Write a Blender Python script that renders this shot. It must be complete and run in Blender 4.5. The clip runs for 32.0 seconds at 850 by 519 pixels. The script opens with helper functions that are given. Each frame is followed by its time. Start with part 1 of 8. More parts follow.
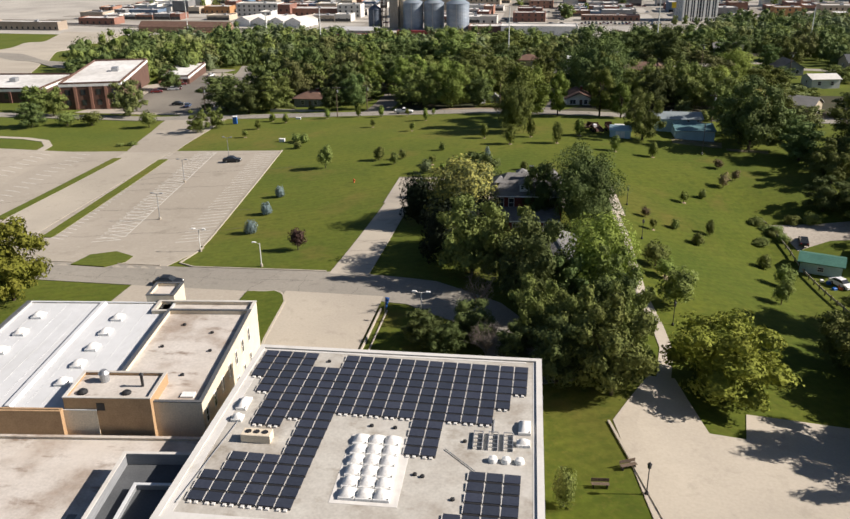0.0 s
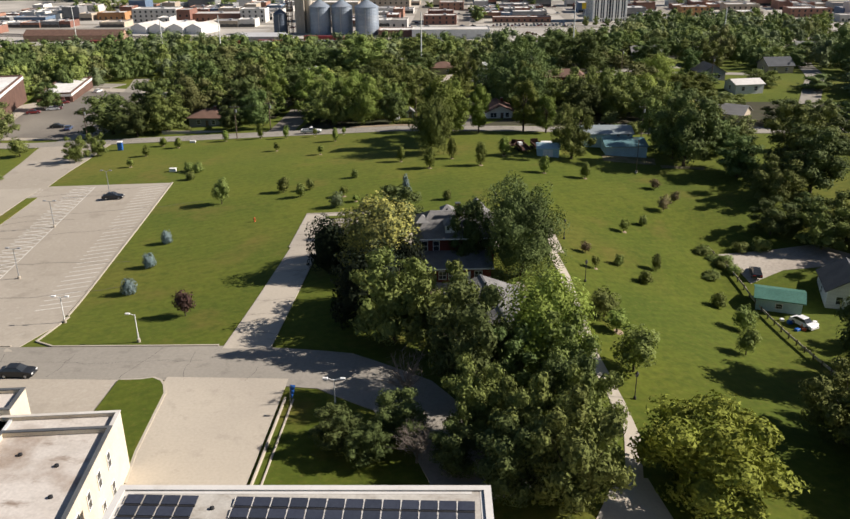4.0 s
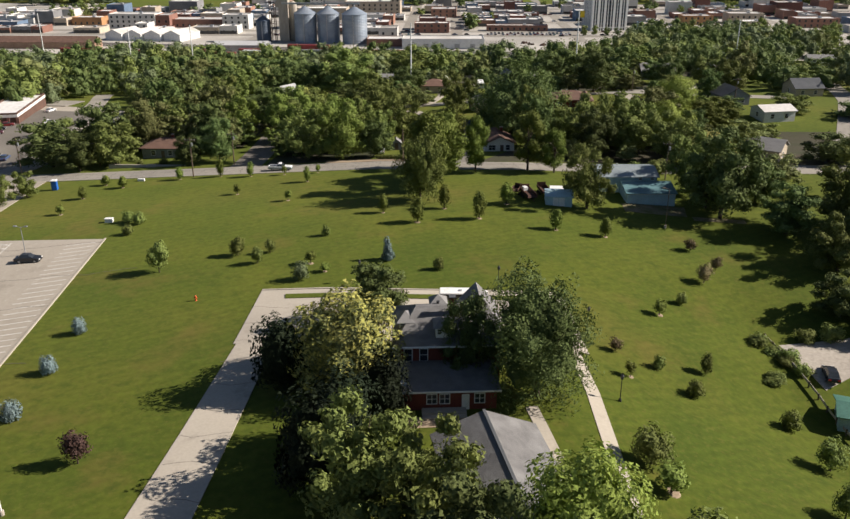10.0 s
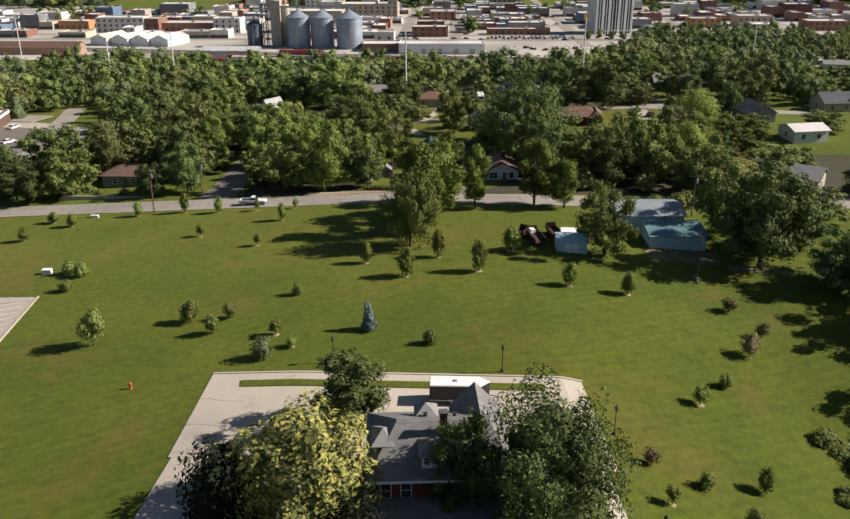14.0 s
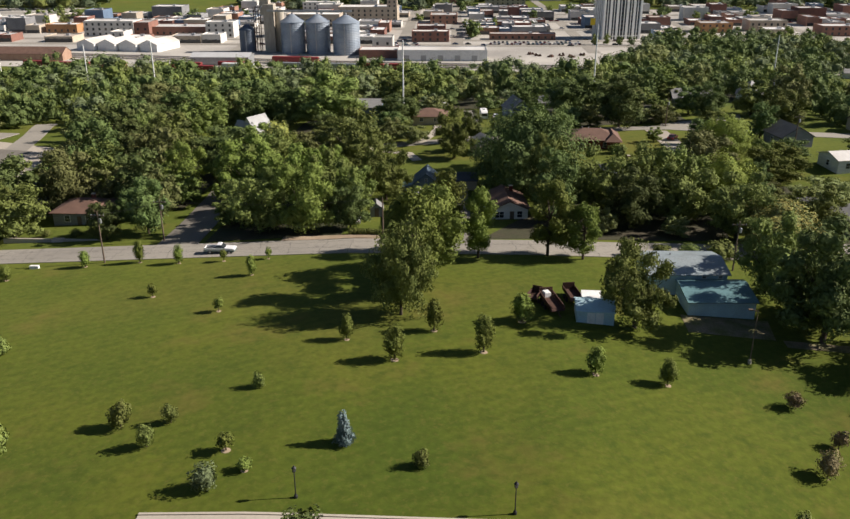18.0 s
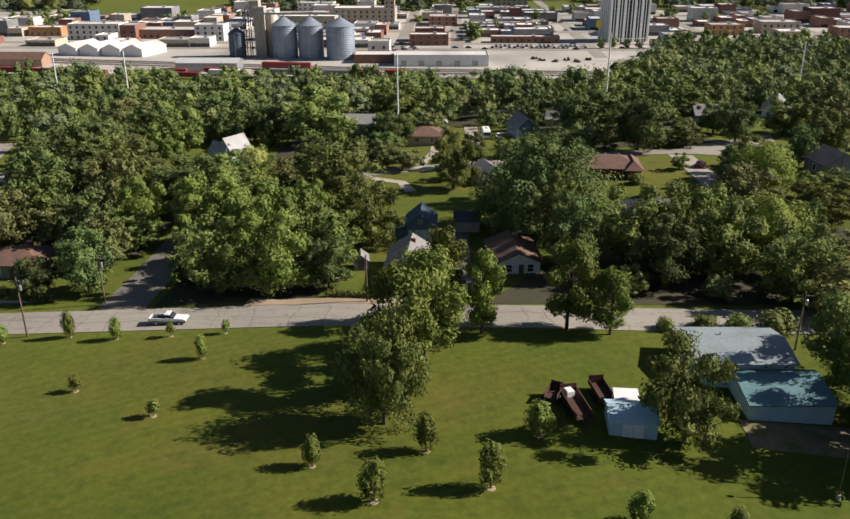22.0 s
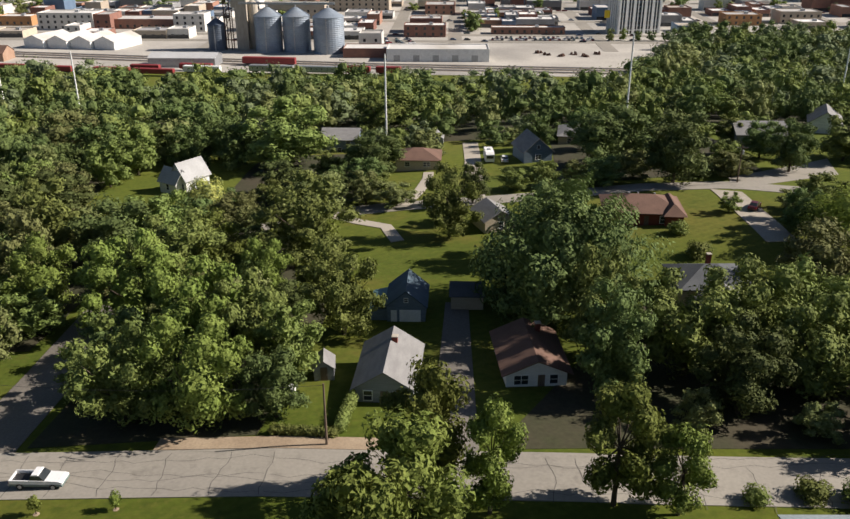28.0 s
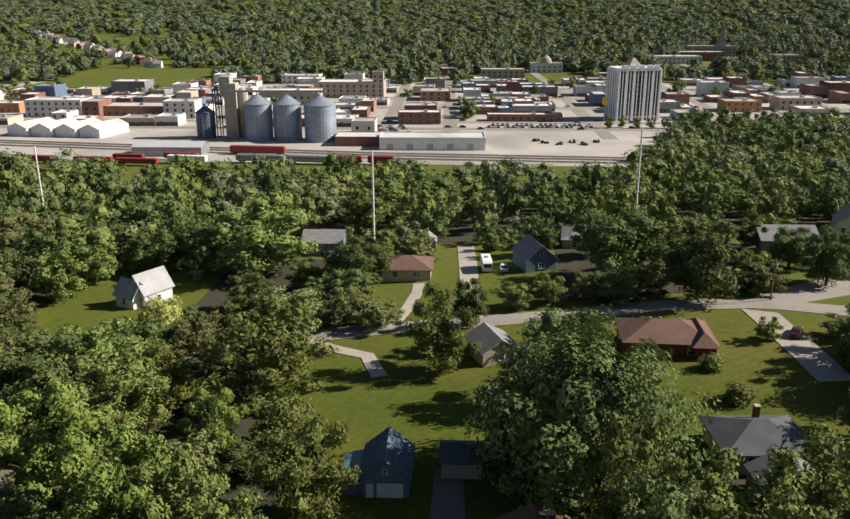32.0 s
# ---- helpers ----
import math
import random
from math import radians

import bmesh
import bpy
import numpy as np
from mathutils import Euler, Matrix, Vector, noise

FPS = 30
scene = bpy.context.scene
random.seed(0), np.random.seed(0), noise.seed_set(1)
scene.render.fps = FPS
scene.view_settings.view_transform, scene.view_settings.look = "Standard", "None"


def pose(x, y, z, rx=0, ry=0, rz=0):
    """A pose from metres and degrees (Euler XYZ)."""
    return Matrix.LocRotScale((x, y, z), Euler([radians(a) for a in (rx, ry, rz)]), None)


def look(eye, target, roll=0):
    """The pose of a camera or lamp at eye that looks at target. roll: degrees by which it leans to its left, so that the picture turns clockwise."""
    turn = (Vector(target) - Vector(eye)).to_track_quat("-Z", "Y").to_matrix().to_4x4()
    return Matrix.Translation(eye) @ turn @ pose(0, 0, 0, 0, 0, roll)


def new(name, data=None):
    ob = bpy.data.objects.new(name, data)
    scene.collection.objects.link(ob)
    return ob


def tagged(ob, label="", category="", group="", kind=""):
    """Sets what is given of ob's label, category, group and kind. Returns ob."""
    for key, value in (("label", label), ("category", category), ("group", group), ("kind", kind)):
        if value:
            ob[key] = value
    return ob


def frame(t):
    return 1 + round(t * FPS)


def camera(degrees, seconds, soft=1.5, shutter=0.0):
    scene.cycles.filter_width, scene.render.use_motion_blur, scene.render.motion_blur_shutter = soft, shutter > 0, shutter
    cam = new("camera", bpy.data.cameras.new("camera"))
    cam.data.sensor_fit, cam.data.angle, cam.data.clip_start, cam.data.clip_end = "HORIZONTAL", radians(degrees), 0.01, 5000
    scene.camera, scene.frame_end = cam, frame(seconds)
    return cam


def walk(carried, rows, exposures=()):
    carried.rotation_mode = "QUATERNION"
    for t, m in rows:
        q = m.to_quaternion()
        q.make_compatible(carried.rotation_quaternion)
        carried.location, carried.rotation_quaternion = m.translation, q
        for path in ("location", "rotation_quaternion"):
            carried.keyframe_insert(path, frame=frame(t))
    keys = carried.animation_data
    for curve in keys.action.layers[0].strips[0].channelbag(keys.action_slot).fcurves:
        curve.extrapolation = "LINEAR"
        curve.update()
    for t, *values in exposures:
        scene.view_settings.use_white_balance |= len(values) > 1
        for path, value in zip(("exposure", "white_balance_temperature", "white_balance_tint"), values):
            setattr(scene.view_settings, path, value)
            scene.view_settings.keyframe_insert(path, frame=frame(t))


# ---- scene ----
cam = camera(55.0, 32.0)
PATH = [
    (0, (2.91, 4.02, 52.045), (2.611, 5.845, 51.284), -0.5),
    (0.5, (2.68, 6.884, 52.042), (2.41, 8.713, 51.281), -0.5),
    (1, (2.411, 9.731, 52.043), (2.168, 11.564, 51.28), -0.5),
    (1.5, (2.102, 12.567, 52.047), (1.887, 14.404, 51.284), -0.6),
    (2, (1.768, 15.409, 52.056), (1.581, 17.248, 51.292), -0.6),
    (2.5, (1.413, 18.23, 52.06), (1.256, 20.072, 51.296), -0.6),
    (3, (1.064, 21.039, 52.063), (0.937, 22.883, 51.3), -0.6),
    (3.5, (0.767, 23.856, 52.064), (0.655, 25.702, 51.302), -0.6),
    (5.5, (-0.069, 35.287, 52.059), (-0.162, 37.134, 51.298), -0.5),
    (6, (-0.229, 38.164, 52.057), (-0.321, 40.012, 51.297), -0.4),
    (6.5, (-0.344, 41.068, 52.061), (-0.434, 42.916, 51.303), -0.3),
    (7, (-0.431, 43.985, 52.065), (-0.521, 45.833, 51.307), -0.3),
    (7.5, (-0.485, 46.883, 52.065), (-0.573, 48.732, 51.308), -0.3),
    (8, (-0.507, 49.789, 52.068), (-0.595, 51.639, 51.312), -0.2),
    (8.5, (-0.496, 52.731, 52.077), (-0.582, 54.581, 51.321), -0.2),
    (9, (-0.475, 55.728, 52.093), (-0.558, 57.578, 51.338), -0.1),
    (9.5, (-0.484, 58.772, 52.115), (-0.567, 60.623, 51.36), -0.1),
    (10, (-0.468, 61.79, 52.138), (-0.55, 63.64, 51.383), -0.1),
    (10.5, (-0.39, 64.768, 52.156), (-0.471, 66.618, 51.402), -0.0),
    (11, (-0.255, 67.745, 52.175), (-0.337, 69.596, 51.421), 0.0),
    (11.5, (-0.113, 70.782, 52.202), (-0.196, 72.632, 51.448), 0.0),
    (12, (0.016, 73.948, 52.25), (-0.067, 75.799, 51.496), -0.1),
    (12.5, (0.12, 77.26, 52.297), (0.035, 79.11, 51.543), -0.1),
    (13, (0.173, 80.632, 52.336), (0.088, 82.483, 51.582), -0.1),
    (13.5, (0.144, 83.998, 52.384), (0.06, 85.848, 51.629), -0.2),
    (14, (0.088, 87.349, 52.428), (0.005, 89.199, 51.672), -0.2),
    (14.5, (0.043, 90.676, 52.475), (-0.041, 92.526, 51.718), -0.2),
    (16.5, (-0.058, 103.93, 52.795), (-0.141, 105.778, 52.037), -0.2),
    (17, (-0.039, 107.254, 52.83), (-0.122, 109.103, 52.073), -0.1),
    (17.5, (-0.007, 110.645, 52.864), (-0.091, 112.494, 52.107), -0.1),
    (18, (0.045, 114.096, 52.906), (-0.041, 115.946, 52.15), -0.1),
    (18.5, (0.112, 117.553, 52.96), (0.025, 119.403, 52.204), -0.1),
    (19, (0.139, 121.018, 53.026), (0.052, 122.868, 52.269), -0.2),
    (19.5, (0.168, 124.488, 53.073), (0.079, 126.338, 52.318), -0.1),
    (20, (0.195, 128.079, 53.122), (0.106, 129.929, 52.367), -0.2),
    (20.5, (0.205, 131.796, 53.17), (0.116, 133.646, 52.415), -0.2),
    (21, (0.186, 135.53, 53.213), (0.096, 137.379, 52.456), -0.2),
    (21.5, (0.101, 139.207, 53.255), (0.012, 141.055, 52.495), -0.2),
    (22, (-0.006, 142.743, 53.297), (-0.093, 144.591, 52.536), -0.2),
    (22.5, (-0.111, 146.192, 53.359), (-0.197, 148.04, 52.599), -0.2),
    (23, (-0.203, 149.617, 53.426), (-0.288, 151.465, 52.667), -0.2),
    (23.5, (-0.309, 153.068, 53.472), (-0.393, 154.917, 52.713), -0.2),
    (24, (-0.43, 156.569, 53.504), (-0.512, 158.417, 52.745), -0.1),
    (24.5, (-0.554, 160.122, 53.526), (-0.636, 161.971, 52.767), -0.1),
    (25, (-0.644, 163.67, 53.54), (-0.726, 165.519, 52.782), -0.2),
    (25.5, (-0.652, 167.142, 53.541), (-0.733, 168.991, 52.783), -0.0),
    (27.5, (-0.377, 180.568, 53.486), (-0.46, 182.401, 52.69), -0.1),
    (28, (-0.3, 183.82, 53.486), (-0.381, 185.653, 52.689), -0.1),
    (28.5, (-0.226, 186.973, 53.488), (-0.308, 188.807, 52.695), -0.1),
    (29, (-0.147, 190.071, 53.496), (-0.227, 191.915, 52.726), -0.1),
    (29.5, (-0.079, 193.143, 53.497), (-0.158, 194.997, 52.752), -0.1),
    (30, (-0.003, 196.207, 53.493), (-0.082, 198.071, 52.773), -0.1),
    (30.5, (0.088, 199.28, 53.49), (0.009, 201.154, 52.795), -0.2),
    (31, (0.182, 202.364, 53.495), (0.104, 204.247, 52.825), -0.2),
    (31.5, (0.255, 205.446, 53.503), (0.177, 207.338, 52.858), -0.2),
    (32, (0.301, 208.543, 53.523), (0.224, 210.444, 52.904), -0.1),
]
walk(cam, [(t, look(eye, target, roll)) for t, eye, target, roll in PATH])

# ---- light ----
SUN_TO = Vector((0.992, 0.125, 0.0)).normalized()
ELEV = radians(33.5)
sun_dir = Vector((SUN_TO.x * math.cos(ELEV), SUN_TO.y * math.cos(ELEV), math.sin(ELEV)))
world = bpy.data.worlds.new("sky")
scene.world = world
world.use_nodes = True
wn = world.node_tree.nodes
sky = wn.new("ShaderNodeTexSky")
sky.sky_type, sky.sun_disc = "NISHITA", False
sky.air_density, sky.dust_density = 0.65, 0.6
sky.sun_elevation, sky.sun_rotation = ELEV, math.atan2(SUN_TO.x, SUN_TO.y)
world.node_tree.links.new(sky.outputs[0], wn["Background"].inputs[0])
wn["Background"].inputs[1].default_value = 0.05
sun = new("sun", bpy.data.lights.new("sun", "SUN"))
sun.data.energy, sun.data.angle, sun.data.color = 5.0, radians(0.55), (1.0, 0.91, 0.83)
sun.matrix_world = look(sun_dir * 300, (0, 0, 0))
scene.view_settings.exposure = 0.68


# ---- the lie of the land ----
def lerp(v, xs, ys):
    if v <= xs[0]:
        return ys[0]
    for a, b, c, d in zip(xs, xs[1:], ys, ys[1:]):
        if v <= b:
            u = (v - a) / (b - a)
            return c + (d - c) * u * u * (3 - 2 * u)
    return ys[-1]


def height(x, y):
    """A low rise that falls to both sides and, past the street, down to the railway and the town."""
    base = lerp(y, (238, 300, 345, 385, 430, 520, 590), (-0.9, -4.4, -5.6, -7.6, -12, -22, -28))
    if y < 238:
        base = lerp(y, (170, 210, 238), (-0.4, -0.2, -0.9))
    west = 0.05 * max(0.0, min(-x - 20, 110)) * lerp(y, (108, 142, 270, 320), (0, 1, 1, 0))
    east = max(0.0, min(x, 46) - 13) * lerp(y, (60, 100, 155, 172, 200, 225, 250, 280), (0, 0.14, 0.27, 0.21, 0.12, 0.07, 0.03, 0))
    tilt = 0.06 * max(-75.0, min(x, 60)) * lerp(y, (280, 335, 420, 520), (0, 1, 1, 0))
    rise = lerp(y, (900, 4800), (0, 75))
    return base - west - east + tilt + rise


# ---- materials ----
def mat(name, a, b=None, scale=1.0, rough=0.85, metal=0.0, bump=0.0, fine=12.0, third=None, island=0.0, per_object=0.0, stretch=(1, 1, 1), spec=0.3, translucent=0.0, contrast=0.18, hues=0.035):
    """A surface of two tones at two scales, with relief; it may vary from piece to piece and from thing to thing."""
    m = bpy.data.materials.new(name)
    m.use_nodes = True
    n, link = m.node_tree.nodes, m.node_tree.links.new
    bsdf = n["Principled BSDF"]
    bsdf.inputs["Roughness"].default_value, bsdf.inputs["Metallic"].default_value = rough, metal
    bsdf.inputs["Specular IOR Level"].default_value = spec
    b = b or [c * 0.8 for c in a]
    geo = n.new("ShaderNodeNewGeometry")
    mapping = n.new("ShaderNodeMapping")
    mapping.inputs["Scale"].default_value = stretch
    link(geo.outputs["Position"], mapping.inputs[0])

    def noise_at(s, detail):
        t = n.new("ShaderNodeTexNoise")
        t.inputs["Scale"].default_value, t.inputs["Detail"].default_value = s, detail
        link(mapping.outputs[0], t.inputs["Vector"])
        return t.outputs["Fac"]

    def ramp(fac, lo, hi):
        r = n.new("ShaderNodeMapRange")
        r.inputs[1].default_value, r.inputs[2].default_value = lo, hi
        link(fac, r.inputs[0])
        return r.outputs[0]

    def mixed(fac, x, y):
        k = n.new("ShaderNodeMix")
        k.data_type = "RGBA"
        link(fac, k.inputs[0]) if not isinstance(fac, float) else None
        if isinstance(fac, float):
            k.inputs[0].default_value = fac
        for slot, v in ((6, x), (7, y)):
            if isinstance(v, (tuple, list)):
                k.inputs[slot].default_value = (*v, 1)
            else:
                link(v, k.inputs[slot])
        return k.outputs[2]

    big, small = noise_at(scale, 3), noise_at(scale * fine, 4)
    colour = mixed(ramp(big, 0.32, 0.68), a, b)
    if third:
        colour = mixed(ramp(noise_at(scale * 0.37, 5), 0.52, 0.72), colour, third)
    tone = n.new("ShaderNodeHueSaturation")
    link(colour, tone.inputs["Color"])
    value = ramp(small, 0.25, 0.75)
    lift = n.new("ShaderNodeMapRange")
    lift.inputs[3].default_value, lift.inputs[4].default_value = 1 - contrast, 1 + contrast
    link(value, lift.inputs[0])
    out = lift.outputs[0]
    for source, amount in ((geo.outputs["Random Per Island"], island), (n.new("ShaderNodeObjectInfo").outputs["Random"], per_object)):
        if amount:
            r = n.new("ShaderNodeMapRange")
            r.inputs[3].default_value, r.inputs[4].default_value = 1 - amount, 1 + amount
            link(source, r.inputs[0])
            times = n.new("ShaderNodeMath")
            times.operation = "MULTIPLY"
            link(out, times.inputs[0]), link(r.outputs[0], times.inputs[1])
            out = times.outputs[0]
    link(out, tone.inputs["Value"])
    if per_object:
        hue = n.new("ShaderNodeMapRange")
        hue.inputs[3].default_value, hue.inputs[4].default_value = 0.5 - 1.1 * hues * per_object, 0.5 + 0.7 * hues * per_object
        link(n.new("ShaderNodeObjectInfo").outputs["Random"], hue.inputs[0])
        link(hue.outputs[0], tone.inputs["Hue"])
    link(tone.outputs[0], bsdf.inputs["Base Color"])
    if bump:
        bp = n.new("ShaderNodeBump")
        bp.inputs["Strength"].default_value, bp.inputs["Distance"].default_value = 0.6, bump
        link(small, bp.inputs["Height"]), link(bp.outputs[0], bsdf.inputs["Normal"])
    if translucent:
        thin = n.new("ShaderNodeBsdfTranslucent")
        link(tone.outputs[0], thin.inputs[0])
        both = n.new("ShaderNodeMixShader")
        both.inputs[0].default_value = translucent
        link(bsdf.outputs[0], both.inputs[1]), link(thin.outputs[0], both.inputs[2])
        link(both.outputs[0], n["Material Output"].inputs[0])
    return m




def stain(m, tone, scale, lo, hi, strength, offset=(0, 0, 0), stretch=(1, 1, 1), mode="MIX"):
    """Adds blotches of another tone, with ragged edges, over a material's colour."""
    n, link = m.node_tree.nodes, m.node_tree.links.new
    bsdf = n["Principled BSDF"]
    base = bsdf.inputs["Base Color"].links[0].from_socket
    geo, mp, t, r, s, k = [n.new("ShaderNode" + kind) for kind in ("NewGeometry", "Mapping", "TexNoise", "MapRange", "Math", "Mix")]
    mp.inputs["Location"].default_value, mp.inputs["Scale"].default_value = offset, stretch
    t.inputs["Scale"].default_value, t.inputs["Detail"].default_value, t.inputs["Roughness"].default_value = scale, 6, 0.65
    r.inputs[1].default_value, r.inputs[2].default_value = lo, hi
    s.operation, s.inputs[1].default_value = "MULTIPLY", strength
    k.data_type, k.blend_type = "RGBA", mode
    link(geo.outputs["Position"], mp.inputs[0]), link(mp.outputs[0], t.inputs["Vector"]), link(t.outputs["Fac"], r.inputs[0]), link(r.outputs[0], s.inputs[0])
    link(s.outputs[0], k.inputs[0]), link(base, k.inputs[6])
    k.inputs[7].default_value = (*tone, 1)
    link(k.outputs[2], bsdf.inputs["Base Color"])
    return m


def turf():
    """Mown grass: greens at several scales, worn brown patches and faint mowing stripes."""
    m = mat("grass", (0.056, 0.081, 0.0098), (0.088, 0.103, 0.0124), 0.045, 0.95, bump=0.05, fine=26, third=(0.112, 0.099, 0.020), spec=0.1, contrast=0.2)
    n, link = m.node_tree.nodes, m.node_tree.links.new
    bsdf = n["Principled BSDF"]
    colour = bsdf.inputs["Base Color"].links[0].from_socket
    geo = n.new("ShaderNodeNewGeometry")

    def blend(fac, base, tone, strength, mode="MIX"):
        k = n.new("ShaderNodeMix")
        k.data_type, k.blend_type = "RGBA", mode
        s = n.new("ShaderNodeMath")
        s.operation = "MULTIPLY"
        s.inputs[1].default_value = strength
        link(fac, s.inputs[0]), link(s.outputs[0], k.inputs[0]), link(base, k.inputs[6])
        k.inputs[7].default_value = (*tone, 1)
        return k.outputs[2]

    def patches(scale, lo, hi, offset):
        mp = n.new("ShaderNodeMapping")
        mp.inputs["Location"].default_value = offset
        t = n.new("ShaderNodeTexNoise")
        t.inputs["Scale"].default_value, t.inputs["Detail"].default_value, t.inputs["Roughness"].default_value = scale, 6, 0.62
        r = n.new("ShaderNodeMapRange")
        r.inputs[1].default_value, r.inputs[2].default_value = lo, hi
        link(geo.outputs["Position"], mp.inputs[0]), link(mp.outputs[0], t.inputs["Vector"]), link(t.outputs["Fac"], r.inputs[0])
        return r.outputs[0]

    colour = blend(patches(0.06, 0.56, 0.70, (13, 5, 0)), colour, (0.132, 0.096, 0.026), 0.60)
    colour = blend(patches(0.5, 0.50, 0.72, (3, 45, 0)), colour, (0.042, 0.064, 0.008), 0.8)
    colour = blend(patches(1.6, 0.52, 0.70, (30, 2, 0)), colour, (0.125, 0.113, 0.025), 0.45)
    mp = n.new("ShaderNodeMapping")
    mp.inputs["Rotation"].default_value = (0, 0, radians(62))
    wave = n.new("ShaderNodeTexWave")
    wave.inputs["Scale"].default_value, wave.inputs["Distortion"].default_value, wave.inputs["Detail Scale"].default_value = 0.17, 1.5, 0.4
    link(geo.outputs["Position"], mp.inputs[0]), link(mp.outputs[0], wave.inputs["Vector"])
    colour = blend(wave.outputs["Fac"], colour, (0.72, 0.76, 0.72), 0.32, "MULTIPLY")
    link(colour, bsdf.inputs["Base Color"])
    bsdf.inputs["Sheen Weight"].default_value, bsdf.inputs["Sheen Roughness"].default_value = 0.15, 0.45
    bsdf.inputs["Sheen Tint"].default_value = (0.66, 0.72, 0.20, 1)
    return m


GRASS = turf()
CONCRETE = mat("concrete", (0.46, 0.41, 0.33), (0.37, 0.33, 0.27), 0.05, 0.9, fine=60, third=(0.36, 0.32, 0.255), contrast=0.07)
ROADWAY = mat("road_surface", (0.30, 0.275, 0.23), (0.25, 0.23, 0.195), 0.05, 0.9, fine=50, third=(0.23, 0.21, 0.175), contrast=0.1)
LOT = mat("lot_surface", (0.40, 0.355, 0.29), (0.35, 0.31, 0.25), 0.04, 0.9, fine=60, third=(0.33, 0.29, 0.23), contrast=0.08)
ASPHALT = mat("worn_asphalt", (0.17, 0.155, 0.13), (0.14, 0.125, 0.105), 0.08, 0.9, fine=40, third=(0.22, 0.20, 0.165))
WHITE_LINE = mat("line_paint", (0.72, 0.7, 0.64), (0.55, 0.52, 0.46), 0.8, 0.8)
stain(CONCRETE, (0.26, 0.23, 0.185), 0.35, 0.56, 0.72, 0.55)
stain(ROADWAY, (0.17, 0.155, 0.13), 0.4, 0.55, 0.70, 0.6, (7, 3, 0))
stain(LOT, (0.24, 0.21, 0.165), 0.22, 0.55, 0.72, 0.55, (2, 9, 0))
stain(LOT, (0.46, 0.42, 0.35), 0.9, 0.56, 0.70, 0.5, (22, 9, 0))
WHITE = mat("white_paint", (0.78, 0.78, 0.75), (0.68, 0.68, 0.65), 0.7, 0.7)
ROOF_WHITE = mat("white_membrane", (0.62, 0.60, 0.56), (0.54, 0.515, 0.47), 0.09, 0.8, fine=14, third=(0.40, 0.36, 0.30), contrast=0.1)
ROOF_TAN = mat("stained_tan_roof", (0.545, 0.505, 0.455), (0.465, 0.425, 0.375), 0.42, 0.9, fine=9, third=(0.24, 0.175, 0.125), contrast=0.12)
stain(ROOF_TAN, (0.55, 0.50, 0.44), 0.12, 0.48, 0.66, 0.7, (4, 1, 0))
stain(ROOF_TAN, (0.17, 0.115, 0.075), 0.33, 0.57, 0.70, 0.8, (1, 8, 0), (0.6, 1.3, 1))
ROOF_GREY = mat("grey_metal_roof", (0.50, 0.50, 0.49), (0.45, 0.45, 0.44), 0.12, 0.6, fine=20)
BUFF = mat("buff_brick", (0.66, 0.58, 0.45), (0.60, 0.52, 0.39), 0.4, 0.9, fine=20)
ORANGE = mat("orange_brick", (0.44, 0.24, 0.11), (0.36, 0.19, 0.09), 0.5, 0.9, fine=20)
RED = mat("red_brick", (0.20, 0.055, 0.035), (0.15, 0.04, 0.03), 0.5, 0.9, fine=20)
BRICKTOWN = mat("town_brick", (0.27, 0.14, 0.10), (0.22, 0.12, 0.09), 0.3, 0.9, fine=14, per_object=0.35)
SHINGLE = mat("grey_shingle", (0.24, 0.235, 0.225), (0.19, 0.185, 0.18), 0.4, 0.92, fine=16, stretch=(1, 1, 5))
SHINGLE_DARK = mat("dark_shingle", (0.10, 0.105, 0.11), (0.075, 0.08, 0.085), 0.4, 0.92, fine=16)
SHINGLE_BROWN = mat("brown_shingle", (0.165, 0.098, 0.072), (0.125, 0.075, 0.056), 0.4, 0.92, fine=16)
TEAL = mat("teal_metal_roof", (0.12, 0.22, 0.23), (0.09, 0.17, 0.18), 0.3, 0.5, fine=10)
GREEN_METAL = mat("green_metal_roof", (0.07, 0.17, 0.13), (0.05, 0.13, 0.10), 0.3, 0.5, fine=10)
PALE_BLUE = mat("pale_blue_siding", (0.42, 0.58, 0.62), (0.36, 0.50, 0.55), 0.5, 0.7, fine=12)
SIDING = mat("white_siding", (0.72, 0.72, 0.68), (0.60, 0.60, 0.57), 0.5, 0.8, stretch=(1, 1, 8))
SIDING_GREY = mat("grey_siding", (0.26, 0.27, 0.28), (0.21, 0.22, 0.23), 0.5, 0.8, stretch=(1, 1, 8))
SIDING_BLUE = mat("slate_blue_siding", (0.17, 0.22, 0.27), (0.13, 0.17, 0.21), 0.5, 0.8, stretch=(1, 1, 8))
SIDING_TAN = mat("tan_siding", (0.47, 0.40, 0.30), (0.40, 0.34, 0.25), 0.5, 0.8, stretch=(1, 1, 8))
GLASS = mat("window_glass", (0.025, 0.03, 0.035), (0.04, 0.045, 0.05), 0.5, 0.08, spec=0.6)
PANEL = mat("solar_cell", (0.036, 0.041, 0.058), (0.043, 0.049, 0.066), 0.5, 0.28, fine=8, spec=0.5, per_object=0.15)
METAL = mat("grey_steel", (0.42, 0.43, 0.44), (0.34, 0.35, 0.36), 0.8, 0.45, 0.6)
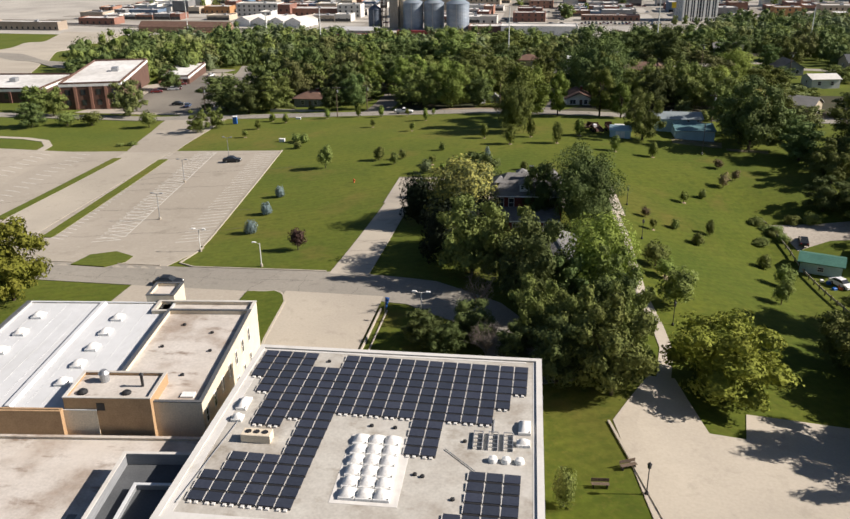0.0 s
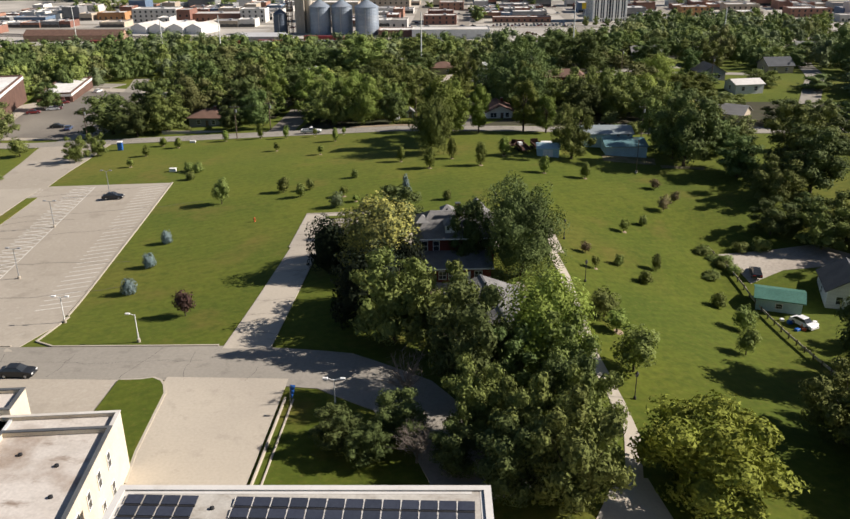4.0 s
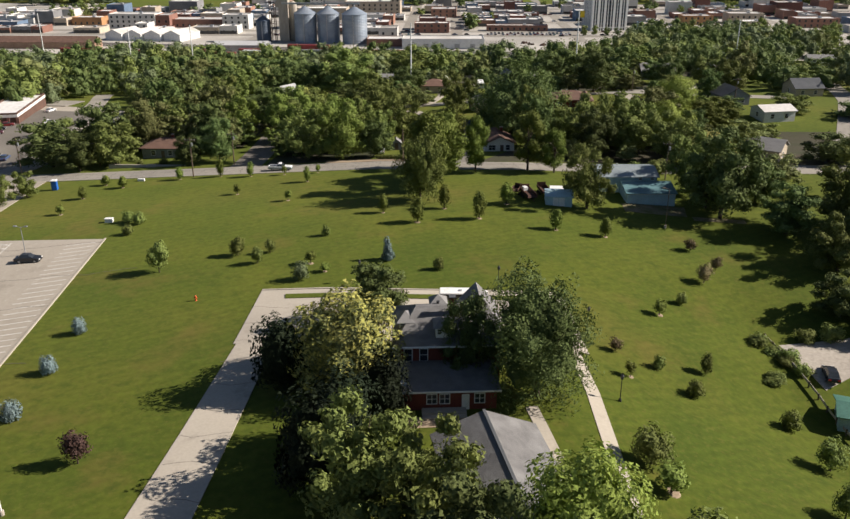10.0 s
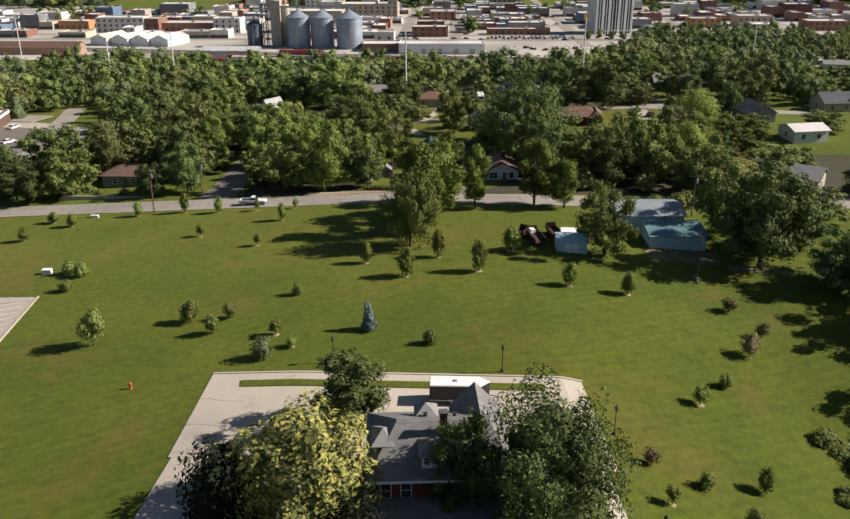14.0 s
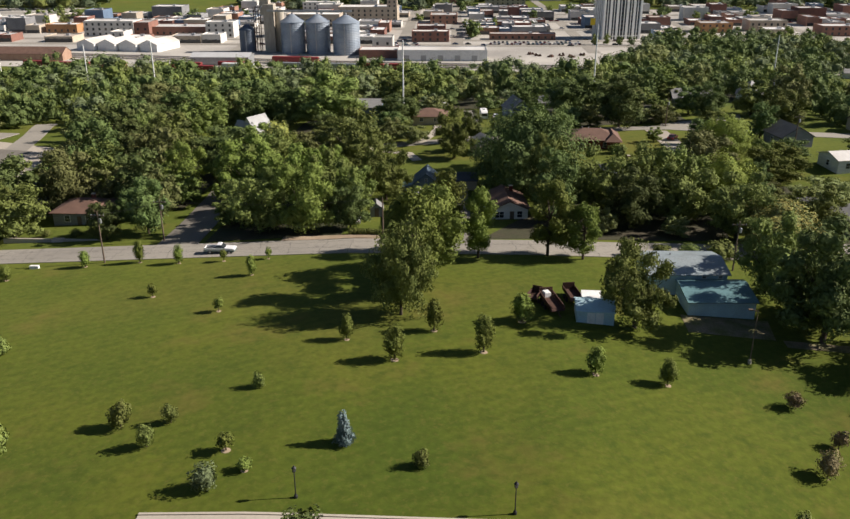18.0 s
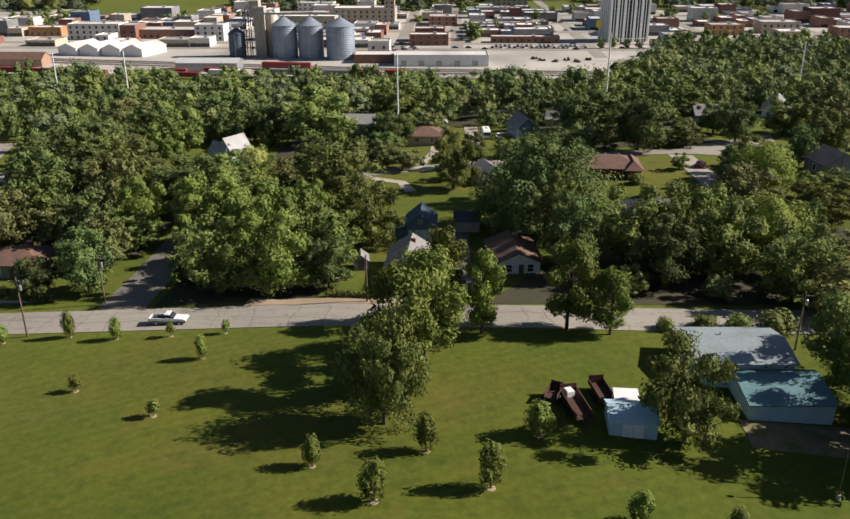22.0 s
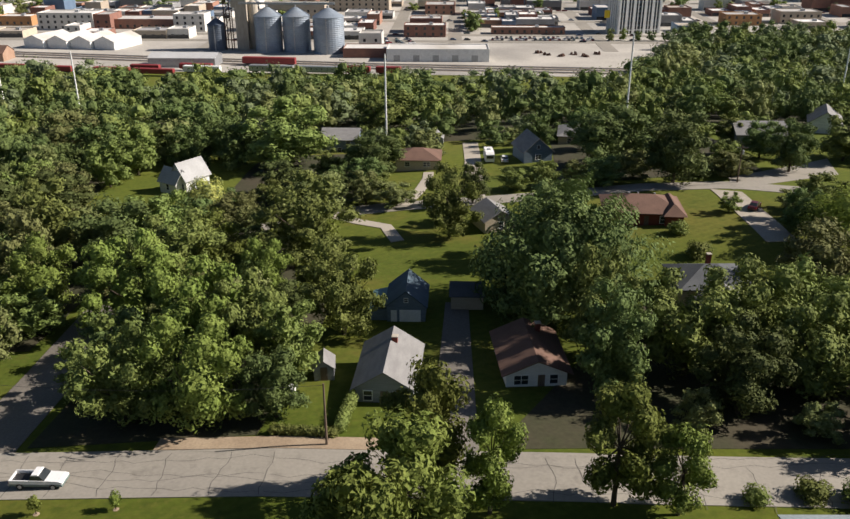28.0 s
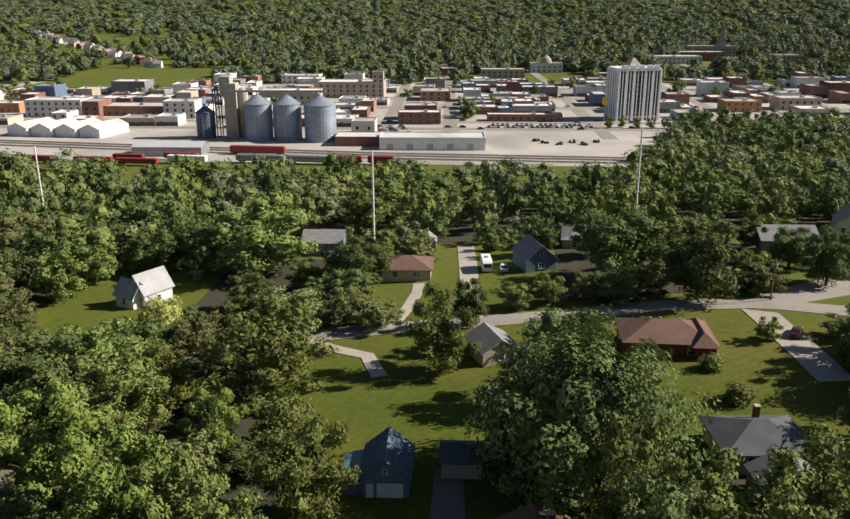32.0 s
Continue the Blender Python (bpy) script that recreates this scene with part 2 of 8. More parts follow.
GALV = mat("galvanised_steel", (0.30, 0.35, 0.40), (0.24, 0.28, 0.33), 0.12, 0.5, 0.35, fine=8, stretch=(1, 1, 3), third=(0.36, 0.38, 0.40))
RUST = mat("rusty_steel", (0.085, 0.042, 0.028), (0.055, 0.03, 0.022), 1.2, 0.85)
BLACK = mat("black_metal", (0.02, 0.02, 0.022), (0.03, 0.03, 0.03), 1.0, 0.5)
RUBBER = mat("tyre_rubber", (0.02, 0.02, 0.02), (0.03, 0.03, 0.03), 2, 0.9)
WOOD = mat("weathered_pole_wood", (0.16, 0.12, 0.085), (0.11, 0.08, 0.06), 1.0, 0.9, fine=8, stretch=(6, 6, 0.6))
BARK = mat("bark", (0.085, 0.065, 0.045), (0.055, 0.042, 0.03), 2.0, 0.95, bump=0.03, fine=6)
DIRT = mat("bare_earth", (0.36, 0.28, 0.19), (0.28, 0.21, 0.14), 0.3, 0.95, fine=12)
GRAVEL = mat("gravel_yard", (0.40, 0.36, 0.30), (0.33, 0.29, 0.24), 0.05, 0.95, fine=40, third=(0.26, 0.22, 0.18))
# leaf litter darkened so that its colour holds the shade under trees
SHADE_LITTER = mat("woodland_floor", (0.04, 0.045, 0.018), (0.06, 0.05, 0.03), 0.15, 0.95, fine=12)


def leaves(name, a, b, tr=0.13):
    return mat(name, a, b, 0.30, 0.75, bump=0.22, fine=14, island=0.14, per_object=0.32, translucent=tr, spec=0.12, contrast=0.24, hues=0.06)


LEAF = {
    "mid": leaves("mid_green_leaves", (0.133, 0.170, 0.046), (0.178, 0.212, 0.058)),
    "dark": leaves("dark_green_leaves", (0.087, 0.122, 0.039), (0.117, 0.152, 0.048)),
    "olive": leaves("olive_green_leaves", (0.148, 0.172, 0.060), (0.188, 0.204, 0.076)),
    "light": leaves("bright_green_leaves", (0.124, 0.162, 0.034), (0.158, 0.190, 0.043)),
    # grey-green of shrubs; its raised blue also serves as haze on the hill
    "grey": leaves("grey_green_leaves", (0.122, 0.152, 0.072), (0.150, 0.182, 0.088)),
    "lime": leaves("lime_green_leaves", (0.220, 0.300, 0.058), (0.270, 0.348, 0.074), 0.2),
    "yellow": leaves("yellow_green_leaves", (0.172, 0.200, 0.030), (0.215, 0.232, 0.038)),
    "brown": leaves("brownish_green_leaves", (0.186, 0.158, 0.077), (0.229, 0.190, 0.097)),
    "blue": leaves("blue_grey_needles", (0.15, 0.21, 0.21), (0.20, 0.26, 0.26), 0.1),
    # near black, so that the added yews read as shade too
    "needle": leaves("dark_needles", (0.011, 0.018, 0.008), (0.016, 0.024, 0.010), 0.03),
    "plum": leaves("purple_brown_leaves", (0.060, 0.034, 0.030), (0.09, 0.055, 0.042)),
    # paler and bluer than real leaves: distance haze put into the colour
    "hill": leaves("hazed_hill_leaves", (0.118, 0.158, 0.088), (0.146, 0.188, 0.104)),
    "blossom": leaves("pale_yellow_blossom", (0.31, 0.31, 0.075), (0.38, 0.36, 0.10)),
}


# ---- building meshes ----
class Build:
    """Collects corners and faces of one mesh."""

    def __init__(self):
        self.v, self.f = [], []

    def face(self, *points):
        n = len(self.v)
        self.v += [tuple(p) for p in points]
        self.f.append(tuple(range(n, n + len(points))))
        return self

    def hull(self, low, high, cap=True):
        """Walls between two rings of the same count, with both ends."""
        n, k = len(self.v), len(low)
        self.v += [tuple(p) for p in low] + [tuple(p) for p in high]
        self.f += [(n + i, n + (i + 1) % k, n + k + (i + 1) % k, n + k + i) for i in range(k)]
        if cap:
            self.f += [tuple(n + i for i in reversed(range(k))), tuple(n + k + i for i in range(k))]
        return self

    def box(self, x0, x1, y0, y1, z0, z1):
        ring = [(x0, y0), (x1, y0), (x1, y1), (x0, y1)]
        return self.hull([(*p, z0) for p in ring], [(*p, z1) for p in ring])

    def bevel_box(self, x0, x1, y0, y1, z0, z1, r):
        ring = [(x0, y0), (x1, y0), (x1, y1), (x0, y1)]
        top = [(x0 + r, y0 + r), (x1 - r, y0 + r), (x1 - r, y1 - r), (x0 + r, y1 - r)]
        self.hull([(*p, z0) for p in ring], [(*p, z1 - r) for p in ring], False)
        n = len(self.v)
        self.v += [(*p, z1 - r) for p in ring] + [(*p, z1) for p in top]
        self.f += [(n + i, n + (i + 1) % 4, n + 4 + (i + 1) % 4, n + 4 + i) for i in range(4)] + [(n + 4, n + 5, n + 6, n + 7)]
        return self

    def tube(self, p, q, r0, r1=None, sides=8):
        p, q = Vector(p), Vector(q)
        r1 = r0 if r1 is None else r1
        w = (q - p).normalized()
        u = w.orthogonal().normalized()
        v = w.cross(u)
        ring = [u * math.cos(a) + v * math.sin(a) for a in (2 * math.pi * i / sides for i in range(sides))]
        return self.hull([p + r0 * d for d in ring], [q + r1 * d for d in ring])

    def lathe(self, x, y, profile, sides=16):
        """Rings of (radius, height) round an upright axis."""
        n = len(self.v)
        for r, z in profile:
            self.v += [(x + r * math.cos(2 * math.pi * i / sides), y + r * math.sin(2 * math.pi * i / sides), z) for i in range(sides)]
        for k in range(len(profile) - 1):
            a = n + k * sides
            self.f += [(a + i, a + (i + 1) % sides, a + sides + (i + 1) % sides, a + sides + i) for i in range(sides)]
        self.f += [tuple(n + i for i in reversed(range(sides))), tuple(n + (len(profile) - 1) * sides + i for i in range(sides))]
        return self

    def mesh(self, name, material, smooth=False):
        me = bpy.data.meshes.new(name)
        me.from_pydata(self.v, [], self.f)
        me.materials.append(material)
        if smooth:
            me.polygons.foreach_set("use_smooth", [True] * len(me.polygons))
        me.update()
        return me


def part(name, build, material, parent=None, label="", smooth=False):
    """ONE mesh object under a thing or under a part."""
    ob = new(name, build.mesh(name, material, smooth) if isinstance(build, Build) else build)
    ob.parent = parent
    return tagged(ob, label)


def thing(name, x, y, rot=0.0, label="", category="", group="", z=None):
    """An empty at a thing's base, on the ground."""
    ob = new(name)
    ob.empty_display_size = 0.3
    ob.matrix_basis = pose(x, y, height(x, y) if z is None else z, 0, 0, rot)
    return tagged(ob, label, category, group)


# ---- ground and paving ----
def steps(*spans):
    out = []
    for a, b, s in spans:
        out += list(np.arange(a, b, s))
    return out


gx = steps((-4200, -700, 250), (-700, -200, 50), (-200, 130, 2.5), (130, 700, 50), (700, 4201, 250))
gy = steps((-500, 0, 50), (0, 480, 2.5), (480, 700, 10), (700, 1500, 40), (1500, 5400, 150))
ground_mesh = bpy.data.meshes.new("ground")
nx = len(gx)
ground_mesh.from_pydata([(x, y, height(x, y)) for y in gy for x in gx], [],
                        [(j * nx + i, j * nx + i + 1, (j + 1) * nx + i + 1, (j + 1) * nx + i) for j in range(len(gy) - 1) for i in range(nx - 1)])
ground_mesh.materials.append(GRASS)
ground_mesh.polygons.foreach_set("use_smooth", [True] * len(ground_mesh.polygons))
tagged(new("ground", ground_mesh), "mown green lawn over gently falling ground", "ground", kind="structure")


def sheet(name, corners, lift, material, label, category, step=2.5, skirt=0.25, kind="structure"):
    """Paving or lawn laid on the land between four corners, with edges of its own."""
    a, b, c, d = [Vector((*p, 0)) for p in corners]
    nu = max(1, int(max((b - a).length, (c - d).length) / step))
    nv = max(1, int(max((d - a).length, (c - b).length) / step))
    grid = [[(a.lerp(b, i / nu)).lerp(d.lerp(c, i / nu), j / nv) for i in range(nu + 1)] for j in range(nv + 1)]
    k = Build()
    k.v = [(p.x, p.y, height(p.x, p.y) + lift) for row in grid for p in row]
    k.f = [(j * (nu + 1) + i, j * (nu + 1) + i + 1, (j + 1) * (nu + 1) + i + 1, (j + 1) * (nu + 1) + i) for j in range(nv) for i in range(nu)]
    rim = [(0, i) for i in range(nu)] + [(j, nu) for j in range(nv)] + [(nv, i) for i in range(nu, 0, -1)] + [(j, 0) for j in range(nv, 0, -1)]
    for (j, i), (j2, i2) in zip(rim, rim[1:] + rim[:1]):
        p, q = k.v[j * (nu + 1) + i], k.v[j2 * (nu + 1) + i2]
        k.face((p[0], p[1], p[2] - skirt), (q[0], q[1], q[2] - skirt), q, p)
    return tagged(part(name, k, material), label, category, kind=kind)


def ribbon(name, line, width, lift, material, label, category, step=2.5, skirt=0.25, kind="structure", parent=None):
    """A road, path or kerb of even width that follows a line over the land."""
    pts = []
    for (x0, y0), (x1, y1) in zip(line, line[1:]):
        n = max(1, int(math.hypot(x1 - x0, y1 - y0) / step))
        pts += [(x0 + (x1 - x0) * i / n, y0 + (y1 - y0) * i / n) for i in range(n)]
    pts.append(line[-1])
    cross = max(2, int(width / step) + 1)
    k = Build()
    for i, (x, y) in enumerate(pts):
        (xa, ya), (xb, yb) = pts[max(i - 1, 0)], pts[min(i + 1, len(pts) - 1)]
        l = math.hypot(xb - xa, yb - ya)
        sx, sy = (yb - ya) / l, -(xb - xa) / l
        row = [(x + sx * width * u, y + sy * width * u) for u in (c / (cross - 1) - 0.5 for c in range(cross))]
        zs = [height(*p) + lift for p in row]
        k.v += [(*row[0], zs[0] - skirt)] + [(*p, z) for p, z in zip(row, zs)] + [(*row[-1], zs[-1] - skirt)]
    w = cross + 2
    k.f = [(i * w + c, (i + 1) * w + c, (i + 1) * w + c + 1, i * w + c + 1) for i in range(len(pts) - 1) for c in range(w - 1)]
    k.f += [tuple(range(w)), tuple(reversed(range(len(k.v) - w, len(k.v))))]
    ob = part(name, k, material, parent)
    return tagged(ob, label, category, kind=kind) if parent is None else ob


# ---- trees ----
ICO = [(0, 0, 1), (0.894, 0, 0.447), (0.276, 0.851, 0.447), (-0.724, 0.526, 0.447), (-0.724, -0.526, 0.447), (0.276, -0.851, 0.447),
       (0.724, 0.526, -0.447), (-0.276, 0.851, -0.447), (-0.894, 0, -0.447), (-0.276, -0.851, -0.447), (0.724, -0.526, -0.447), (0, 0, -1)]
ICO_F = [(0, 1, 2), (0, 2, 3), (0, 3, 4), (0, 4, 5), (0, 5, 1), (1, 6, 2), (2, 7, 3), (3, 8, 4), (4, 9, 5), (5, 10, 1),
         (1, 10, 6), (2, 6, 7), (3, 7, 8), (4, 8, 9), (5, 9, 10), (11, 7, 6), (11, 8, 7), (11, 9, 8), (11, 10, 9), (11, 6, 10)]


def leaf_cloud(rng, lobes, count, size, core=0.72, droop=0.0):
    """Leaves on the outside of a cluster of lobes, with a thin core that keeps the crown from being seen through."""
    areas = np.array([l[3] * l[3] for l in lobes])
    pick = rng.choice(len(lobes), count, p=areas / areas.sum())
    c = np.array([l[:3] for l in lobes])[pick]
    r = np.array([[l[3], l[3], l[4]] for l in lobes])[pick]
    d = rng.normal(size=(count, 3))
    d[:, 2] += 0.25
    d /= np.linalg.norm(d, axis=1)[:, None]
    p = c + r * d * rng.uniform(0.78, 1.1, (count, 1))
    n = d + rng.normal(size=(count, 3)) * 0.55
    n[:, 2] += 0.35
    n /= np.linalg.norm(n, axis=1)[:, None]
    u = np.cross(n, rng.normal(size=(count, 3)))
    u[:, 2] -= droop
    u /= np.linalg.norm(u, axis=1)[:, None]
    w = np.cross(n, u)
    s = size * rng.uniform(0.6, 1.35, (count, 1))
    quad = np.stack([p - u * s, p - w * s * 0.62 + n * s * 0.12, p + u * s, p + w * s * 0.62 + n * s * 0.12], 1)
    verts = quad.reshape(-1, 3).tolist()
    faces = np.arange(count * 4).reshape(-1, 4).tolist()
    if core:
        for x, y, z, a, b in lobes:
            k = len(verts)
            verts += [(x + a * core * i * rng.uniform(0.8, 1.15), y + a * core * j * rng.uniform(0.8, 1.15), z + b * core * l * rng.uniform(0.8, 1.1)) for i, j, l in ICO]
            faces += [tuple(k + q for q in f) for f in ICO_F]
    out = Build()
    out.v, out.f = verts, faces
    return out


def limbs(rng, h, r, ends, lean=0.0, sides=7):
    """A tapered trunk that forks into limbs."""
    k = Build()
    fork = Vector((lean * h, 0, h))
    k.tube((0, 0, -0.3), (lean * h * 0.4, 0, h * 0.5), r * 1.25, r, sides)
    k.tube((lean * h * 0.4, 0, h * 0.5), fork, r, r * 0.7, sides)
    for e in ends:
        e = Vector(e)
        mid = fork.lerp(e, 0.5) + Vector(rng.uniform(-0.3, 0.3, 3))
        k.tube(fork, mid, r * 0.5, r * 0.3, 5)
        k.tube(mid, e, r * 0.3, r * 0.1, 5)
    return k


def bumps(rng, n):
    """Billows of a crown: where each one sits on the sphere, how wide it is and how far it stands out."""
    k = np.arange(n) + 0.5
    z = 1 - 2 * k / n
    a = k * 2.39996 + rng.uniform(-0.5, 0.5, n)
    d = np.stack([np.sqrt(1 - z * z) * np.cos(a), np.sqrt(1 - z * z) * np.sin(a), z], 1)
    d += rng.normal(size=(n, 3)) * 0.9 / math.sqrt(n)
    d /= np.linalg.norm(d, axis=1)[:, None]
    return d, rng.uniform(1.5, 2.6, n) / math.sqrt(n), rng.uniform(0.45, 1.0, n)


def billow(d, sets):
    """How far the crown reaches in each direction, about 1 at the most, and which way its surface faces there."""
    r = np.full(len(d), 1.08)
    facing = d.copy()
    for (centres, wide, high), amount in sets:
        angle = np.arccos(np.clip(d @ centres.T, -1, 1))
        reach = high * np.sqrt(np.clip(1 - (angle / wide) ** 2, 0, 1))
        best = np.argmax(reach, axis=1)
        r -= 0.85 * amount * (1 - reach[np.arange(len(d)), best])
        facing += 2.2 * amount * (d - centres[best]) / wide[best][:, None]
    return r, facing


def envelope(d, shape, w, h, base):
    """The smooth outer form of a crown in each direction, from its middle."""
    low = {"round": 0.40, "dome": 0.30, "column": 0.45, "weep": 0.50, "cone": 0.0}[shape]
    p = {"round": 2.4, "dome": 2.5, "column": 2.6, "weep": 2.8, "cone": 2.0}[shape]
    mid = base + low * (h - base)
    if shape == "cone":
        z = (1 - d[:, 2]) / 2
        z = z ** 0.72
        flat = np.maximum(1e-6, np.hypot(d[:, 0], d[:, 1]))
        q = w / 2 * (0.04 + 0.96 * z) * np.where(z > 0.9, (1 - z) / 0.1 * 0.7 + 0.3, 1)
        return np.stack([d[:, 0] / flat * q, d[:, 1] / flat * q, (1 - z) * (h - base)], 1), base
    k = (np.hypot(d[:, 0], d[:, 1]) ** p + np.abs(d[:, 2]) ** p) ** (-1 / p)
    e = d * k[:, None]
    tall = np.where(d[:, 2] > 0, h - mid, mid - base)
    return np.stack([e[:, 0] * w / 2, e[:, 1] * w / 2, e[:, 2] * tall], 1), mid


def sphere_grid(rings, sides):
    d, f = [(0, 0, 1)], []
    for i in range(1, rings):
        a = math.pi * i / rings
        d += [(math.sin(a) * math.cos(2 * math.pi * j / sides), math.sin(a) * math.sin(2 * math.pi * j / sides), math.cos(a)) for j in range(sides)]
    d.append((0, 0, -1))
    at = lambda i, j: 1 + (i - 1) * sides + j % sides
    for j in range(sides):
        f.append((0, at(1, j), at(1, j + 1)))
        f.append((len(d) - 1, at(rings - 1, j + 1), at(rings - 1, j)))
        for i in range(1, rings - 1):
            f.append((at(i, j), at(i + 1, j), at(i + 1, j + 1), at(i, j + 1)))
    return np.array(d, float), f


def crown_shell(rng, shape, w, h, base, billows, count, size, rough=0.30, droop=0.0, core=0.72, at=(0, 0), jitter=0.27):
    """A full crown: leaf tufts on a billowing shell, round a dark inner body."""
    sets = [(bumps(rng, 7), rough * 0.5), (bumps(rng, billows), rough), (bumps(rng, billows * 6), rough * 0.42)]
    lean = rng.normal(size=3) * np.array((0.09, 0.09, 0.0))
    d = rng.normal(size=(count, 3))
    d[:, 2] += 0.18
    d /= np.linalg.norm(d, axis=1)[:, None]
    e, mid = envelope(d, shape, w, h, base)
    r, n = billow(d, sets)
    p = e * (r * (1.12 - 0.46 * rng.random(count) ** 1.6))[:, None]
    n = n + rng.normal(size=(count, 3)) * jitter
    n[:, 2] += 0.2
    n /= np.linalg.norm(n, axis=1)[:, None]
    u = np.cross(n, rng.normal(size=(count, 3)))
    u /= np.linalg.norm(u, axis=1)[:, None]
    u[:, 2] -= droop
    u /= np.linalg.norm(u, axis=1)[:, None]
    v = np.cross(n, u)
    s = size * rng.uniform(0.55, 1.4, (count, 1))
    p = p + lean * w * (p[:, 2:3] / h) + np.array((at[0], at[1], mid))
    tri = np.stack([p - u * s * 0.8 - v * s * 0.5, p + u * s * rng.uniform(0.7, 1.3, (count, 1)), p - u * s * 0.5 + v * s * rng.uniform(0.5, 0.9, (count, 1)) + n * s * 0.15], 1)
    verts = tri.reshape(-1, 3).tolist()
    faces = np.arange(count * 3).reshape(-1, 3).tolist()
    g, f = sphere_grid(*((13, 20) if count > 3000 else (9, 14) if count > 900 else (6, 9)))
    e, mid = envelope(g, shape, w, h, base)
    q = e * (billow(g, sets)[0] * core)[:, None]
    q = q + lean * w * (q[:, 2:3] / h) + np.array((at[0], at[1], mid))
    k = len(verts)
    verts += q.tolist()
    faces += [tuple(k + c for c in face) for face in f]
    out = Build()
    out.v, out.f = verts, faces
    return out


def joined(out, b):
    k = len(out.v)
    out.v = list(out.v) + b.v
    out.f = list(out.f) + [tuple(k + c for c in f) for f in b.f]
    return out


def fitted(b, w, h, base):
    """A crown brought to its full width and height."""
    v = np.array(b.v)
    lo, hi = np.percentile(v[:, 2], (0.5, 99.7))
    v[:, 2] = base + (v[:, 2] - lo) * (h - base) / (hi - lo)
    for i in (0, 1):
        v[:, i] -= (np.percentile(v[:, i], 1) + np.percentile(v[:, i], 99)) / 2
    v[:, :2] *= w / 2 / np.percentile(np.hypot(v[:, 0], v[:, 1]), 97)
    b.v = v.tolist()
    return b


def crown_masses(rng, w, h, base, masses, count, size, droop=0.0):
    """An open crown of several leafy masses with gaps between them."""
    out = Build()
    ends = []
    for m in range(masses):
        t = (m + 0.5) / masses
        z = base + (h - base) * (0.92 - 0.84 * t)
        a = m * 2.399 + rng.uniform(-0.5, 0.5)
        big = w * rng.uniform(0.34, 0.52)
        q = (w - big) / 2 * rng.uniform(0.75, 1.15) * math.sqrt(max(0.06, 1 - (2 * (1 - t) - 0.9) ** 2))
        tall = min((h - base) * 0.42, big * rng.uniform(0.7, 1.0))
        z0 = max(base, z - tall / 2)
        z1 = min(h, z0 + tall)
        ends.append((q * math.cos(a), q * math.sin(a), (z0 + z1) / 2))
        joined(out, crown_shell(rng, "round", big, z1, z0, 7, count // masses, size, 0.40, droop, 0.62, (q * math.cos(a), q * math.sin(a)), 0.45))
    return out, ends


def crown_cluster(rng, shape, w, h, base, billows, count, size, rough, masses=9, droop=0.0, lump=(0.24, 0.42)):
    """A broad crown: a main body, and leafy masses of uneven size that stand out of it all round."""
    out = crown_shell(rng, shape, w * 0.70, base + (h - base) * 0.88, base, billows, int(count * 0.36), size, rough, droop)
    for m in range(masses):
        t = (m + 0.5) / masses
        a = m * 2.399 + rng.uniform(-0.5, 0.5)
        big = w * rng.uniform(*lump)
        tall = big * rng.uniform(0.65, 0.9)
        up = 0.98 - 0.72 * t
        q = (w - big) / 2 * min(1.0, 0.25 + 1.25 * math.sqrt(max(0.0, 1 - up))) * rng.uniform(0.85, 1.1)
        z1 = min(h, base + (h - base) * up + tall * 0.3)
        joined(out, crown_shell(rng, "round", big, z1, max(base, z1 - tall), 9, int(count * 0.64 / masses), size, rough, droop, 0.64, (q * math.cos(a), q * math.sin(a))))
    return out


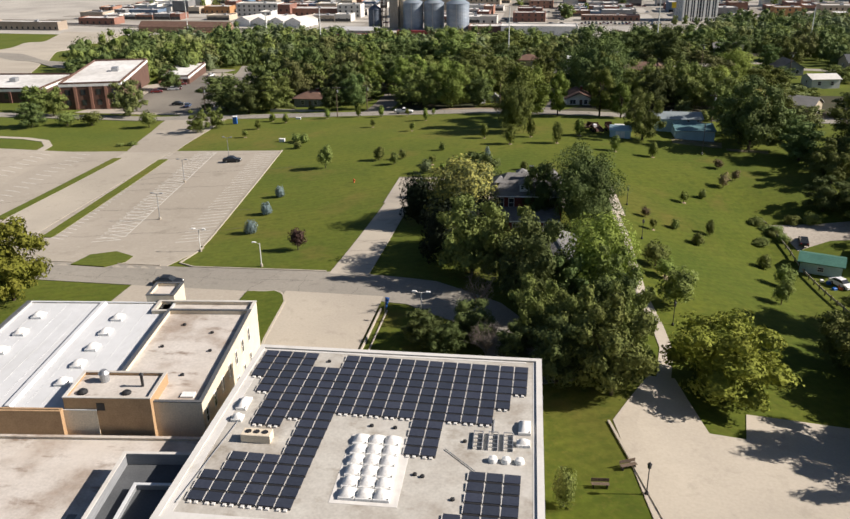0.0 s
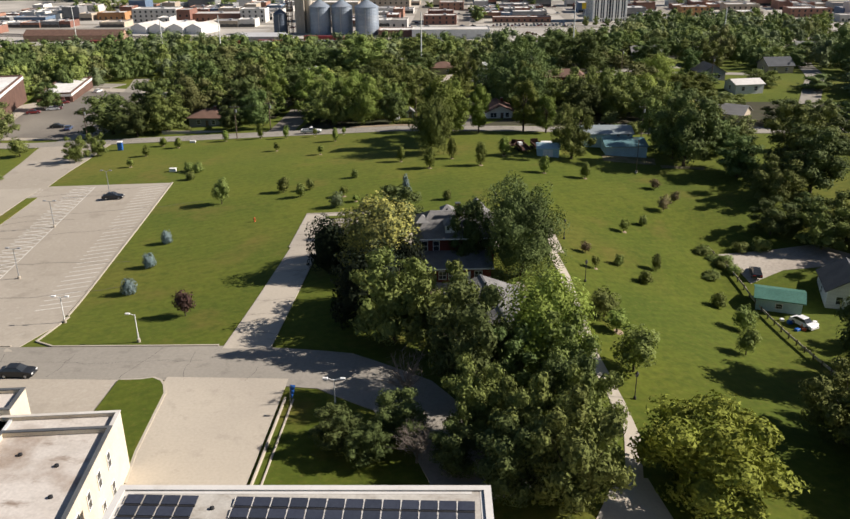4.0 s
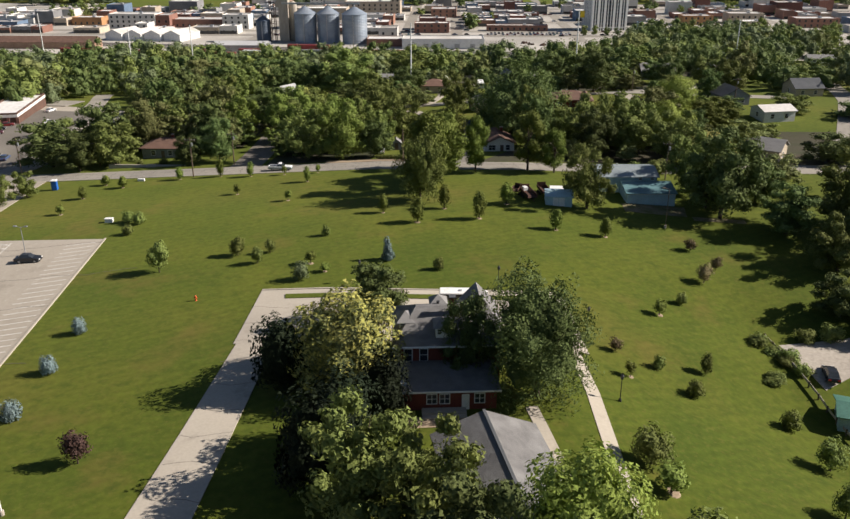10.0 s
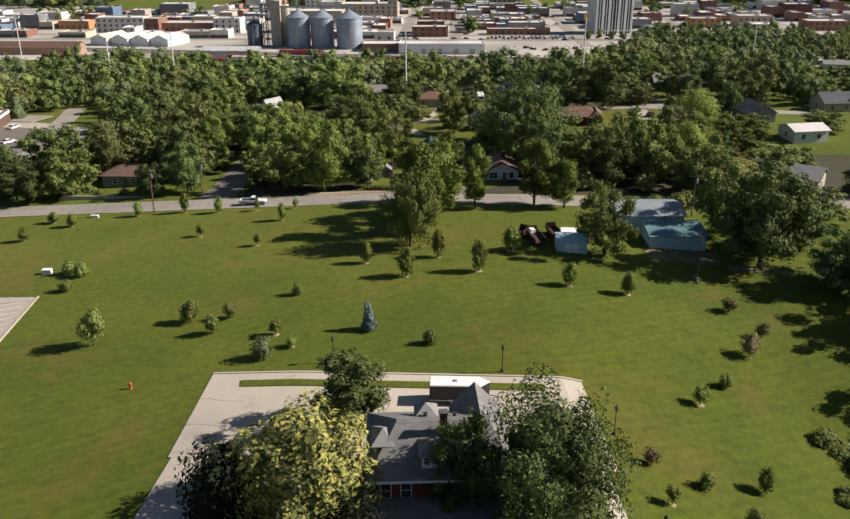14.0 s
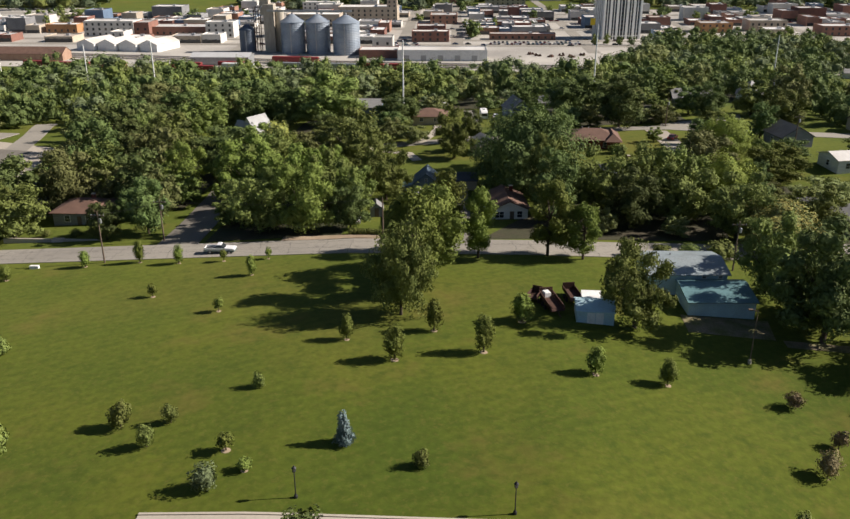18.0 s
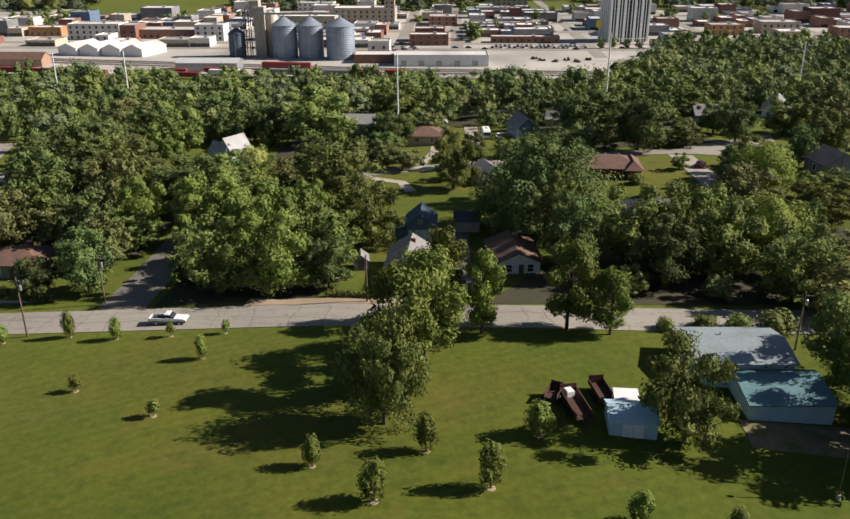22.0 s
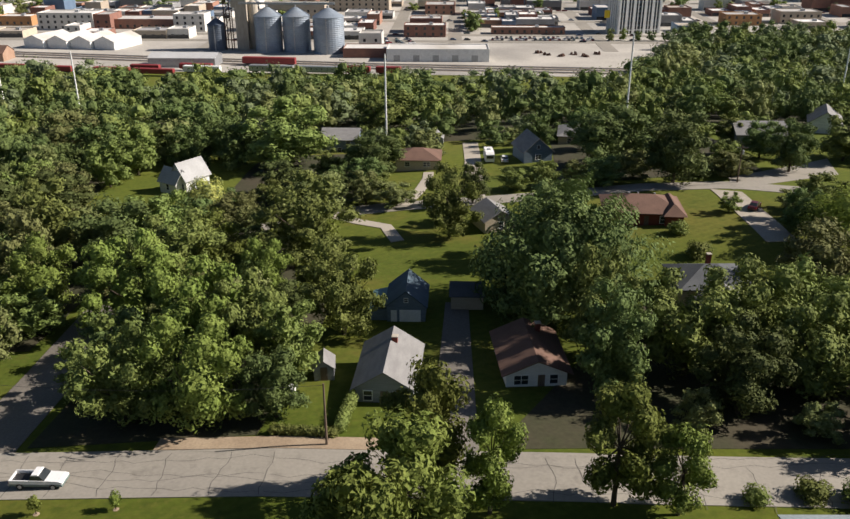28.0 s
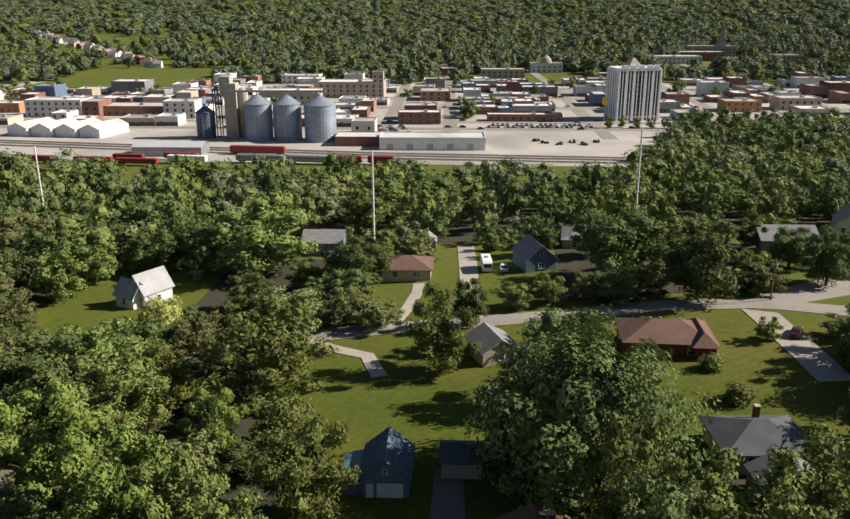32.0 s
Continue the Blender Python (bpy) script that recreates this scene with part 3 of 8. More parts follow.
KINDS = {
    # name: shape, width, height, base of crown, billows, leaf tufts, tuft size, material, roughness of outline
    "oak": ("round", 11, 13, 0.9, 26, 7700, 0.23, "mid", 0.36),
    "oak_b": ("dome", 12, 12, 0.8, 30, 8800, 0.23, "mid", 0.32),
    "giant": ("dome", 23, 18, 0.5, 54, 26100, 0.25, "dark", 0.34),
    "maple": ("round", 10, 12, 0.8, 24, 7700, 0.21, "dark", 0.32),
    "ash": ("open", 9, 13, 2.0, 12, 7700, 0.21, "light", 0.36),
    "tall": ("weep", 12, 13, 0.3, 26, 14200, 0.18, "mid", 0.44),
    "locust": ("round", 10, 13, 1.0, 22, 9500, 0.18, "mid", 0.38),
    "willow": ("weep", 13.5, 17, 0.4, 34, 22500, 0.17, "dark", 0.36),
    "linden": ("column", 10, 13, 0.5, 30, 10600, 0.19, "lime", 0.24),
    "chestnut": ("dome", 12, 14, 0.8, 30, 7700, 0.22, "olive", 0.26),
    "golden": ("dome", 13, 12, 1.2, 28, 10000, 0.23, "yellow", 0.32),
    "wood_a": ("round", 12, 13, 1.0, 22, 4500, 0.31, "mid", 0.36),
    "wood_b": ("round", 12, 14, 1.0, 26, 4500, 0.31, "dark", 0.34),
    "wood_c": ("round", 11, 13, 1.0, 20, 4500, 0.29, "olive", 0.40),
    "olive_wood": ("round", 12, 13, 0.9, 26, 6200, 0.26, "olive", 0.36),
    "bright": ("dome", 14, 13, 0.8, 30, 10000, 0.24, "light", 0.34),
    "wood_e": ("column", 10, 14, 0.8, 22, 4500, 0.29, "mid", 0.36),
    "young": ("column", 2.2, 5.0, 0.3, 16, 1500, 0.12, "light", 0.34),
    "sapling": ("round", 1.7, 3.0, 0.7, 10, 520, 0.12, "light", 0.42),
    "lollipop": ("round", 4.2, 5.6, 0.9, 16, 1700, 0.17, "mid", 0.38),
    "spruce": ("dome", 2.4, 2.7, 0.0, 26, 1500, 0.12, "blue", 0.22),
    "tall_spruce": ("cone", 2.6, 4.2, 0.0, 40, 2400, 0.12, "blue", 0.34),
    "pine": ("round", 2.4, 3.2, 0.2, 14, 1100, 0.13, "mid", 0.36),
    "shrub": ("dome", 2.4, 2.2, 0.1, 14, 1000, 0.12, "mid", 0.36),
    "grey_shrub": ("dome", 3.0, 3.0, 0.2, 14, 1100, 0.13, "grey", 0.36),
    "plum": ("round", 3.4, 4.1, 0.7, 14, 1200, 0.15, "plum", 0.36),
    "olive_shrub": ("round", 3.4, 3.6, 0.5, 14, 1000, 0.14, "brown", 0.42),
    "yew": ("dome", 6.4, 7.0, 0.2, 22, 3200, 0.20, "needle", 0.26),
    "hedge_ball": ("column", 2.4, 3.0, 0.0, 16, 1200, 0.12, "mid", 0.22),
}
WORDS = {
    "oak": ("tall broad green shade tree with dense rounded crown", "tree"), "oak_b": ("wide spreading green shade tree with billowing crown", "tree"),
    "maple": ("dense dark green maple tree with rounded crown", "tree"), "ash": ("open green street tree with lobed crown and gaps", "tree"),
    "locust": ("airy green tree with feathery crown", "tree"), "willow": ("very large dark green tree with feathery drooping crown", "tree"),
    "linden": ("bright green tree with dense upright crown", "tree"), "chestnut": ("broad tree covered in pale yellow blossom clusters", "tree"),
    "golden": ("broad tree with yellow-green leaves and spreading crown", "tree"), "giant": ("huge green oak with one broad dense dome", "tree"),
    "tall": ("broad green tree with feathery drooping leaves", "tree"), "yew": ("dense blackish green evergreen by the driveway, some standing in for shade", "tree"),
    "olive_shrub": ("loose brownish green shrub on mown lawn", "shrub"), "olive_wood": ("broad olive green shade tree among houses", "tree"), "bright": ("broad bright green shade tree with billowing crown", "tree"), "wood_e": ("upright green woodland tree in a dense stand", "tree"),
    "wood_a": ("green woodland tree in a dense stand", "tree"), "wood_b": ("dark green woodland tree in a dense stand", "tree"),
    "wood_c": ("olive green woodland tree with open crown", "tree"),
    "young": ("young upright green tree planted on mown lawn", "tree"), "sapling": ("small sapling with thin trunk on mown lawn", "tree"),
    "tall_spruce": ("upright blue-grey spruce tree on mown lawn", "spruce"), "lollipop": ("small round-headed dark green tree on mown lawn", "tree"), "spruce": ("small blue-grey spruce tree on mown lawn", "spruce"),
    "pine": ("small dark green conifer on mown lawn", "conifer"), "shrub": ("rounded dark green shrub on mown lawn", "shrub"),
    "grey_shrub": ("rounded grey-green shrub on mown lawn", "shrub"), "plum": ("small purple-leaved plum tree on mown lawn", "tree"),
    "hedge_ball": ("clipped upright green shrub beside a building", "shrub"),
}
NAMES = {"spruce": "spruce_tree", "tall_spruce": "spruce_tree", "pine": "conifer", "shrub": "shrub", "grey_shrub": "shrub", "hedge_ball": "shrub", "olive_shrub": "shrub", "yew": "evergreen_tree"}
models = {}


def tree_meshes(kind):
    if kind not in models:
        shape, w, h, base, n, count, size, leaf, rough = KINDS[kind]
        rough *= 1.25 if w > 7.5 else 1.0
        rng = np.random.default_rng(len(kind) * 31 + sum(map(ord, kind)))
        droop = 0.9 if kind in ("willow", "locust", "tall") else 0.0
        if shape == "open":
            b, ends = crown_masses(rng, w, h, base, n, count, size)
        else:
            b = crown_cluster(rng, shape, w, h, base, n, count, size, rough, 22 if w > 20 else 15, droop) if w > 7.5 and kind not in ("willow", "linden", "chestnut", "tall", "giant") else crown_shell(rng, shape, w, h, base, n, count, size, rough, droop)
            ends = [(w * 0.3 * math.cos(i * 2.4), w * 0.3 * math.sin(i * 2.4), base + (h - base) * (0.35 + 0.05 * i)) for i in range(8)]
        crown = fitted(b, w, h, base).mesh("crown", LEAF[leaf])
        trunk = limbs(rng, base + (h - base) * (0.4 if shape == "open" else 0.22), max(0.05, h * 0.02), ends).mesh("trunk", BARK)
        extra = None
        if kind == "chestnut":
            rng = np.random.default_rng(len(kind) * 31 + sum(map(ord, kind)))
            extra = fitted(crown_shell(rng, shape, w, h, base, n, 5200, 0.27, rough, 0, 0.3), w * 1.02, h * 1.01, base).mesh("blossom", LEAF["blossom"])
        models[kind] = (crown, trunk, extra)
    return models[kind]


def tree(kind, x, y, h=None, w=None, group="", turn=None, label=""):
    crown, trunk, extra = tree_meshes(kind)
    w0, h0 = KINDS[kind][1:3]
    h = h or h0
    w = w or w0 * h / h0
    ob = thing(NAMES.get(kind, "tree"), x, y, random.uniform(0, 360) if turn is None else turn, label or WORDS[kind][0], WORDS[kind][1], group)
    ob.matrix_basis = ob.matrix_basis @ Matrix.Diagonal((w / w0, w / w0, h / h0, 1))
    part("trunk", trunk, None, ob)
    part("crown", crown, None, ob)
    if kind in ("young", "sapling"):
        if "mulch" not in models:
            models["mulch"] = Build().lathe(0, 0, [(0.48, -0.1), (0.40, 0.04), (0.1, 0.07)], 9).mesh("mulch_ring", DIRT)
        part("mulch_ring", models["mulch"], None, ob)
    if extra:
        part("blossom", extra, None, ob)
    return ob


def bare_tree(x, y, h, w):
    rng = np.random.default_rng(5)
    ob = thing("bare_tree", x, y, 0, "leafless grey-brown tree with fine twigs among green trees", "tree")
    k, twigs = Build(), Build()
    k.tube((0, 0, -0.3), (0.1, 0, h * 0.35), 0.16, 0.12, 7)
    for i in range(26):
        a, t = rng.uniform(0, 6.28), rng.uniform(0.35, 1.0)
        e = Vector((w / 2 * t * math.cos(a), w / 2 * t * math.sin(a), h * rng.uniform(0.55, 1.0) * (1.1 - 0.3 * t)))
        s = Vector((0.1, 0, h * rng.uniform(0.2, 0.4)))
        k.tube(s, e, 0.06, 0.02, 4)
        for j in range(16):
            q = s.lerp(e, rng.uniform(0.4, 1.0))
            twigs.tube(q, q + Vector(rng.normal(size=3)) * 0.55 + Vector((0, 0, 0.4)), 0.018, 0.008, 3)
    grey = mat("grey_twigs", (0.20, 0.17, 0.14), (0.15, 0.125, 0.10), 1.0, 0.95)
    part("trunk", k, grey, ob)
    part("crown", twigs, grey, ob)


# ---- roads, lots and paths ----
YARD = mat("trodden_yard", (0.22, 0.175, 0.115), (0.12, 0.125, 0.04), 0.45, 0.95, fine=9, third=(0.30, 0.25, 0.18), contrast=0.3)
ribbon("road", [(-420, 117), (-120, 117.4), (-60, 117.8), (-30, 118.2), (-16, 116.5), (-7, 111), (-1, 102), (3, 92)], 9.4, 0.09, ROADWAY, "worn concrete campus road with cracks", "road")
ribbon("road", [(-420, 253.2), (-100, 253), (-20, 253.3), (20, 254), (60, 256), (120, 258), (300, 262)], 8.6, 0.09, ROADWAY, "pale residential street with cracked joints", "road")
sheet("pavement", [(-37.2, 84), (-21.6, 84), (-21.6, 114.2), (-37.0, 114.2)], 0.10, CONCRETE, "pale concrete apron beside the flat-roofed building", "pavement")
sheet("pavement", [(-150, 128), (-59.6, 132), (-67.3, 203.6), (-152, 207)], 0.08, LOT, "large pale parking lot with painted stalls", "parking lot")
sheet("pavement", [(-104, 120), (-61, 121), (-58.8, 133.6), (-104, 134)], 0.085, LOT, "pale parking lot entrance beside the road", "parking lot")
sheet("pavement", [(-110.8, 130), (-97.4, 130), (-98.6, 204), (-112, 204)], 0.13, CONCRETE, "pale concrete lane between two grass islands", "pavement")
sheet("pavement", [(-110.5, 198), (-97, 198), (-101, 249), (-122, 249)], 0.095, LOT, "pale concrete entrance lane to the street", "pavement")
sheet("pavement", [(-32.3, 122), (-25.7, 122), (-25.4, 165), (-30.6, 165)], 0.11, CONCRETE, "pale concrete driveway lit between tree shadows", "driveway")
sheet("pavement", [(-31.2, 160), (17.4, 160), (15.7, 177.5), (-31.3, 177.7)], 0.115, CONCRETE, "pale concrete parking pad behind the brick house", "pavement")
sheet("lawn_strip", [(-26.9, 174.4), (11.0, 174.3), (10.8, 175.8), (-27.2, 175.9)], 0.22, GRASS, "narrow strip of grass between concrete slabs", "lawn", step=1.5)
ribbon("path", [(15.2, 160), (16.4, 150), (17.3, 123), (18.7, 112), (19.2, 105), (17.9, 96.2)], 1.8, 0.09, CONCRETE, "narrow pale concrete footpath across the lawn", "path")
sheet("pavement", [(11.1, 85.4), (62, 85.4), (62, 30), (21, 30)], 0.09, CONCRETE, "pale concrete car park edged by trees", "parking lot")
sheet("pavement", [(11.1, 85.3), (21.8, 85.3), (19.4, 97.2), (16.0, 96.6)], 0.094, CONCRETE, "pale concrete apron where the footpath meets the car park", "pavement")
sheet("pavement", [(25.8, 85.3), (62, 85.3), (62, 95), (27.0, 91.4)], 0.094, CONCRETE, "shaded concrete bay of the car park under trees", "parking lot")
sheet("pavement", [(48.6, 174.6), (58.0, 176.4), (58.5, 168.0), (51.4, 163.4)], 0.08, GRAVEL, "gravel yard behind the low fence", "yard")
sheet("pavement", [(58.0, 176.4), (68.5, 179.5), (78.0, 172.0), (58.5, 168.0)], 0.08, GRAVEL, "gravel drive between the yard and the trees", "yard")
sheet("pavement", [(33.5, 222), (46, 221.5), (47, 228), (33.8, 228)], 0.06, YARD, "gravel and bare earth in front of the pale blue house", "yard")
sheet("pavement", [(47, 219.5), (57, 218), (57, 220), (47, 221.5)], 0.06, YARD, "strip of bare earth beside the lawn", "bare earth")
ribbon("path", [(8.4, 145), (9.2, 141), (10.1, 136.2), (11.0, 131.5), (12.4, 125)], 1.5, 0.08, CONCRETE, "narrow pale concrete path beside the garage", "path")
sheet("pavement", [(-8.4, 139.6), (1.2, 140.6), (1.0, 142.4), (-8.4, 142.0)], 0.06, DIRT, "bare earth and paving before the porch", "bare earth")
# lanes and drives past the street
# dark asphalt carries the tree shade on this drive in its colour
sheet("pavement", [(-3.2, 257), (2.4, 257), (1.4, 300), (-2.2, 300)], 0.08, ASPHALT, "driveway between two houses, tree shade put into its dark asphalt", "driveway")
sheet("pavement", [(-58, 257), (-50, 257), (-52, 300), (-60, 300)], 0.08, ASPHALT, "shaded dirt drive under large trees", "driveway")
ribbon("road", [(-60, 334), (-40, 342), (-28, 348), (-12, 350.5), (4, 352), (22, 354), (40, 357), (56, 356), (74, 351), (110, 345)], 6.0, 0.09, ROADWAY, "pale residential lane winding between houses", "road")
ribbon("path", [(-12, 351), (-9.5, 362), (-8.0, 374), (-8.0, 380)], 2.6, 0.11, CONCRETE, "curving pale concrete drive to the brown-roofed house", "driveway")
ribbon("path", [(-27, 346), (-21, 341.5), (-15, 338), (-12, 329)], 2.6, 0.11, CONCRETE, "curving pale concrete drive beside the lane", "driveway")
sheet("pavement", [(1.5, 354), (5.5, 354), (5.0, 420), (0.5, 420)], 0.10, CONCRETE, "pale concrete drive with a parked trailer", "driveway")
sheet("pavement", [(53.5, 353), (59.2, 350), (60.5, 322), (55.0, 322)], 0.10, LOT, "pale concrete driveway beside sunlit lawn", "driveway")
sheet("pavement", [(58, 352), (86, 366), (90, 382), (60, 362)], 0.095, ROADWAY, "pale lane bending between the houses", "road")
ribbon("road", [(104, 284), (112, 300), (128, 338), (151, 420), (172, 478), (192, 526), (214, 570)], 6.4, 0.09, ROADWAY, "pale side street climbing past scattered houses", "road")
sheet("pavement", [(-62, 94), (-42.9, 96), (-42.9, 113.4), (-62, 113.2)], 0.08, LOT, "paved yard between the building and the road", "pavement")
sheet("pavement", [(-34, 257.6), (-9, 257.7), (-9, 260.2), (-34, 260.0)], 0.13, DIRT, "strip of bare pale earth along the street", "bare earth")
# dark sheets over the lawn; the shade of the woods is in their colour
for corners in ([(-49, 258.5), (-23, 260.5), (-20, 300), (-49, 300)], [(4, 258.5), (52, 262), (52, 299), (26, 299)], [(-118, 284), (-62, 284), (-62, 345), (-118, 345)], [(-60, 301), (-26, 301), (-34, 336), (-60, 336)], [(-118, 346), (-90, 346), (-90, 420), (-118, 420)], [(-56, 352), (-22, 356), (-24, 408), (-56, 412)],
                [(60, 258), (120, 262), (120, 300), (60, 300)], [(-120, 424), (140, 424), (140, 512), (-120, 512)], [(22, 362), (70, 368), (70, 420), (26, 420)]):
    sheet("woodland_floor", corners, 0.05, SHADE_LITTER, "dark leaf litter sheet with the trees' shade put into its colour", "woodland floor", step=5)
# commercial strip to the west
sheet("pavement", [(-162, 262), (-112, 262), (-118, 352), (-165, 372)], 0.08, LOT, "worn parking lot of low shops", "parking lot")
ribbon("road", [(-118, 258), (-124, 300), (-134, 345), (-150, 400)], 7, 0.09, ROADWAY, "side street climbing past the shops", "road")
sheet("road", [(-262, 326), (-226, 330), (-300, 472), (-345, 480)], 0.30, CONCRETE, "wide pale highway descending towards the town", "road", step=8)
sheet("road", [(-345, 480.02), (-300, 472.02), (-345, 640), (-400, 640)], 0.30, CONCRETE, "wide pale highway descending towards the town", "road", step=8)
ribbon("road", [(-420, 470), (-310, 440), (-236, 380), (-150, 372)], 14, 0.36, ROADWAY, "pale road joining the highway", "road")

for a, b in (((-94.0, 139), (-97.0, 196)), ((-112.0, 150), (-111.0, 198))):
    ribbon("traffic_island", [a, b], 2.4, 0.24, GRASS, "long raised grass island in the parking lot", "traffic island")
kerb_lines = [[(-160, 122.6), (-62, 122.8)], [(-59, 133.5), (-59.3, 124.5), (-56, 122.7), (-33, 123)], [(-67.4, 203.8), (-59.4, 134)],
              [(-31.3, 177.9), (15.9, 177.7)], [(-170, 249.0), (-123, 248.7)], [(-42.6, 113.2), (-40.1, 113.4), (-38.6, 113.9), (-37.4, 113.2), (-36.7, 112.2), (-35.9, 110.2), (-35.4, 104.2), (-34.9, 98.3), (-34.0, 93)], [(10.6, 85), (15.0, 69), (22, 40)]]
for line in kerb_lines:
    ribbon("kerb", line, 0.3, 0.2, CONCRETE, "low pale concrete kerb", "kerb")
# oval island at the lot's entrance, and the lawn beside the apron
for points, label in (([(-77.4, 121), (-77.6, 127.5), (-74, 130), (-69.4, 127.2), (-69.0, 124), (-71, 120.6)], "oval grass island edged by kerb"),
                      ([(-42.8, 93), (-42.8, 113.0), (-40.1, 113.2), (-38.7, 113.7), (-37.5, 113.0), (-36.85, 112.1), (-36.05, 110.1), (-35.55, 104.2), (-35.05, 98.3), (-34.15, 93)], "small raised lawn beside the building")):
    k = Build()
    mid = (sum(p[0] for p in points) / len(points), sum(p[1] for p in points) / len(points))
    k.hull([(x, y, height(x, y) - 0.1) for x, y in points], [(x, y, height(x, y) + 0.26) for x, y in points])
    tagged(part("lawn_island", k, GRASS), label, "lawn", kind="structure")
# white retaining kerb by the apron
w = thing("low_wall", -21.0, 99, 0, "low pale concrete wall beside the apron", "wall")
part("wall_body", Build().bevel_box(-0.12, 0.10, -12.5, 10.5, -0.3, 0.40, 0.03), CONCRETE, w)
part("coping", Build().bevel_box(0.85, 1.05, -12.5, 10.5, -0.3, 0.16, 0.03), CONCRETE, w)

# painted stalls
stall = Build()
for i in range(34):
    u = i / 33
    x0, y0 = -60.6 + (-68.3 + 60.6) * u, 138 + (202 - 138) * u
    for dx, dy, shift in ((-5.2, -1.6, 0.0), (-5.2, -1.6, -17.0), (-5.2, 1.6, -17.0), (-5.0, 1.6, -29.0)):
        xa, ya = x0 + shift, y0
        xb, yb = xa + dx, ya + dy
        za, zb = height(xa, ya) + 0.095, height(xb, yb) + 0.095
        stall.face((xa, ya - 0.09, za), (xa, ya + 0.09, za), (xb, yb + 0.09, zb), (xb, yb - 0.09, zb))
for i in range(20):
    u = i / 19
    for shift in (-119.0, -131.0):
        xa, ya = shift - u * 2, 140 + 62 * u
        za, zb = height(xa, ya) + 0.095, height(xa - 5, ya + 1.6) + 0.095
        stall.face((xa, ya - 0.09, za), (xa, ya + 0.09, za), (xa - 5, ya + 1.69, zb), (xa - 5, ya + 1.51, zb))
for u in range(30):
    y0, y1 = 140 + u * 2.1, 142.1 + u * 2.1
    xa, xb = -77.6 - (y0 - 138) * 0.12, -77.6 - (y1 - 138) * 0.12
    stall.face((xa, y0, height(xa, y0) + 0.097), (xa + 0.14, y0, height(xa, y0) + 0.097), (xb + 0.14, y1, height(xb, y1) + 0.097), (xb, y1, height(xb, y1) + 0.097))
tagged(part("stall_lines", stall, WHITE_LINE), "faded white angled parking stall lines", "road marking", kind="stuff")
stall = Build()
for i in range(12):
    x0 = 22 + i * 2.8
    stall.face((x0, 66, height(x0, 66) + 0.10), (x0 + 0.12, 66, height(x0, 66) + 0.10), (x0 + 1.4, 60.6, height(x0, 61) + 0.10), (x0 + 1.28, 60.6, height(x0, 61) + 0.10))
tagged(part("stall_lines", stall, WHITE_LINE), "faded white parking stall lines on concrete", "road marking", kind="stuff")
# cracks and joints in the roads
TAR = mat("tar_joint", (0.075, 0.07, 0.06), (0.11, 0.10, 0.09), 0.8, 0.9)
crack = Build()
rng = np.random.default_rng(3)


def crack_line(x, y, dx, dy, n, wide, lift):
    for i in range(n):
        x2, y2 = x + dx + rng.uniform(-0.35, 0.35) * abs(dy), y + dy + rng.uniform(-0.35, 0.35) * abs(dx)
        l = math.hypot(x2 - x, y2 - y)
        sx, sy = -(y2 - y) / l * wide, (x2 - x) / l * wide
        za, zb = height(x, y) + lift, height(x2, y2) + lift
        crack.face((x - sx, y - sy, za), (x + sx, y + sy, za), (x2 + sx, y2 + sy, zb), (x2 - sx, y2 - sy, zb))
        x, y = x2, y2


for i in range(9):
    crack_line(-96 + i * 8.6 + rng.uniform(-2, 2), 113.6, rng.uniform(-0.3, 0.3), 1.1, int(rng.integers(3, 9)), 0.02, 0.10)
for i in range(2):
    crack_line(-90 + i * 26, 116.6 + i * 1.6, 1.5, 0.0, 20, 0.016, 0.10)
for i in range(34):
    crack_line(-120 + i * 5.6 + rng.uniform(-1, 1), 249.2, rng.uniform(-0.25, 0.25), 1.1, 7, 0.032, 0.10)
for i in range(4):
    crack_line(-112, 250.2 + i * 1.9, 1.6, 0.0, 100 if i < 3 else 70, 0.022, 0.10)
for i in range(9):
    crack_line(-31.6, 127 + i * 5.6, 1.5, 0, 4, 0.03, 0.12)
for i in range(9):
    crack_line(-150 + rng.uniform(0, 60), 140 + i * 7, 2.0, 0.3, 20, 0.05, 0.10)
tagged(part("tar_joints", crack, TAR), "dark irregular cracks and joints in the paving", "road crack", kind="stuff")


# ---- vehicles ----
def paint(name, c, rough=0.3):
    return mat(name, c, [v * 0.9 for v in c], 1.0, rough, 0.0, spec=0.5)


PAINTS = {"white": paint("white_car_paint", (0.75, 0.75, 0.74)), "black": paint("black_car_paint", (0.02, 0.022, 0.025)), "red": paint("dark_red_car_paint", (0.16, 0.02, 0.02)),
          "silver": paint("silver_car_paint", (0.42, 0.43, 0.44)), "blue": paint("blue_car_paint", (0.05, 0.08, 0.16)), "maroon": paint("maroon_car_paint", (0.09, 0.02, 0.025)),
          "green": paint("grey_green_car_paint", (0.12, 0.17, 0.16))}
LAMP_RED = mat("tail_lamp_red", (0.35, 0.02, 0.02), (0.28, 0.02, 0.02), 2, 0.3)
wheel_mesh = {}


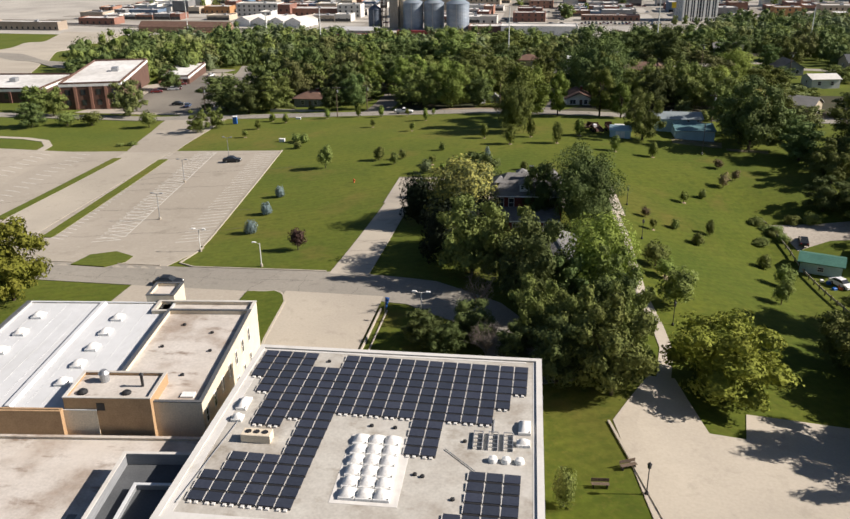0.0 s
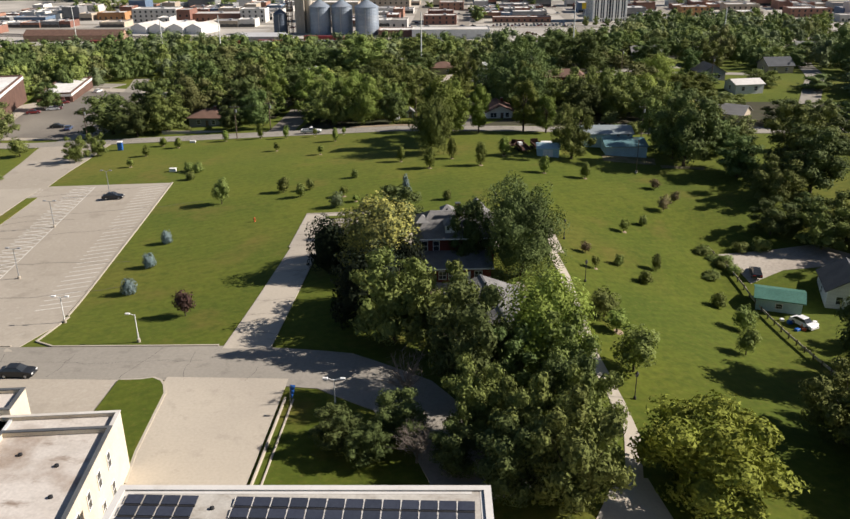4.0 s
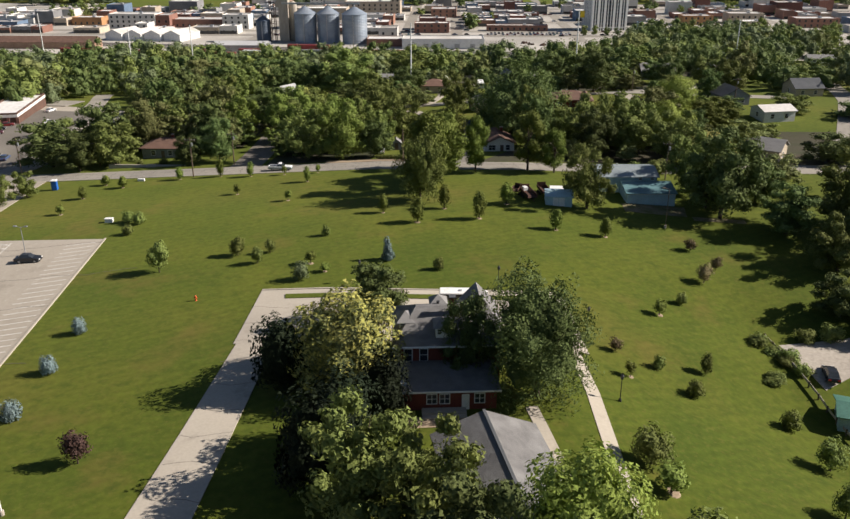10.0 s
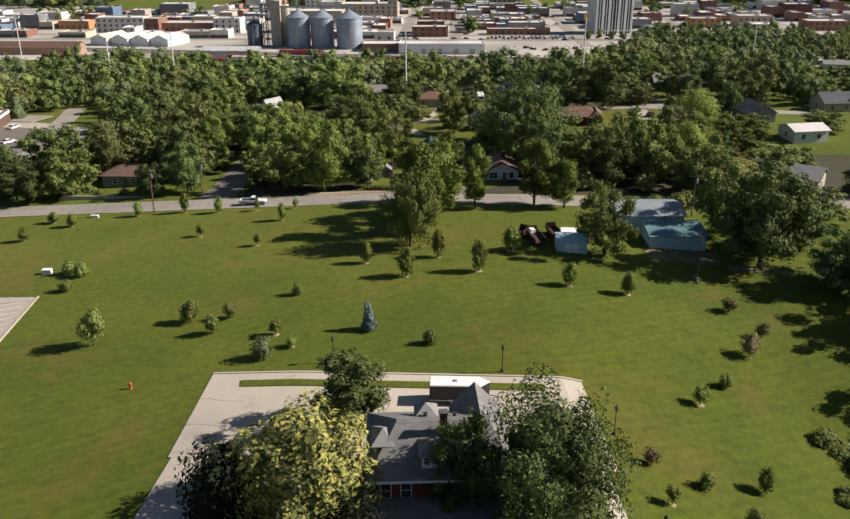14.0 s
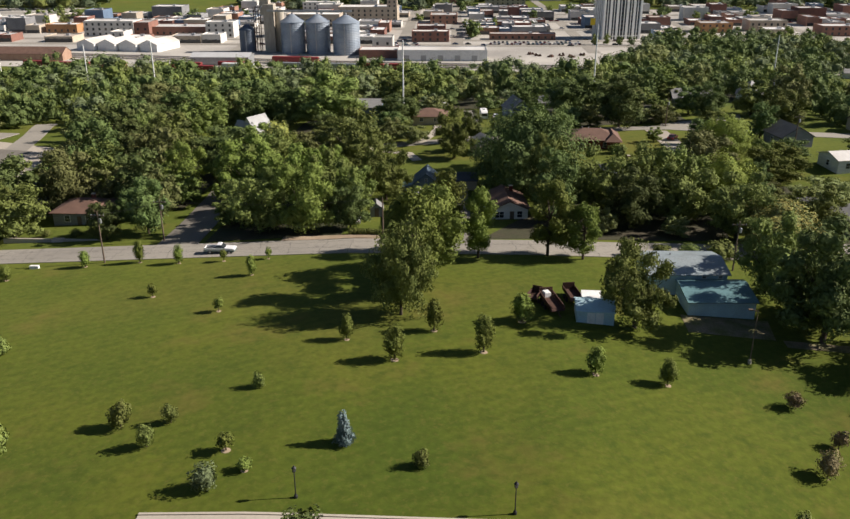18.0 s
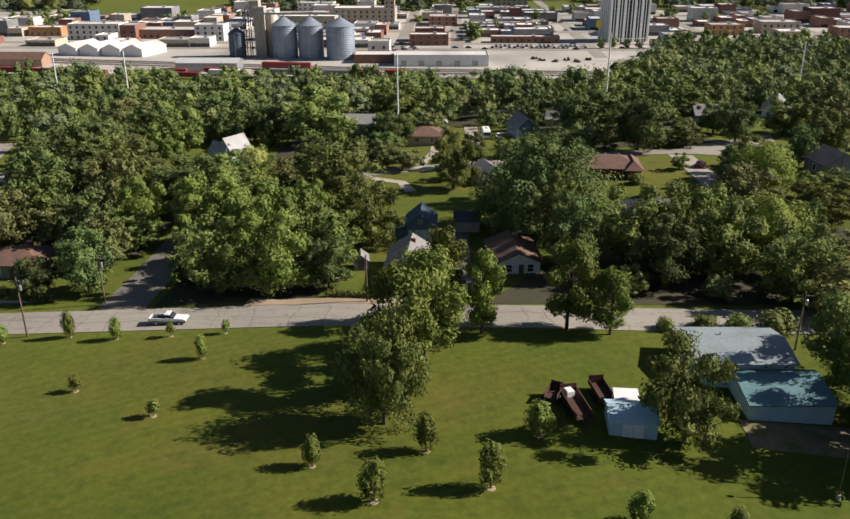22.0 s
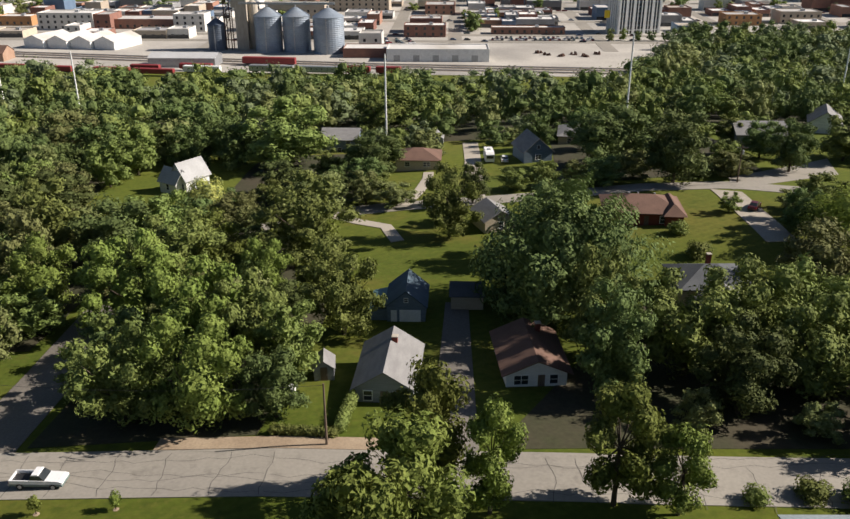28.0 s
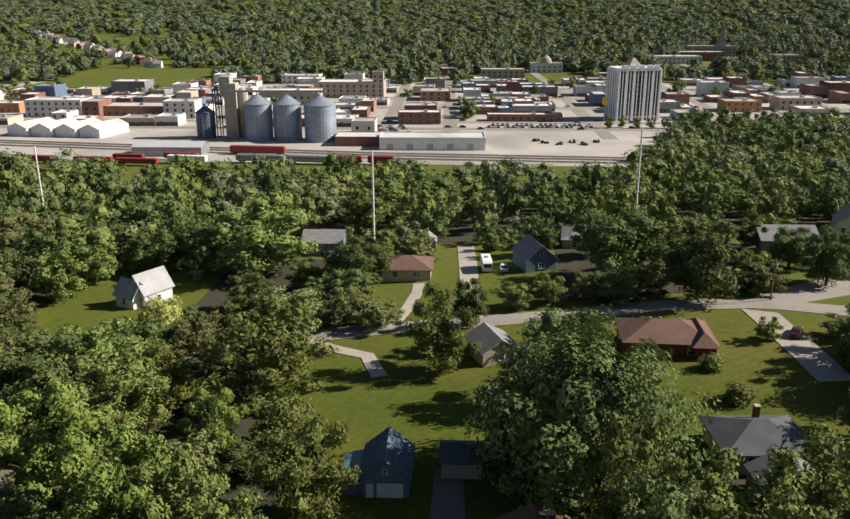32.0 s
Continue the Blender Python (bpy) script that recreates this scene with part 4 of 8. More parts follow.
def wheels(ob, xs, y, r):
    if r not in wheel_mesh:
        wheel_mesh[r] = (Build().tube((0, -0.11, 0), (0, 0.11, 0), r, r, 14).mesh("tyre", RUBBER), Build().tube((0, -0.13, 0), (0, 0.13, 0), r * 0.58, r * 0.5, 10).mesh("rim", METAL))
    for x in xs:
        for s in (-1, 1):
            t = part("wheel", wheel_mesh[r][0], None, ob)
            t.location = (x, s * y, r)
            part("rim", wheel_mesh[r][1], None, t)


def prism(k, profile, y0, y1, inset=0.0):
    """A side profile of (x, z) carried across, a little narrower towards its top where inset is given."""
    top = max(z for _, z in profile)
    low = min(z for _, z in profile)
    f = lambda z: inset * (z - low) / max(1e-6, top - low)
    return k.hull([(x, y0 + f(z), z) for x, z in profile], [(x, y1 - f(z), z) for x, z in profile])


def car(x, y, rot, colour, label, group=""):
    ob = thing("car", x, y, rot, label, "car", group)
    ob.location.z += 0.1
    p = PAINTS[colour]
    part("body", prism(Build(), [(-2.2, 0.3), (-2.25, 0.62), (-2.1, 0.92), (-1.3, 0.98), (0.9, 0.96), (1.9, 0.82), (2.2, 0.62), (2.2, 0.3)], -0.88, 0.88, 0.06), p, ob)
    part("window_glass", prism(Build(), [(-1.75, 0.96), (-1.1, 1.40), (0.3, 1.42), (1.05, 0.95)], -0.80, 0.80, 0.16), GLASS, ob)
    part("roof", prism(Build(), [(-1.1, 1.38), (-1.0, 1.45), (0.2, 1.47), (0.34, 1.40)], -0.66, 0.66, 0.03), p, ob)
    for s in (-0.62, 0.62):
        part("headlight", Build().box(2.12, 2.22, s - 0.2, s + 0.2, 0.58, 0.72), WHITE, ob)
        part("tail_lamp", Build().box(-2.28, -2.2, s - 0.18, s + 0.18, 0.62, 0.8), LAMP_RED, ob)
    wheels(ob, (-1.35, 1.35), 0.8, 0.33)
    return ob


def pickup(x, y, rot, colour, label):
    ob = thing("pickup_truck", x, y, rot, label, "pickup truck")
    ob.location.z += 0.1
    p = PAINTS[colour]
    part("body", prism(Build(), [(-2.8, 0.45), (-2.8, 0.72), (2.6, 0.72), (2.75, 0.6), (2.75, 0.45)], -0.93, 0.93), PAINTS["green"] if colour == "white" else p, ob)
    part("hood", prism(Build(), [(0.9, 0.72), (0.9, 1.12), (2.4, 1.04), (2.75, 0.9), (2.75, 0.72)], -0.92, 0.92, 0.05), p, ob)
    part("cab", prism(Build(), [(-0.75, 0.72), (-0.75, 1.15), (0.95, 1.12), (0.95, 0.72)], -0.93, 0.93, 0.02), p, ob)
    part("window_glass", prism(Build(), [(-0.7, 1.13), (-0.45, 1.66), (0.3, 1.68), (0.95, 1.11)], -0.86, 0.86, 0.14), GLASS, ob)
    part("roof", prism(Build(), [(-0.5, 1.64), (-0.42, 1.74), (0.22, 1.75), (0.36, 1.66)], -0.74, 0.74, 0.04), p, ob)
    for s in (-1, 1):
        part("bed_side", Build().box(-2.8, -0.76, s * 0.88 - 0.06, s * 0.88 + 0.06, 0.72, 1.14), p, ob)
        part("headlight", Build().box(2.68, 2.78, s * 0.68 - 0.2, s * 0.68 + 0.2, 0.74, 0.9), WHITE, ob)
        part("tail_lamp", Build().box(-2.86, -2.8, s * 0.82 - 0.08, s * 0.82 + 0.08, 0.75, 1.05), LAMP_RED, ob)
    part("tailgate", Build().box(-2.86, -2.76, -0.82, 0.82, 0.72, 1.12), p, ob)
    part("bed_floor", Build().box(-2.76, -0.76, -0.82, 0.82, 0.72, 0.80), BLACK, ob)
    part("bumper", Build().bevel_box(-3.0, -2.86, -0.9, 0.9, 0.5, 0.68, 0.03), METAL, ob)
    wheels(ob, (-1.75, 1.75), 0.84, 0.38)
    return ob


pickup(-43.8, 251.4, 1, "white", "white pickup truck with grey-green lower body on the street")
car(-77.0, 193.2, 8, "black", "black car parked alone in the large lot")
car(-56.2, 114.0, 2, "black", "black car parked at the kerb beside the buff building")
car(58.4, 339.6, 60, "maroon", "dark red car parked on a concrete driveway")
car(53.0, 166.2, 80, "black", "dusty dark car parked in the gravel yard")
car(55.2, 148.4, -60, "white", "white car parked beside the green-roofed shed")
car(-21.2, 270.0, 95, "white", "white car parked beside a small shed")
for x, y, r, c in ((-150, 300, 20, "red"), (-145, 306, 20, "maroon"), (-150, 313, 20, "silver"), (-133, 282, 10, "black"), (-140, 330, 60, "white"), (-150, 352, 80, "white")):
    car(x, y, r, c, c + " car parked in the worn shop lot", "cars by the shops")


# ---- lamps, poles and small street things ----
def path_lamp(x, y):
    ob = thing("lamp_post", x, y, 0, "black lantern lamp post beside the footpath on the lawn", "lamp post", "lamp posts along the path")
    part("base", Build().lathe(0, 0, [(0.2, -0.1), (0.2, 0.25), (0.1, 0.45)], 10), BLACK, ob)
    part("post", Build().tube((0, 0, 0.4), (0, 0, 3.1), 0.065, 0.05), BLACK, ob)
    part("lantern", Build().lathe(0, 0, [(0.08, 3.05), (0.19, 3.2), (0.22, 3.6)], 8), GLASS, ob)
    part("cap", Build().lathe(0, 0, [(0.25, 3.6), (0.12, 3.75), (0.03, 3.9)], 8), BLACK, ob)


for x, y in ((5.8, 179.0), (-16.1, 180.5), (18.1, 167.2), (19.7, 149.5), (21.0, 113.2), (13.7, 72.5)):
    path_lamp(x, y)


def lot_lamp(x, y, h, arms, material=WHITE):
    ob = thing("street_lamp", x, y, 0, "slender pale street lamp with %s head%s" % (("a single", "") if arms == 1 else ("twin", "s")), "street lamp")
    part("footing", Build().lathe(0, 0, [(0.25, -0.2), (0.25, 0.5), (0.2, 0.55)], 10), CONCRETE, ob)
    part("pole", Build().tube((0, 0, 0.5), (0, 0, h), 0.09, 0.06), material, ob)
    for s in ((-1, 1) if arms == 2 else (-1,)):
        a = part("arm", Build().tube((0, 0, h - 0.1), (s * 0.75, 0, h + 0.12), 0.04), material, ob)
        part("lamp_head", Build().bevel_box(min(s * 0.7, s * 1.3), max(s * 0.7, s * 1.3), -0.17, 0.17, h + 0.05, h + 0.22, 0.04), material, a)


lot_lamp(-44.6, 124.3, 4.2, 1)
lot_lamp(-14.5, 106.7, 4.6, 2)
lot_lamp(-58.6, 131.5, 4.2, 2)
lot_lamp(-82, 176, 5.5, 2, METAL)
lot_lamp(-79.2, 196.5, 5.5, 2, METAL)
lot_lamp(-75.5, 150, 5.5, 2, METAL)
lot_lamp(39.9, 214.3, 8.0, 1, WOOD)


def utility_pole(x, y, h, cross=True, material=WOOD, r=0.16, lean=0.0):
    ob = thing("utility_pole", x, y, 0, "tall weathered wooden utility pole" if material is WOOD else "tall pale steel transmission pole", "utility pole")
    part("pole", Build().tube((0, 0, -0.5), (lean, 0, h), r, r * 0.62, 10), material, ob)
    if cross:
        part("crossarm", Build().box(-1.2, 1.2, -0.07, 0.07, h - 0.75, h - 0.6), material, ob)
        for s in (-1.1, -0.4, 0.4, 1.1):
            part("insulator", Build().lathe(s, 0, [(0.05, h - 0.6), (0.07, h - 0.5), (0.04, h - 0.4)], 6), METAL, ob)
        part("transformer", Build().lathe(0.35, 0.1, [(0.2, h - 2.1), (0.24, h - 2.0), (0.24, h - 1.3), (0.1, h - 1.2)], 10), METAL, ob)
    return ob


for x, y, h in ((-64.2, 247.9, 9.6), (-57.6, 260.3, 8.6), (-14.6, 258.6, 8.0), (-112.5, 259, 9.5), (47, 246, 9.0), (60.5, 357.5, 8.5), (104, 395, 10), (88, 330, 9)):
    utility_pole(x, y, h, cross=h > 8.2)
for x, y, h in ((-126, 446, 27), (-22.5, 424, 27), (50, 431, 28), (-165, 470, 24), (135, 480, 26), (-255, 560, 30)):
    utility_pole(x, y, h, False, WHITE, 0.34)
cable = Build()


def hang(p, q, sag):
    p, q = Vector(p), Vector(q)
    pts = [p.lerp(q, i / 10) - Vector((0, 0, sag * 4 * i / 10 * (1 - i / 10))) for i in range(11)]
    for a, b in zip(pts, pts[1:]):
        cable.tube(a, b, 0.022, 0.022, 3)


hang((-64.2, 247.9, height(-64.2, 247.9) + 9.2), (-57.6, 260.3, height(-57.6, 260.3) + 8.2), 0.4)
hang((-112.5, 259, height(-112.5, 259) + 9), (-64.2, 247.9, height(-64.2, 247.9) + 9.2), 0.9)
hang((-64.2, 247.9, height(-64.2, 247.9) + 9.0), (-80, 276, height(-80, 276) + 4), 0.5)
hang((-57.6, 260.3, height(-57.6, 260.3) + 8.2), (-14.6, 258.6, height(-14.6, 258.6) + 7.8), 1.0)
tagged(part("overhead_cables", cable, BLACK), "thin dark overhead cables between poles", "cable")

h = thing("fire_hydrant", -41.0, 174.8, 0, "orange-red fire hydrant standing on the lawn", "hydrant")
ORANGE_PAINT = paint("orange_red_paint", (0.6, 0.12, 0.03), 0.5)
part("barrel", Build().lathe(0, 0, [(0.2, 0), (0.15, 0.1), (0.15, 0.6), (0.19, 0.65)], 10), ORANGE_PAINT, h)
part("bonnet", Build().lathe(0, 0, [(0.18, 0.65), (0.15, 0.82), (0.05, 0.92)], 10), ORANGE_PAINT, h)
part("outlet", Build().tube((-0.28, 0, 0.5), (0.28, 0, 0.5), 0.07), ORANGE_PAINT, h)
b = thing("utility_box", -70.7, 213.7, 5, "low white utility box on the lawn", "utility box")
part("cabinet", Build().bevel_box(-0.75, 0.75, -0.45, 0.45, 0, 0.75, 0.06), WHITE, b)
part("lid", Build().bevel_box(-0.8, 0.8, -0.5, 0.5, 0.72, 0.84, 0.04), WHITE, b)
b = thing("utility_box", -76.2, 245.8, 2, "low white sign box near the street", "utility box")
part("cabinet", Build().bevel_box(-0.8, 0.8, -0.3, 0.3, 0, 0.6, 0.06), WHITE, b)
t = thing("portable_toilet", -94.8, 240.6, 10, "bright blue portable toilet beside the entrance lane", "portable toilet")
BLUE_PLASTIC = mat("blue_plastic", (0.02, 0.12, 0.42), (0.02, 0.10, 0.36), 1, 0.5)
part("cabin", Build().bevel_box(-0.6, 0.6, -0.6, 0.6, 0, 2.2, 0.05), BLUE_PLASTIC, t)
part("roof", Build().bevel_box(-0.66, 0.66, -0.66, 0.66, 2.18, 2.42, 0.12), WHITE, t)
part("door", Build().box(-0.42, 0.42, -0.64, -0.6, 0.15, 2.0), BLUE_PLASTIC, t)
f = thing("flagpole", -20.2, 108.5, 0, "short pole with a furled blue banner by the apron", "banner")
part("pole", Build().tube((0, 0, 0), (0.1, 0, 2.8), 0.035, 0.03), METAL, f)
k = Build()
for i in range(6):
    k.face((0.1 + 0.05 * (i % 2), 0.08 * (i % 2), 2.7 - i * 0.28), (0.75 - i * 0.08, 0.15 * ((i + 1) % 2), 2.55 - i * 0.3), (0.68 - i * 0.08, 0.15 * (i % 2), 2.25 - i * 0.3), (0.1 + 0.05 * ((i + 1) % 2), 0.08 * ((i + 1) % 2), 2.42 - i * 0.28))
part("banner", k, BLUE_PLASTIC, f)
for x, y, r in ((12.2, 76.5, 25), (9.2, 72.9, 5)):
    b = thing("park_bench", x, y, r, "dark park bench on the lawn by the car park", "bench")
    for s in (-0.7, 0.7):
        part("leg", Build().box(s - 0.05, s + 0.05, -0.25, 0.25, 0, 0.45), BLACK, b)
    for i in range(4):
        part("seat_slat", Build().box(-0.9, 0.9, -0.25 + i * 0.13, -0.14 + i * 0.13, 0.45, 0.49), WOOD, b)
    for i in range(3):
        part("back_slat", Build().box(-0.9, 0.9, 0.27, 0.31, 0.55 + i * 0.14, 0.66 + i * 0.14), WOOD, b)


# ---- flat-roofed blocks of the campus ----
def block(ob, x0, x1, y0, y1, z0, z1, wall, roof, rim=0.35, para=0.45, cap=None, name="wall"):
    """Outer walls with a parapet and a roof laid lower inside it."""
    k = Build()
    out = [(x0, y0), (x1, y0), (x1, y1), (x0, y1)]
    inn = [(x0 + rim, y0 + rim), (x1 - rim, y0 + rim), (x1 - rim, y1 - rim), (x0 + rim, y1 - rim)]
    k.hull([(*p, z0) for p in out], [(*p, z1) for p in out], False)
    k.hull([(*p, z1) for p in inn], [(*p, z1 - para - 0.3) for p in inn], False)
    for i in range(4):
        a, b, c, d = out[i], out[(i + 1) % 4], inn[(i + 1) % 4], inn[i]
        k.face((*a, z1), (*b, z1), (*c, z1), (*d, z1))
    w = part(name, k, wall, ob)
    part("flat_roof", Build().box(x0 + rim - 0.02, x1 - rim + 0.02, y0 + rim - 0.02, y1 - rim + 0.02, z1 - para - 0.25, z1 - para), roof, ob)
    if cap:
        o, i2 = 0.06, rim + 0.06
        ring_o = [(x0 - o, y0 - o), (x1 + o, y0 - o), (x1 + o, y1 + o), (x0 - o, y1 + o)]
        ring_i = [(x0 + i2, y0 + i2), (x1 - i2, y0 + i2), (x1 - i2, y1 - i2), (x0 + i2, y1 - i2)]
        for i in range(4):
            a, b, e, g = ring_o[i], ring_o[(i + 1) % 4], ring_i[(i + 1) % 4], ring_i[i]
            part("coping", Build().hull([(*a, z1 + 0.003), (*b, z1 + 0.003), (*e, z1 + 0.003), (*g, z1 + 0.003)], [(*a, z1 + 0.09), (*b, z1 + 0.09), (*e, z1 + 0.09), (*g, z1 + 0.09)]), cap, ob)
    return w


win_mesh = {}


def window(parent, x, y, z, w, h, facing, frame_mat=None, pane=GLASS, bars=0):
    """A framed window proud of the wall; facing in degrees, 0 towards -y."""
    frame_mat = frame_mat or WHITE
    key = (w, h, frame_mat.name, bars)
    if key not in win_mesh:
        k = Build()
        t = 0.09
        out = [(-w / 2 - t, -t), (w / 2 + t, -t), (w / 2 + t, h + t), (-w / 2 - t, h + t)]
        inn = [(-w / 2, 0), (w / 2, 0), (w / 2, h), (-w / 2, h)]
        loops = [[(x, y, z) for x, z in ring] for ring, y in ((inn, 0.05), (inn, -0.06), (out, -0.06), (out, 0.05))]
        k.v = [q for loop in loops for q in loop]
        k.f = [(l * 4 + i, l * 4 + (i + 1) % 4, ((l + 1) % 4) * 4 + (i + 1) % 4, ((l + 1) % 4) * 4 + i) for l in range(4) for i in range(4)]
        sash = [Build().box(-w / 2, w / 2, -0.045, 0.03, h * 0.5 - 0.03, h * 0.5 + 0.03).mesh("glazing_bar", frame_mat)]
        for i in range(bars):
            u = -w / 2 + w * (i + 1) / (bars + 1)
            sash.append(Build().box(u - 0.04, u + 0.04, -0.05, 0.04, 0, h).mesh("glazing_bar", frame_mat))
        win_mesh[key] = (k.mesh("window", frame_mat), Build().box(-w / 2, w / 2, -0.02, 0.03, 0, h).mesh("pane", pane), sash)
    ob = part("window", win_mesh[key][0], None, parent)
    ob.matrix_basis = pose(x, y, z, 0, 0, facing)
    part("pane", win_mesh[key][1], None, ob)
    for bar in win_mesh[key][2]:
        part("glazing_bar", bar, None, ob)


def dome(ob, x, y, z, w, d, name="skylight"):
    k = part(name, Build().bevel_box(x - w / 2 - 0.08, x + w / 2 + 0.08, y - d / 2 - 0.08, y + d / 2 + 0.08, z, z + 0.28, 0.03), WHITE, ob)
    b = Build()
    n = 5
    pts = [[(x + w * (i / n - 0.5), y + d * (j / n - 0.5), z + 0.28 + 0.42 * (math.sin(math.pi * i / n) * math.sin(math.pi * j / n)) ** 0.5) for i in range(n + 1)] for j in range(n + 1)]
    b.v = [p for row in pts for p in row]
    b.f = [(j * (n + 1) + i, j * (n + 1) + i + 1, (j + 1) * (n + 1) + i + 1, (j + 1) * (n + 1) + i) for j in range(n) for i in range(n)]
    part("dome", b, DOME, k, smooth=True)


DOME = mat("milky_acrylic", (0.78, 0.77, 0.73), (0.72, 0.70, 0.66), 0.6, 0.35)

# solar building: origin at its north-west corner, y running south
SB = thing("solar_building", -29.1, 82.9, 2.2, "flat white-roofed building carrying rows of solar panels", "building", z=-0.6)
ROOF_EDGE = mat("pale_edge_membrane", (0.60, 0.585, 0.55), (0.55, 0.535, 0.50), 0.3, 0.8, fine=8, contrast=0.05)
stain(ROOF_EDGE, (0.42, 0.39, 0.33), 0.5, 0.56, 0.72, 0.5)
ROOF_STAINED = mat("weathered_membrane", (0.47, 0.45, 0.40), (0.40, 0.375, 0.33), 0.42, 0.85, fine=9, third=(0.25, 0.21, 0.165), contrast=0.12)
stain(ROOF_STAINED, (0.22, 0.185, 0.14), 0.30, 0.55, 0.70, 0.75, (3, 6, 0))
stain(ROOF_STAINED, (0.52, 0.50, 0.46), 0.16, 0.52, 0.68, 0.6, (9, 2, 0))
METAL_SHEET = mat("pale_metal_roof", (0.60, 0.61, 0.61), (0.56, 0.57, 0.57), 0.15, 0.5, fine=6, contrast=0.04)
stain(METAL_SHEET, (0.47, 0.47, 0.46), 0.25, 0.52, 0.70, 0.5, (0, 4, 0), (2.0, 0.4, 1))
PLASTER = mat("tan_brick_front", (0.42, 0.28, 0.155), (0.36, 0.235, 0.13), 0.8, 0.9, fine=9)
block(SB, 0, 31.8, -30, 0, -0.5, 8.02, BUFF, ROOF_STAINED, 0.5, 0.10, ROOF_EDGE)
for i in range(8):
    window(SB, 2.4 + i * 3.9, 0.03, 4.6, 1.6, 1.8, 180)
    window(SB, 2.4 + i * 3.9, 0.03, 1.2, 1.6, 1.8, 180)
for i in range(7):
    window(SB, 31.83, -2.6 - i * 4, 4.6, 1.6, 1.8, 90)
    window(SB, 31.83, -2.6 - i * 4, 1.2, 1.6, 1.8, 90)
RZ = 7.92
rows = {0: [(0, 4), (6, 19)], 1: [(0, 4), (6, 19)], 2: [(0, 19)], 3: [(0, 19)], 4: [(1, 18)], 5: [(1, 18)], 6: [(2, 17)], 7: [(2, 17)], 8: [(2, 7), (12, 14)], 9: [(2, 4), (5, 7), (12, 14)],
        10: [(5, 7), (12, 14)], 11: [(5, 7), (12, 14)], 12: [(5, 7)], 13: [(2, 7), (16, 19)], 14: [(2, 7), (16, 19)], 15: [(1, 7), (16, 19)], 16: [(1, 7), (16, 19)], 17: [(1, 7), (15, 19)]}
PX, PY, SLANT = 1.553, 1.453, -1.7


def on_roof(x, y):
    """A place in the grid of panels, which lies a little askew on the roof."""
    return pose(1.0, -0.9, RZ, 0, 0, SLANT) @ pose(x, y, 0)


sheet_m = Build().hull([(-0.70, -0.60, 0.08), (0.70, -0.60, 0.08), (0.70, 0.46, 0.15), (-0.70, 0.46, 0.15)], [(-0.70, -0.60, 0.12), (0.70, -0.60, 0.12), (0.70, 0.46, 0.19), (-0.70, 0.46, 0.19)]).mesh("solar_panel", PANEL)
rail_m = Build().hull([(-0.81, -0.66, 0.05), (-0.74, -0.66, 0.05), (-0.74, 0.40, 0.11), (-0.81, 0.40, 0.11)], [(-0.81, -0.66, 0.12), (-0.74, -0.66, 0.12), (-0.74, 0.40, 0.18), (-0.81, 0.40, 0.18)]).mesh("side_rail", ROOF_WHITE)
# black strip in place of the shadow between two rows of panels
back_m = Build().box(-0.69, 0.69, -0.80, -0.605, 0.02, 0.075).mesh("wind_deflector", BLACK)
foot_m = Build().bevel_box(-0.45, -0.15, -1.06, -0.76, 0, 0.14, 0.02).mesh("ballast_foot", ROOF_EDGE)
filled = {(r, c) for r, spans in rows.items() for a, b in spans for c in range(a, b)}
for r, c in sorted(filled):
    q = part("solar_panel", sheet_m, None, SB)
    q.matrix_basis = on_roof((c + 0.5) * PX, -(r + 0.5) * PY)
    part("side_rail", rail_m, None, q)
    part("wind_deflector", back_m, None, q)
    if (r + 1, c) not in filled:
        part("ballast_foot", foot_m, None, q)
        part("ballast_foot", foot_m, None, q).location = (0.6, 0, 0)
for i in range(3):
    for j in range(6):
        dome(SB, 14.95 + i * 1.48 + j * 0.07, -17.1 - j * 1.56, RZ, 1.25, 1.3)
part("skylight_plinth", Build().bevel_box(13.9, 19.7, -26.1, -16.1, RZ, RZ + 0.03, 0.01), ROOF_WHITE, SB)
for x, y, w, d in ((2.0, -12.2, 0.9, 2.0), (2.2, -14.8, 0.9, 0.9), (30.1, -13.5, 1.0, 2.0), (30.0, -16.1, 1.1, 0.8)):
    dome(SB, x, y, RZ, w, d)
for i in range(3):
    part("roof_vent", Build().lathe(27.3 + i * 1.2, -18.85, [(0.45, RZ), (0.45, RZ + 0.15), (0.38, RZ + 0.4), (0.1, RZ + 0.52)], 14), WHITE, SB)
u = part("rooftop_unit", Build().bevel_box(3.8, 6.6, -18.5, -17.3, RZ, RZ + 0.85, 0.05), BUFF, SB)
for i in range(3):
    part("fan", Build().lathe(4.4 + i * 0.8, -17.9, [(0.3, RZ + 0.85), (0.3, RZ + 0.92), (0.22, RZ + 0.92)], 10), BLACK, u)
for x in (25.8, 27.2, 28.6):
    k = Build()
    for i in range(5):
        k.box(x - 0.4, x + 0.4, -17.2 + i * 0.62, -17.14 + i * 0.62, RZ + 0.25, RZ + 0.31)
    for s in (-0.45, 0.4):
        k.box(x + s, x + s + 0.06, -17.3, -14.6, RZ, RZ + 0.3)
    part("pipe_rack", k, METAL, SB)
